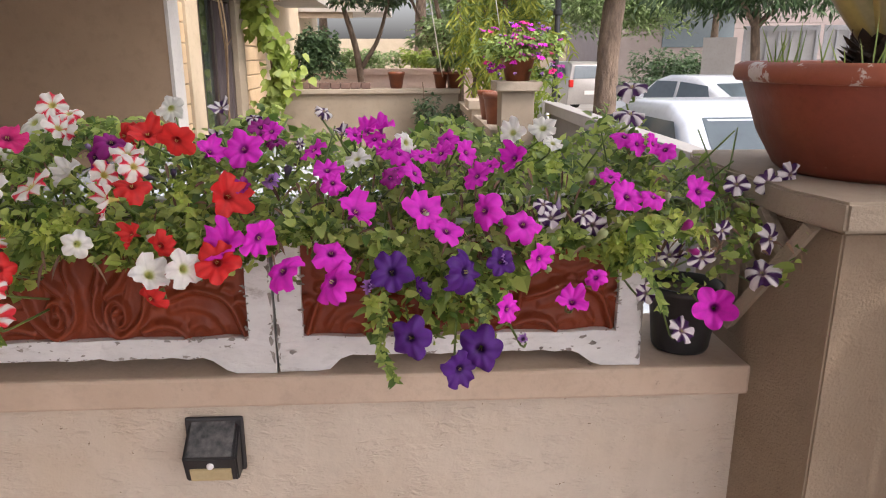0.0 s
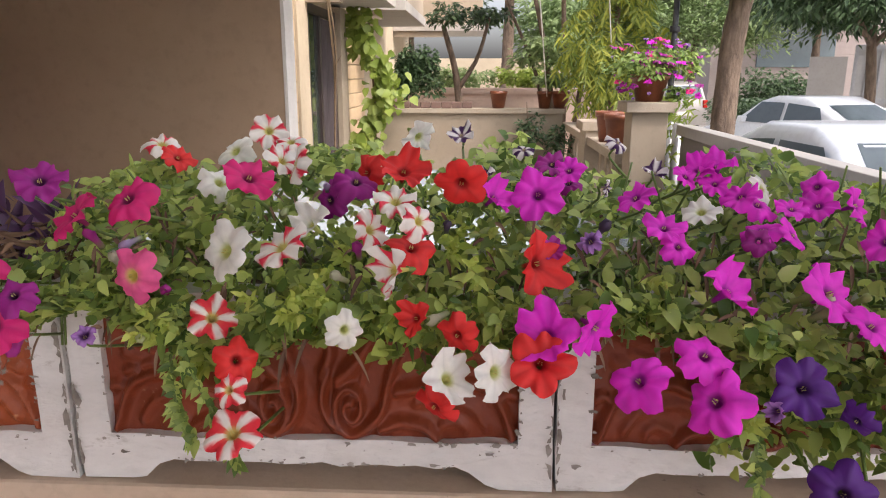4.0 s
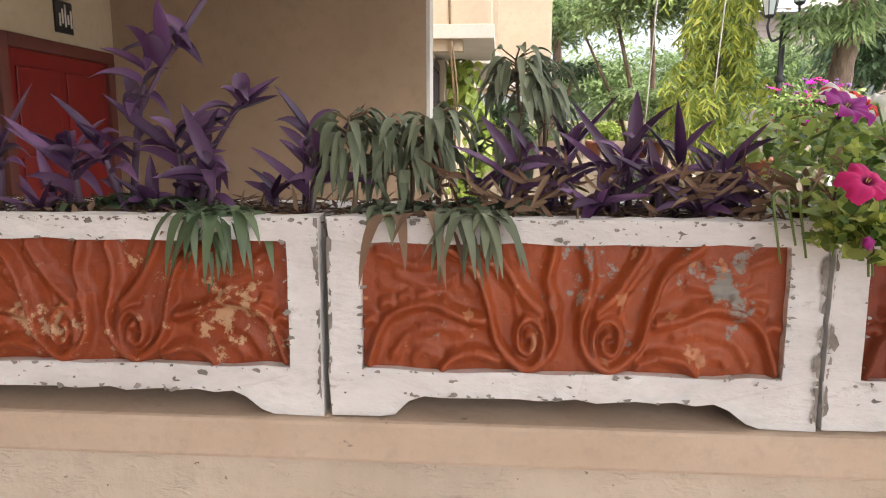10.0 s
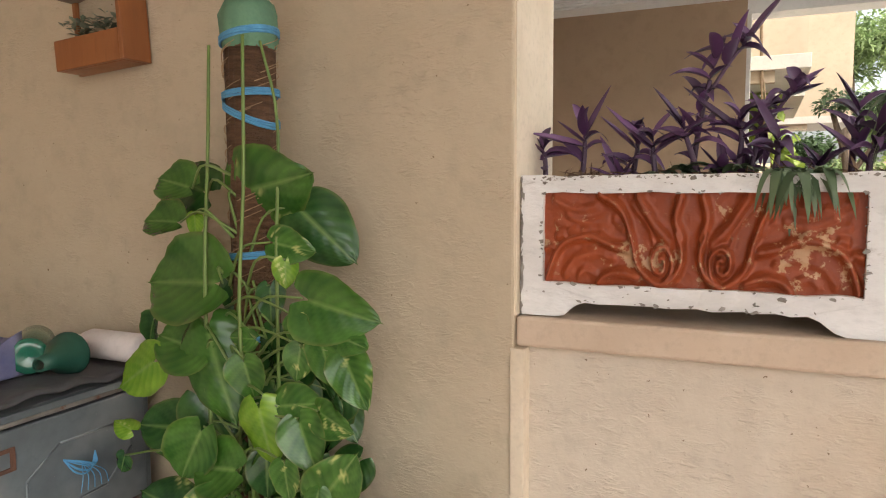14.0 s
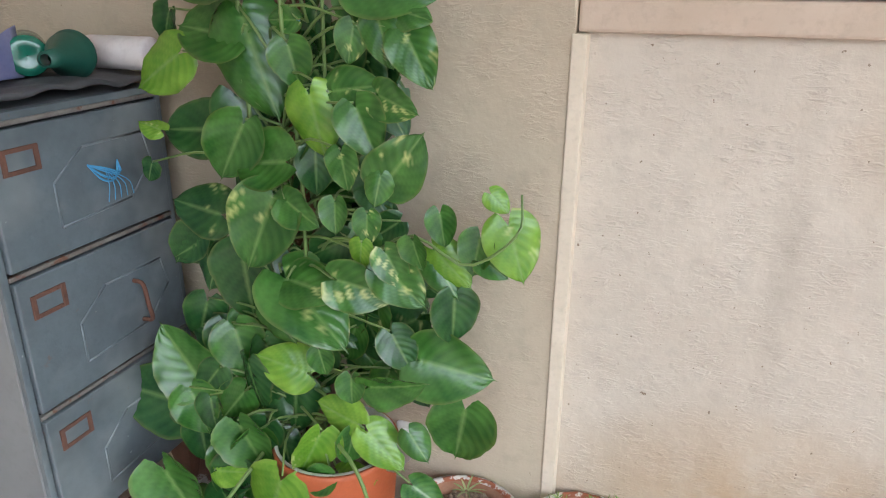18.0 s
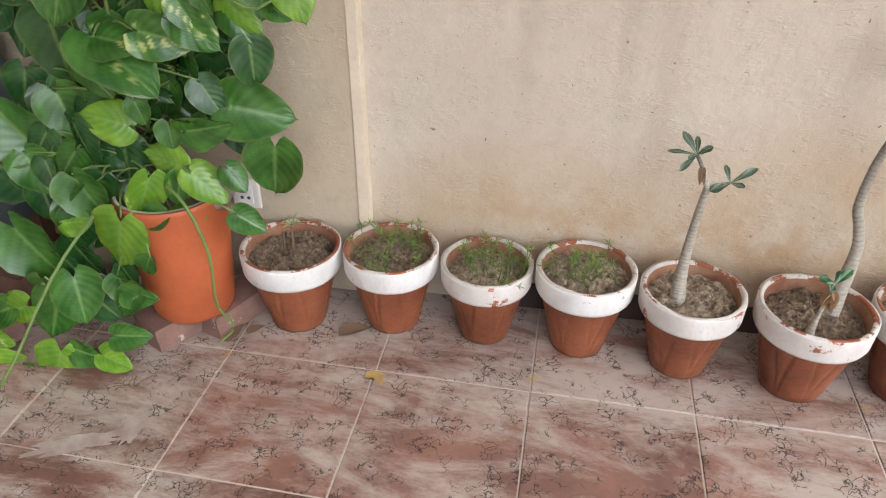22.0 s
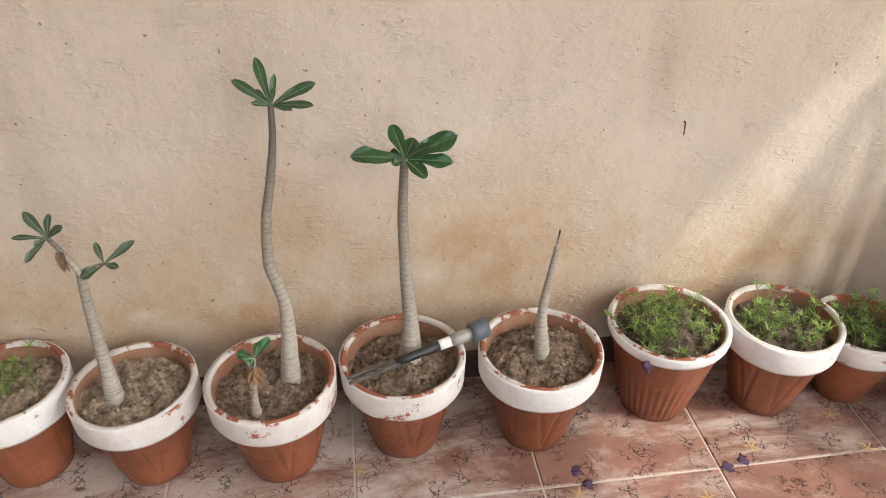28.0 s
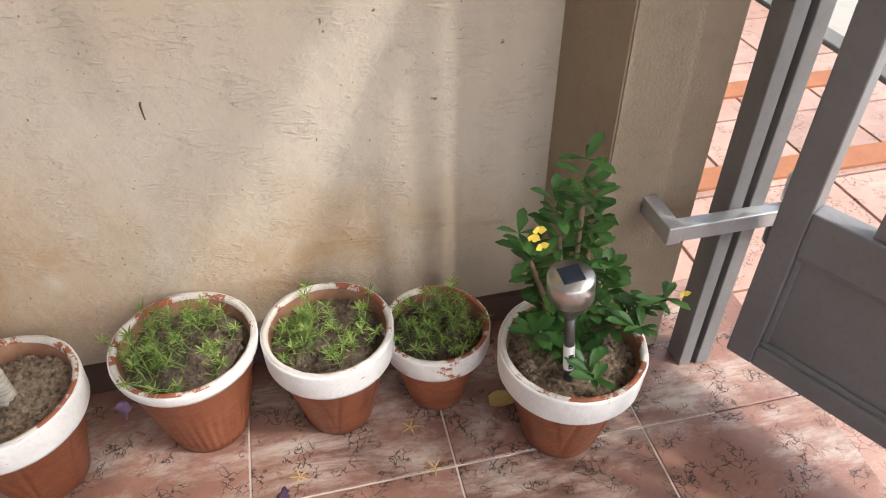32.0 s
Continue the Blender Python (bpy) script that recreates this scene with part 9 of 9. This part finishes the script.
tree("small bent garden tree behind the shrub", ([(-0.55, 9.9, 0.5), (-0.62, 9.9, 1.6), (-0.8, 9.9, 2.3)], 0.06, 0.03), [([(-0.6, 9.9, 1.5), (-0.35, 9.9, 1.9), (-0.2, 9.9, 2.4)], 0.035, 0.02)],
     [dict(centre=(-0.5, 9.9, 2.4), radii=(0.6, 0.4, 0.35), n=700, size=0.07, wide=0.5, lumps=10)], TREE_C)
tree("dense dark street tree", ([(7.35, 14.9, -0.16), (7.35, 14.9, 1.2), (7.2, 14.9, 2.6)], 0.12, 0.08), [([(7.25, 14.9, 2.2), (6.6, 14.6, 3.0), (6.1, 14.4, 3.6)], 0.06, 0.03), ([(7.25, 14.9, 2.2), (7.9, 14.6, 3.1), (8.4, 14.5, 3.9)], 0.06, 0.03)],
     [dict(centre=(7.0, 14.4, 3.25), radii=(2.4, 1.7, 2.3), n=9500, size=0.15, wide=0.36, lumps=90, down=0.6, hollow=0.2),
      dict(centre=(8.8, 14.2, 3.6), radii=(1.6, 1.3, 1.7), n=2600, size=0.15, wide=0.36, lumps=30, down=0.6, hollow=0.3), dict(centre=(7.2, 14.4, 5.4), radii=(2.1, 1.5, 1.1), n=2200, size=0.15, wide=0.36, lumps=24, down=0.5, hollow=0.3)], TREE_C)
tree("leafy light green street tree", ([(7.6, 28.0, -0.16), (7.6, 28.0, 2.0), (7.7, 28.0, 3.6)], 0.16, 0.1), None,
     [dict(centre=(7.7, 27.4, 3.5), radii=(3.3, 2.2, 2.9), n=9500, size=0.19, wide=0.38, lumps=90, hollow=0.2)], TREE_A)
tree("dark bush under the street trees", None, None, [dict(centre=(7.5, 21.0, 0.45), radii=(1.3, 0.9, 1.1), n=1700, size=0.13, wide=0.4, lumps=20)], TREE_C, "shrub")
tree("leafy bush beside the minivan", None, None, [dict(centre=(9.2, 24.5, 0.9), radii=(1.8, 1.2, 1.7), n=2200, size=0.17, wide=0.4, lumps=24)], TREE_C, "shrub")
tree("feathery tree beyond the terrace", ([(0.4, 22.0, -0.16), (0.5, 22.0, 3.0), (0.5, 22, 4.6)], 0.2, 0.1), None, [dict(centre=(0.5, 22.0, 4.9), radii=(2.1, 1.8, 1.8), n=3600, size=0.24, wide=0.3, lumps=26)], TREE_A)
tree("broad tree beyond the terrace", ([(-2.6, 24.0, -0.16), (-2.6, 24.0, 4.0)], 0.2, 0.1), None, [dict(centre=(-2.4, 24.0, 4.0), radii=(2.4, 2.0, 2.4), n=2600, size=0.26, wide=0.35, lumps=22)], TREE_C)
tree("light tree down the street", ([(3.0, 26.0, -0.16), (3.0, 26.0, 3.0)], 0.2, 0.1), None, [dict(centre=(3.0, 26.0, 3.2), radii=(2.4, 2.0, 2.6), n=3000, size=0.26, wide=0.35, lumps=24)], TREE_A)
tree("tree behind the far house corner", ([(11.6, 27.0, -0.16), (11.6, 27.0, 3.6)], 0.2, 0.1), None, [dict(centre=(11.7, 26.6, 4.2), radii=(2.0, 1.6, 1.7), n=1600, size=0.22, wide=0.35, lumps=16)], TREE_A)
for x, n in ((-0.6, 900), (0.4, 900), (1.4, 900)):
    tree("low green garden bush behind the terrace wall", ([(x, 11.3, -0.16), (x, 11.3, 1.4)], 0.04, 0.02), None, [dict(centre=(x, 11.3, 1.55), radii=(0.6, 0.4, 0.45), n=n, size=0.08, wide=0.45, lumps=12)], TREE_A if x != 0.4 else VINELEAF, "shrub")
for x in (0.42, 0.60):
    tree("leafy plant in the garden wall pot", None, None, [dict(centre=(x, 8.5, 1.62), radii=(0.16, 0.14, 0.15), n=170, size=0.07, wide=0.4, lumps=5)], TREE_A, "shrub")
tree("spindly plant before the garden wall", None, [([(0.28, 8.2, -0.1), (0.25, 8.2, 0.7), (0.20, 8.2, 1.4)], 0.012, 0.006), ([(0.45, 8.2, -0.1), (0.5, 8.2, 0.6), (0.6, 8.2, 1.1)], 0.012, 0.006)],
     [dict(centre=(0.26, 8.2, 1.0), radii=(0.16, 0.12, 0.5), n=240, size=0.06, wide=0.4, lumps=12), dict(centre=(0.55, 8.15, 0.9), radii=(0.2, 0.12, 0.5), n=220, size=0.06, wide=0.4, lumps=10)], TREE_C, "shrub")

vine = thing("climbing_vine", "sunlit grape vine hanging at the house corner", "plant", (0, 0, 0))
lv = Leaves()
for _ in range(440):
    z = random.uniform(0.75, 2.38)
    x = -1.50 + 0.14 * math.sin(z * 5) + random.gauss(0, 0.09) + 0.05 * (2.4 - z)
    lv.add((x, 8.15 + random.gauss(0, 0.06), z), (random.gauss(0, 0.7), -0.4, random.gauss(-0.5, 0.5)), (random.gauss(0, 0.4), -1, 0.6), random.uniform(0.07, 0.12), random.uniform(0.07, 0.11), 0.2, 0.2, 3, "oval")
lv.done("leaves", VINELEAF, vine)
part("stem", tubes(([(-1.50, 8.2, -0.02), (-1.47, 8.2, 1.2), (-1.52, 8.2, 2.39)], 0.015, 0.01), n=6), DRYSTEM, vine, smooth=True)
bare = thing("dry_creeper", "bare brown creeper stems hanging by the window", "plant", (0, 0, 0))
bm = tubes(([(-1.62, 6.5, 3.0), (-1.60, 6.5, 2.3), (-1.56, 6.5, 1.7), (-1.58, 6.5, 1.0), (-1.56, 6.5, -0.02)], 0.012, 0.008), ([(-1.60, 6.5, 2.4), (-1.54, 6.48, 1.9), (-1.57, 6.5, 1.4)], 0.008, 0.005), ([(-1.56, 6.5, 1.75), (-1.50, 6.5, 1.85)], 0.006, 0.003), n=6)
part("stem", bm, DRYSTEM, bare, smooth=True)
dang = thing("dangling_vine", "grape vine tip dangling from the ceiling edge", "plant", (0, 0, 0))
lv = Leaves()
for _ in range(16):
    z = random.uniform(2.42, 2.85)
    lv.add((-0.40 + 0.16 * (z - 2.6) + random.uniform(-0.10, 0.08), 3.95, z), (random.gauss(0, 0.6), -0.5, random.gauss(-0.4, 0.4)), (0, -1, 0.4), 0.085, 0.08, 0.2, 0.2, 4, "oval")
lv.done("leaves", VINELEAF, dang, kind="stuff")
part("stem", tubes(([(-0.36, 3.97, 2.95), (-0.37, 3.96, 2.7), (-0.42, 3.96, 2.45)], 0.004, 0.002), n=5), STEM, dang, smooth=True)
pp = thing("pier_petunias", "magenta petunias bushing out of the pier bowl", "plant", (0, 0, 0))
lv = Leaves()
crown(lv, (0.80, 5.00, 1.74), (0.30, 0.24, 0.19), 1100, 0.040, 0.5, lumps=18)
crown(lv, (0.93, 4.98, 1.55), (0.08, 0.08, 0.16), 120, 0.045, 0.5, lumps=5)
lv.done("foliage", MOSSROSE, pp)
for k in range(80):
    a = random.uniform(0, 6.28)
    r = random.uniform(0.08, 0.30)
    flower(random.choice("MVVKL"), 0.80 + r * math.cos(a), random.uniform(1.54, 1.88) if r > 0.2 else random.uniform(1.75, 1.92), random.uniform(0.018, 0.028), pp, 5.02 - 0.8 * r * abs(math.sin(a)))
gz = Leaves()
for _ in range(700):
    gz.add((1.0 + random.gauss(0, 0.08), 5.4 + random.gauss(0, 0.15), random.uniform(0.4, 1.5)), (random.gauss(0, 0.4), -0.3, 0.9), (0, -1, 0.3), random.uniform(0.12, 0.24), 0.02, 0.5, 0.3, 3)
gz.done("reed_grass", VINELEAF, None, "bright green reedy grass beside the gate pier")

# ---- tiles, laid last ----
def stone(name, a, b, vein, dust, vs=42.0, dusty=0.56):
    m = mat(name, a, b, 7, 0.55, 0.15, 60, rnd=0.18)
    n, l = m.node_tree.nodes, m.node_tree.links
    p = n["Principled BSDF"]
    col = p.inputs["Base Color"].links[0].from_socket
    geo = n.new("ShaderNodeNewGeometry")
    warp = n.new("ShaderNodeTexNoise")
    warp.inputs["Scale"].default_value, warp.inputs["Detail"].default_value = 14.0, 5.0
    l.new(geo.outputs["Position"], warp.inputs["Vector"])
    add = n.new("ShaderNodeMixRGB")
    add.blend_type = "LINEAR_LIGHT"
    add.inputs[0].default_value = 0.085
    l.new(geo.outputs["Position"], add.inputs[1])
    l.new(warp.outputs["Color"], add.inputs[2])
    vor = n.new("ShaderNodeTexVoronoi")
    vor.feature = "DISTANCE_TO_EDGE"
    vor.inputs["Scale"].default_value = vs
    l.new(add.outputs[0], vor.inputs["Vector"])
    gate = n.new("ShaderNodeTexNoise")
    gate.inputs["Scale"].default_value, gate.inputs["Detail"].default_value = 17.0, 3.0
    l.new(geo.outputs["Position"], gate.inputs["Vector"])
    r1 = n.new("ShaderNodeMapRange")
    r1.inputs[1].default_value, r1.inputs[2].default_value, r1.inputs[3].default_value, r1.inputs[4].default_value = 0.012, 0.065, 0.95, 0.0
    l.new(vor.outputs["Distance"], r1.inputs[0])
    r2 = n.new("ShaderNodeMapRange")
    r2.inputs[1].default_value, r2.inputs[2].default_value = 0.49, 0.57
    l.new(gate.outputs["Fac"], r2.inputs[0])
    mul = n.new("ShaderNodeMath")
    mul.operation = "MULTIPLY"
    l.new(r1.outputs[0], mul.inputs[0])
    l.new(r2.outputs[0], mul.inputs[1])
    dn = n.new("ShaderNodeTexNoise")
    dn.inputs["Scale"].default_value, dn.inputs["Detail"].default_value, dn.inputs["Roughness"].default_value, dn.inputs["Distortion"].default_value = 5.5, 12.0, 0.76, 0.35
    sweep = n.new("ShaderNodeMapping")       # dust swept in streaks
    sweep.inputs["Scale"].default_value, sweep.inputs["Rotation"].default_value = (0.55, 1.5, 1.0), (0, 0, radians(24))
    l.new(geo.outputs["Position"], sweep.inputs["Vector"])
    l.new(sweep.outputs[0], dn.inputs["Vector"])
    r3 = n.new("ShaderNodeMapRange")
    r3.inputs[1].default_value, r3.inputs[2].default_value, r3.inputs[4].default_value = dusty - 0.06, dusty + 0.10, 0.72
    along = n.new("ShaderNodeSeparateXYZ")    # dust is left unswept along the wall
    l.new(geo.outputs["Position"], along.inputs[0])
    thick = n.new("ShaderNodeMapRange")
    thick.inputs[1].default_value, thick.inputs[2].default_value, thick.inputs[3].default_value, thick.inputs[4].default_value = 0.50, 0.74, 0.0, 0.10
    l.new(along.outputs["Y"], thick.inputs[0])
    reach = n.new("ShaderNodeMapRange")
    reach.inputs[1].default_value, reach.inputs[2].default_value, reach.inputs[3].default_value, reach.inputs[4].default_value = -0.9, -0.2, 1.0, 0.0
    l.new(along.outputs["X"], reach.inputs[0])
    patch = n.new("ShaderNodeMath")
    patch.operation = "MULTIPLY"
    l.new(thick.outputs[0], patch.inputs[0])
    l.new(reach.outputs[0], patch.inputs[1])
    # floor sheen towards the left end, painted in with the dust colour
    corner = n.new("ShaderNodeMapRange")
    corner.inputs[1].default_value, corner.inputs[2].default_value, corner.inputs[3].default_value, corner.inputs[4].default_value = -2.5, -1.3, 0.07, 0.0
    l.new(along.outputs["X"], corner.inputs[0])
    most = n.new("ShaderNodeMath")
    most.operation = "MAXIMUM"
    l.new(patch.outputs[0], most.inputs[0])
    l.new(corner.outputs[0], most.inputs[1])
    dust_and_sheen = n.new("ShaderNodeMath")
    l.new(dn.outputs["Fac"], dust_and_sheen.inputs[0])
    l.new(most.outputs[0], dust_and_sheen.inputs[1])
    l.new(dust_and_sheen.outputs[0], r3.inputs[0])
    m2 = n.new("ShaderNodeMix")
    m2.data_type = "RGBA"
    l.new(r3.outputs[0], m2.inputs[0])
    l.new(col, m2.inputs[6])
    m2.inputs[7].default_value = (*dust, 1)
    m1 = n.new("ShaderNodeMix")
    m1.data_type = "RGBA"
    l.new(mul.outputs[0], m1.inputs[0])
    l.new(m2.outputs[2], m1.inputs[6])
    m1.inputs[7].default_value = (*vein, 1)
    l.new(m1.outputs[2], p.inputs["Base Color"])
    rr = n.new("ShaderNodeMapRange")
    rr.inputs[3].default_value, rr.inputs[4].default_value = 0.28, 0.6
    l.new(r3.outputs[0], rr.inputs[0])
    l.new(rr.outputs[0], p.inputs["Roughness"])
    return m


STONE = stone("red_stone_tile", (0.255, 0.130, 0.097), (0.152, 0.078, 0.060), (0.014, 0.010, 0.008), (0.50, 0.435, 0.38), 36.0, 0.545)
floor_ob = bpy.data.objects["floor"]
TP, TG = 0.3615, 0.0017
tile_me = None
rot = math.radians(-0.65)
for i in range(-4, 9):
    for j in range(-7, 2):
        x, y = -2.226 + TP * (i + 0.5), 0.763 - TP * (-j) + TP * 0.5
        dx, dy = x + 2.226, y - 0.763
        cx, cy = -2.226 + dx * math.cos(rot) - dy * math.sin(rot), 0.763 + dx * math.sin(rot) + dy * math.cos(rot)
        if j == 1:
            continue
        if tile_me is None:
            bm = boxes(((-TP / 2 + TG, -TP / 2 + TG, -0.012), (TP / 2 - TG, TP / 2 - TG, 0.0)))
            bmesh.ops.bevel(bm, geom=[e for e in bm.edges if all(v.co.z > -0.001 for v in e.verts)], offset=0.0018, segments=1, affect="EDGES")
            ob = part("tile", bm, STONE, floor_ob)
            tile_me = ob.data
        else:
            ob = new("tile", tile_me)
            ob.parent = floor_ob
        ob.matrix_basis = pose(cx, cy, random.uniform(-0.0006, 0.0006), 0, 0, -0.65)

# outer apron: reddish tiles in two shallow steps with orange nosings, then the street
apron = part("pavement", boxes(((0.79, -1.2, -0.30), (2.32, 3.4, -0.145))), mat("apron_grout", (0.48, 0.40, 0.34), (0.42, 0.34, 0.29), 20, 0.9), label="sloping tiled apron outside the gate", kind="structure")
APRON = stone("apron_tile", (0.40, 0.245, 0.195), (0.34, 0.20, 0.16), (0.13, 0.07, 0.06), (0.50, 0.38, 0.31), 30.0, 0.60)
NOSE = mat("orange_nosing", (0.30, 0.115, 0.05), (0.25, 0.09, 0.04), 14, 0.7, 0.3, 60)
ap_me = None
for i in range(5):
    for j in range(12):
        if ap_me is None:
            ob = part("tile", boxes(((-0.146, -0.19, -0.012), (0.146, 0.19, 0.0)), bevel=0.002), APRON, apron)
            ap_me = ob.data
        else:
            ob = new("tile", ap_me)
            ob.parent = apron
        ob.location = (0.95 + 0.302 * i, -1.0 + 0.388 * j, -0.133)
for y in (1.55, 2.05):
    part("nosing", boxes(((0.80, y, -0.14), (2.30, y + 0.10, -0.122)), bevel=0.003), NOSE, apron)
part("kerb", boxes(((2.32, -6, -0.30), (2.42, 3.4, -0.12)), bevel=0.006), mat("dark_kerb", (0.10, 0.10, 0.10), (0.14, 0.135, 0.13), 8, 0.9, 0.3, 50), label="dark kerb edging the apron", kind="structure")
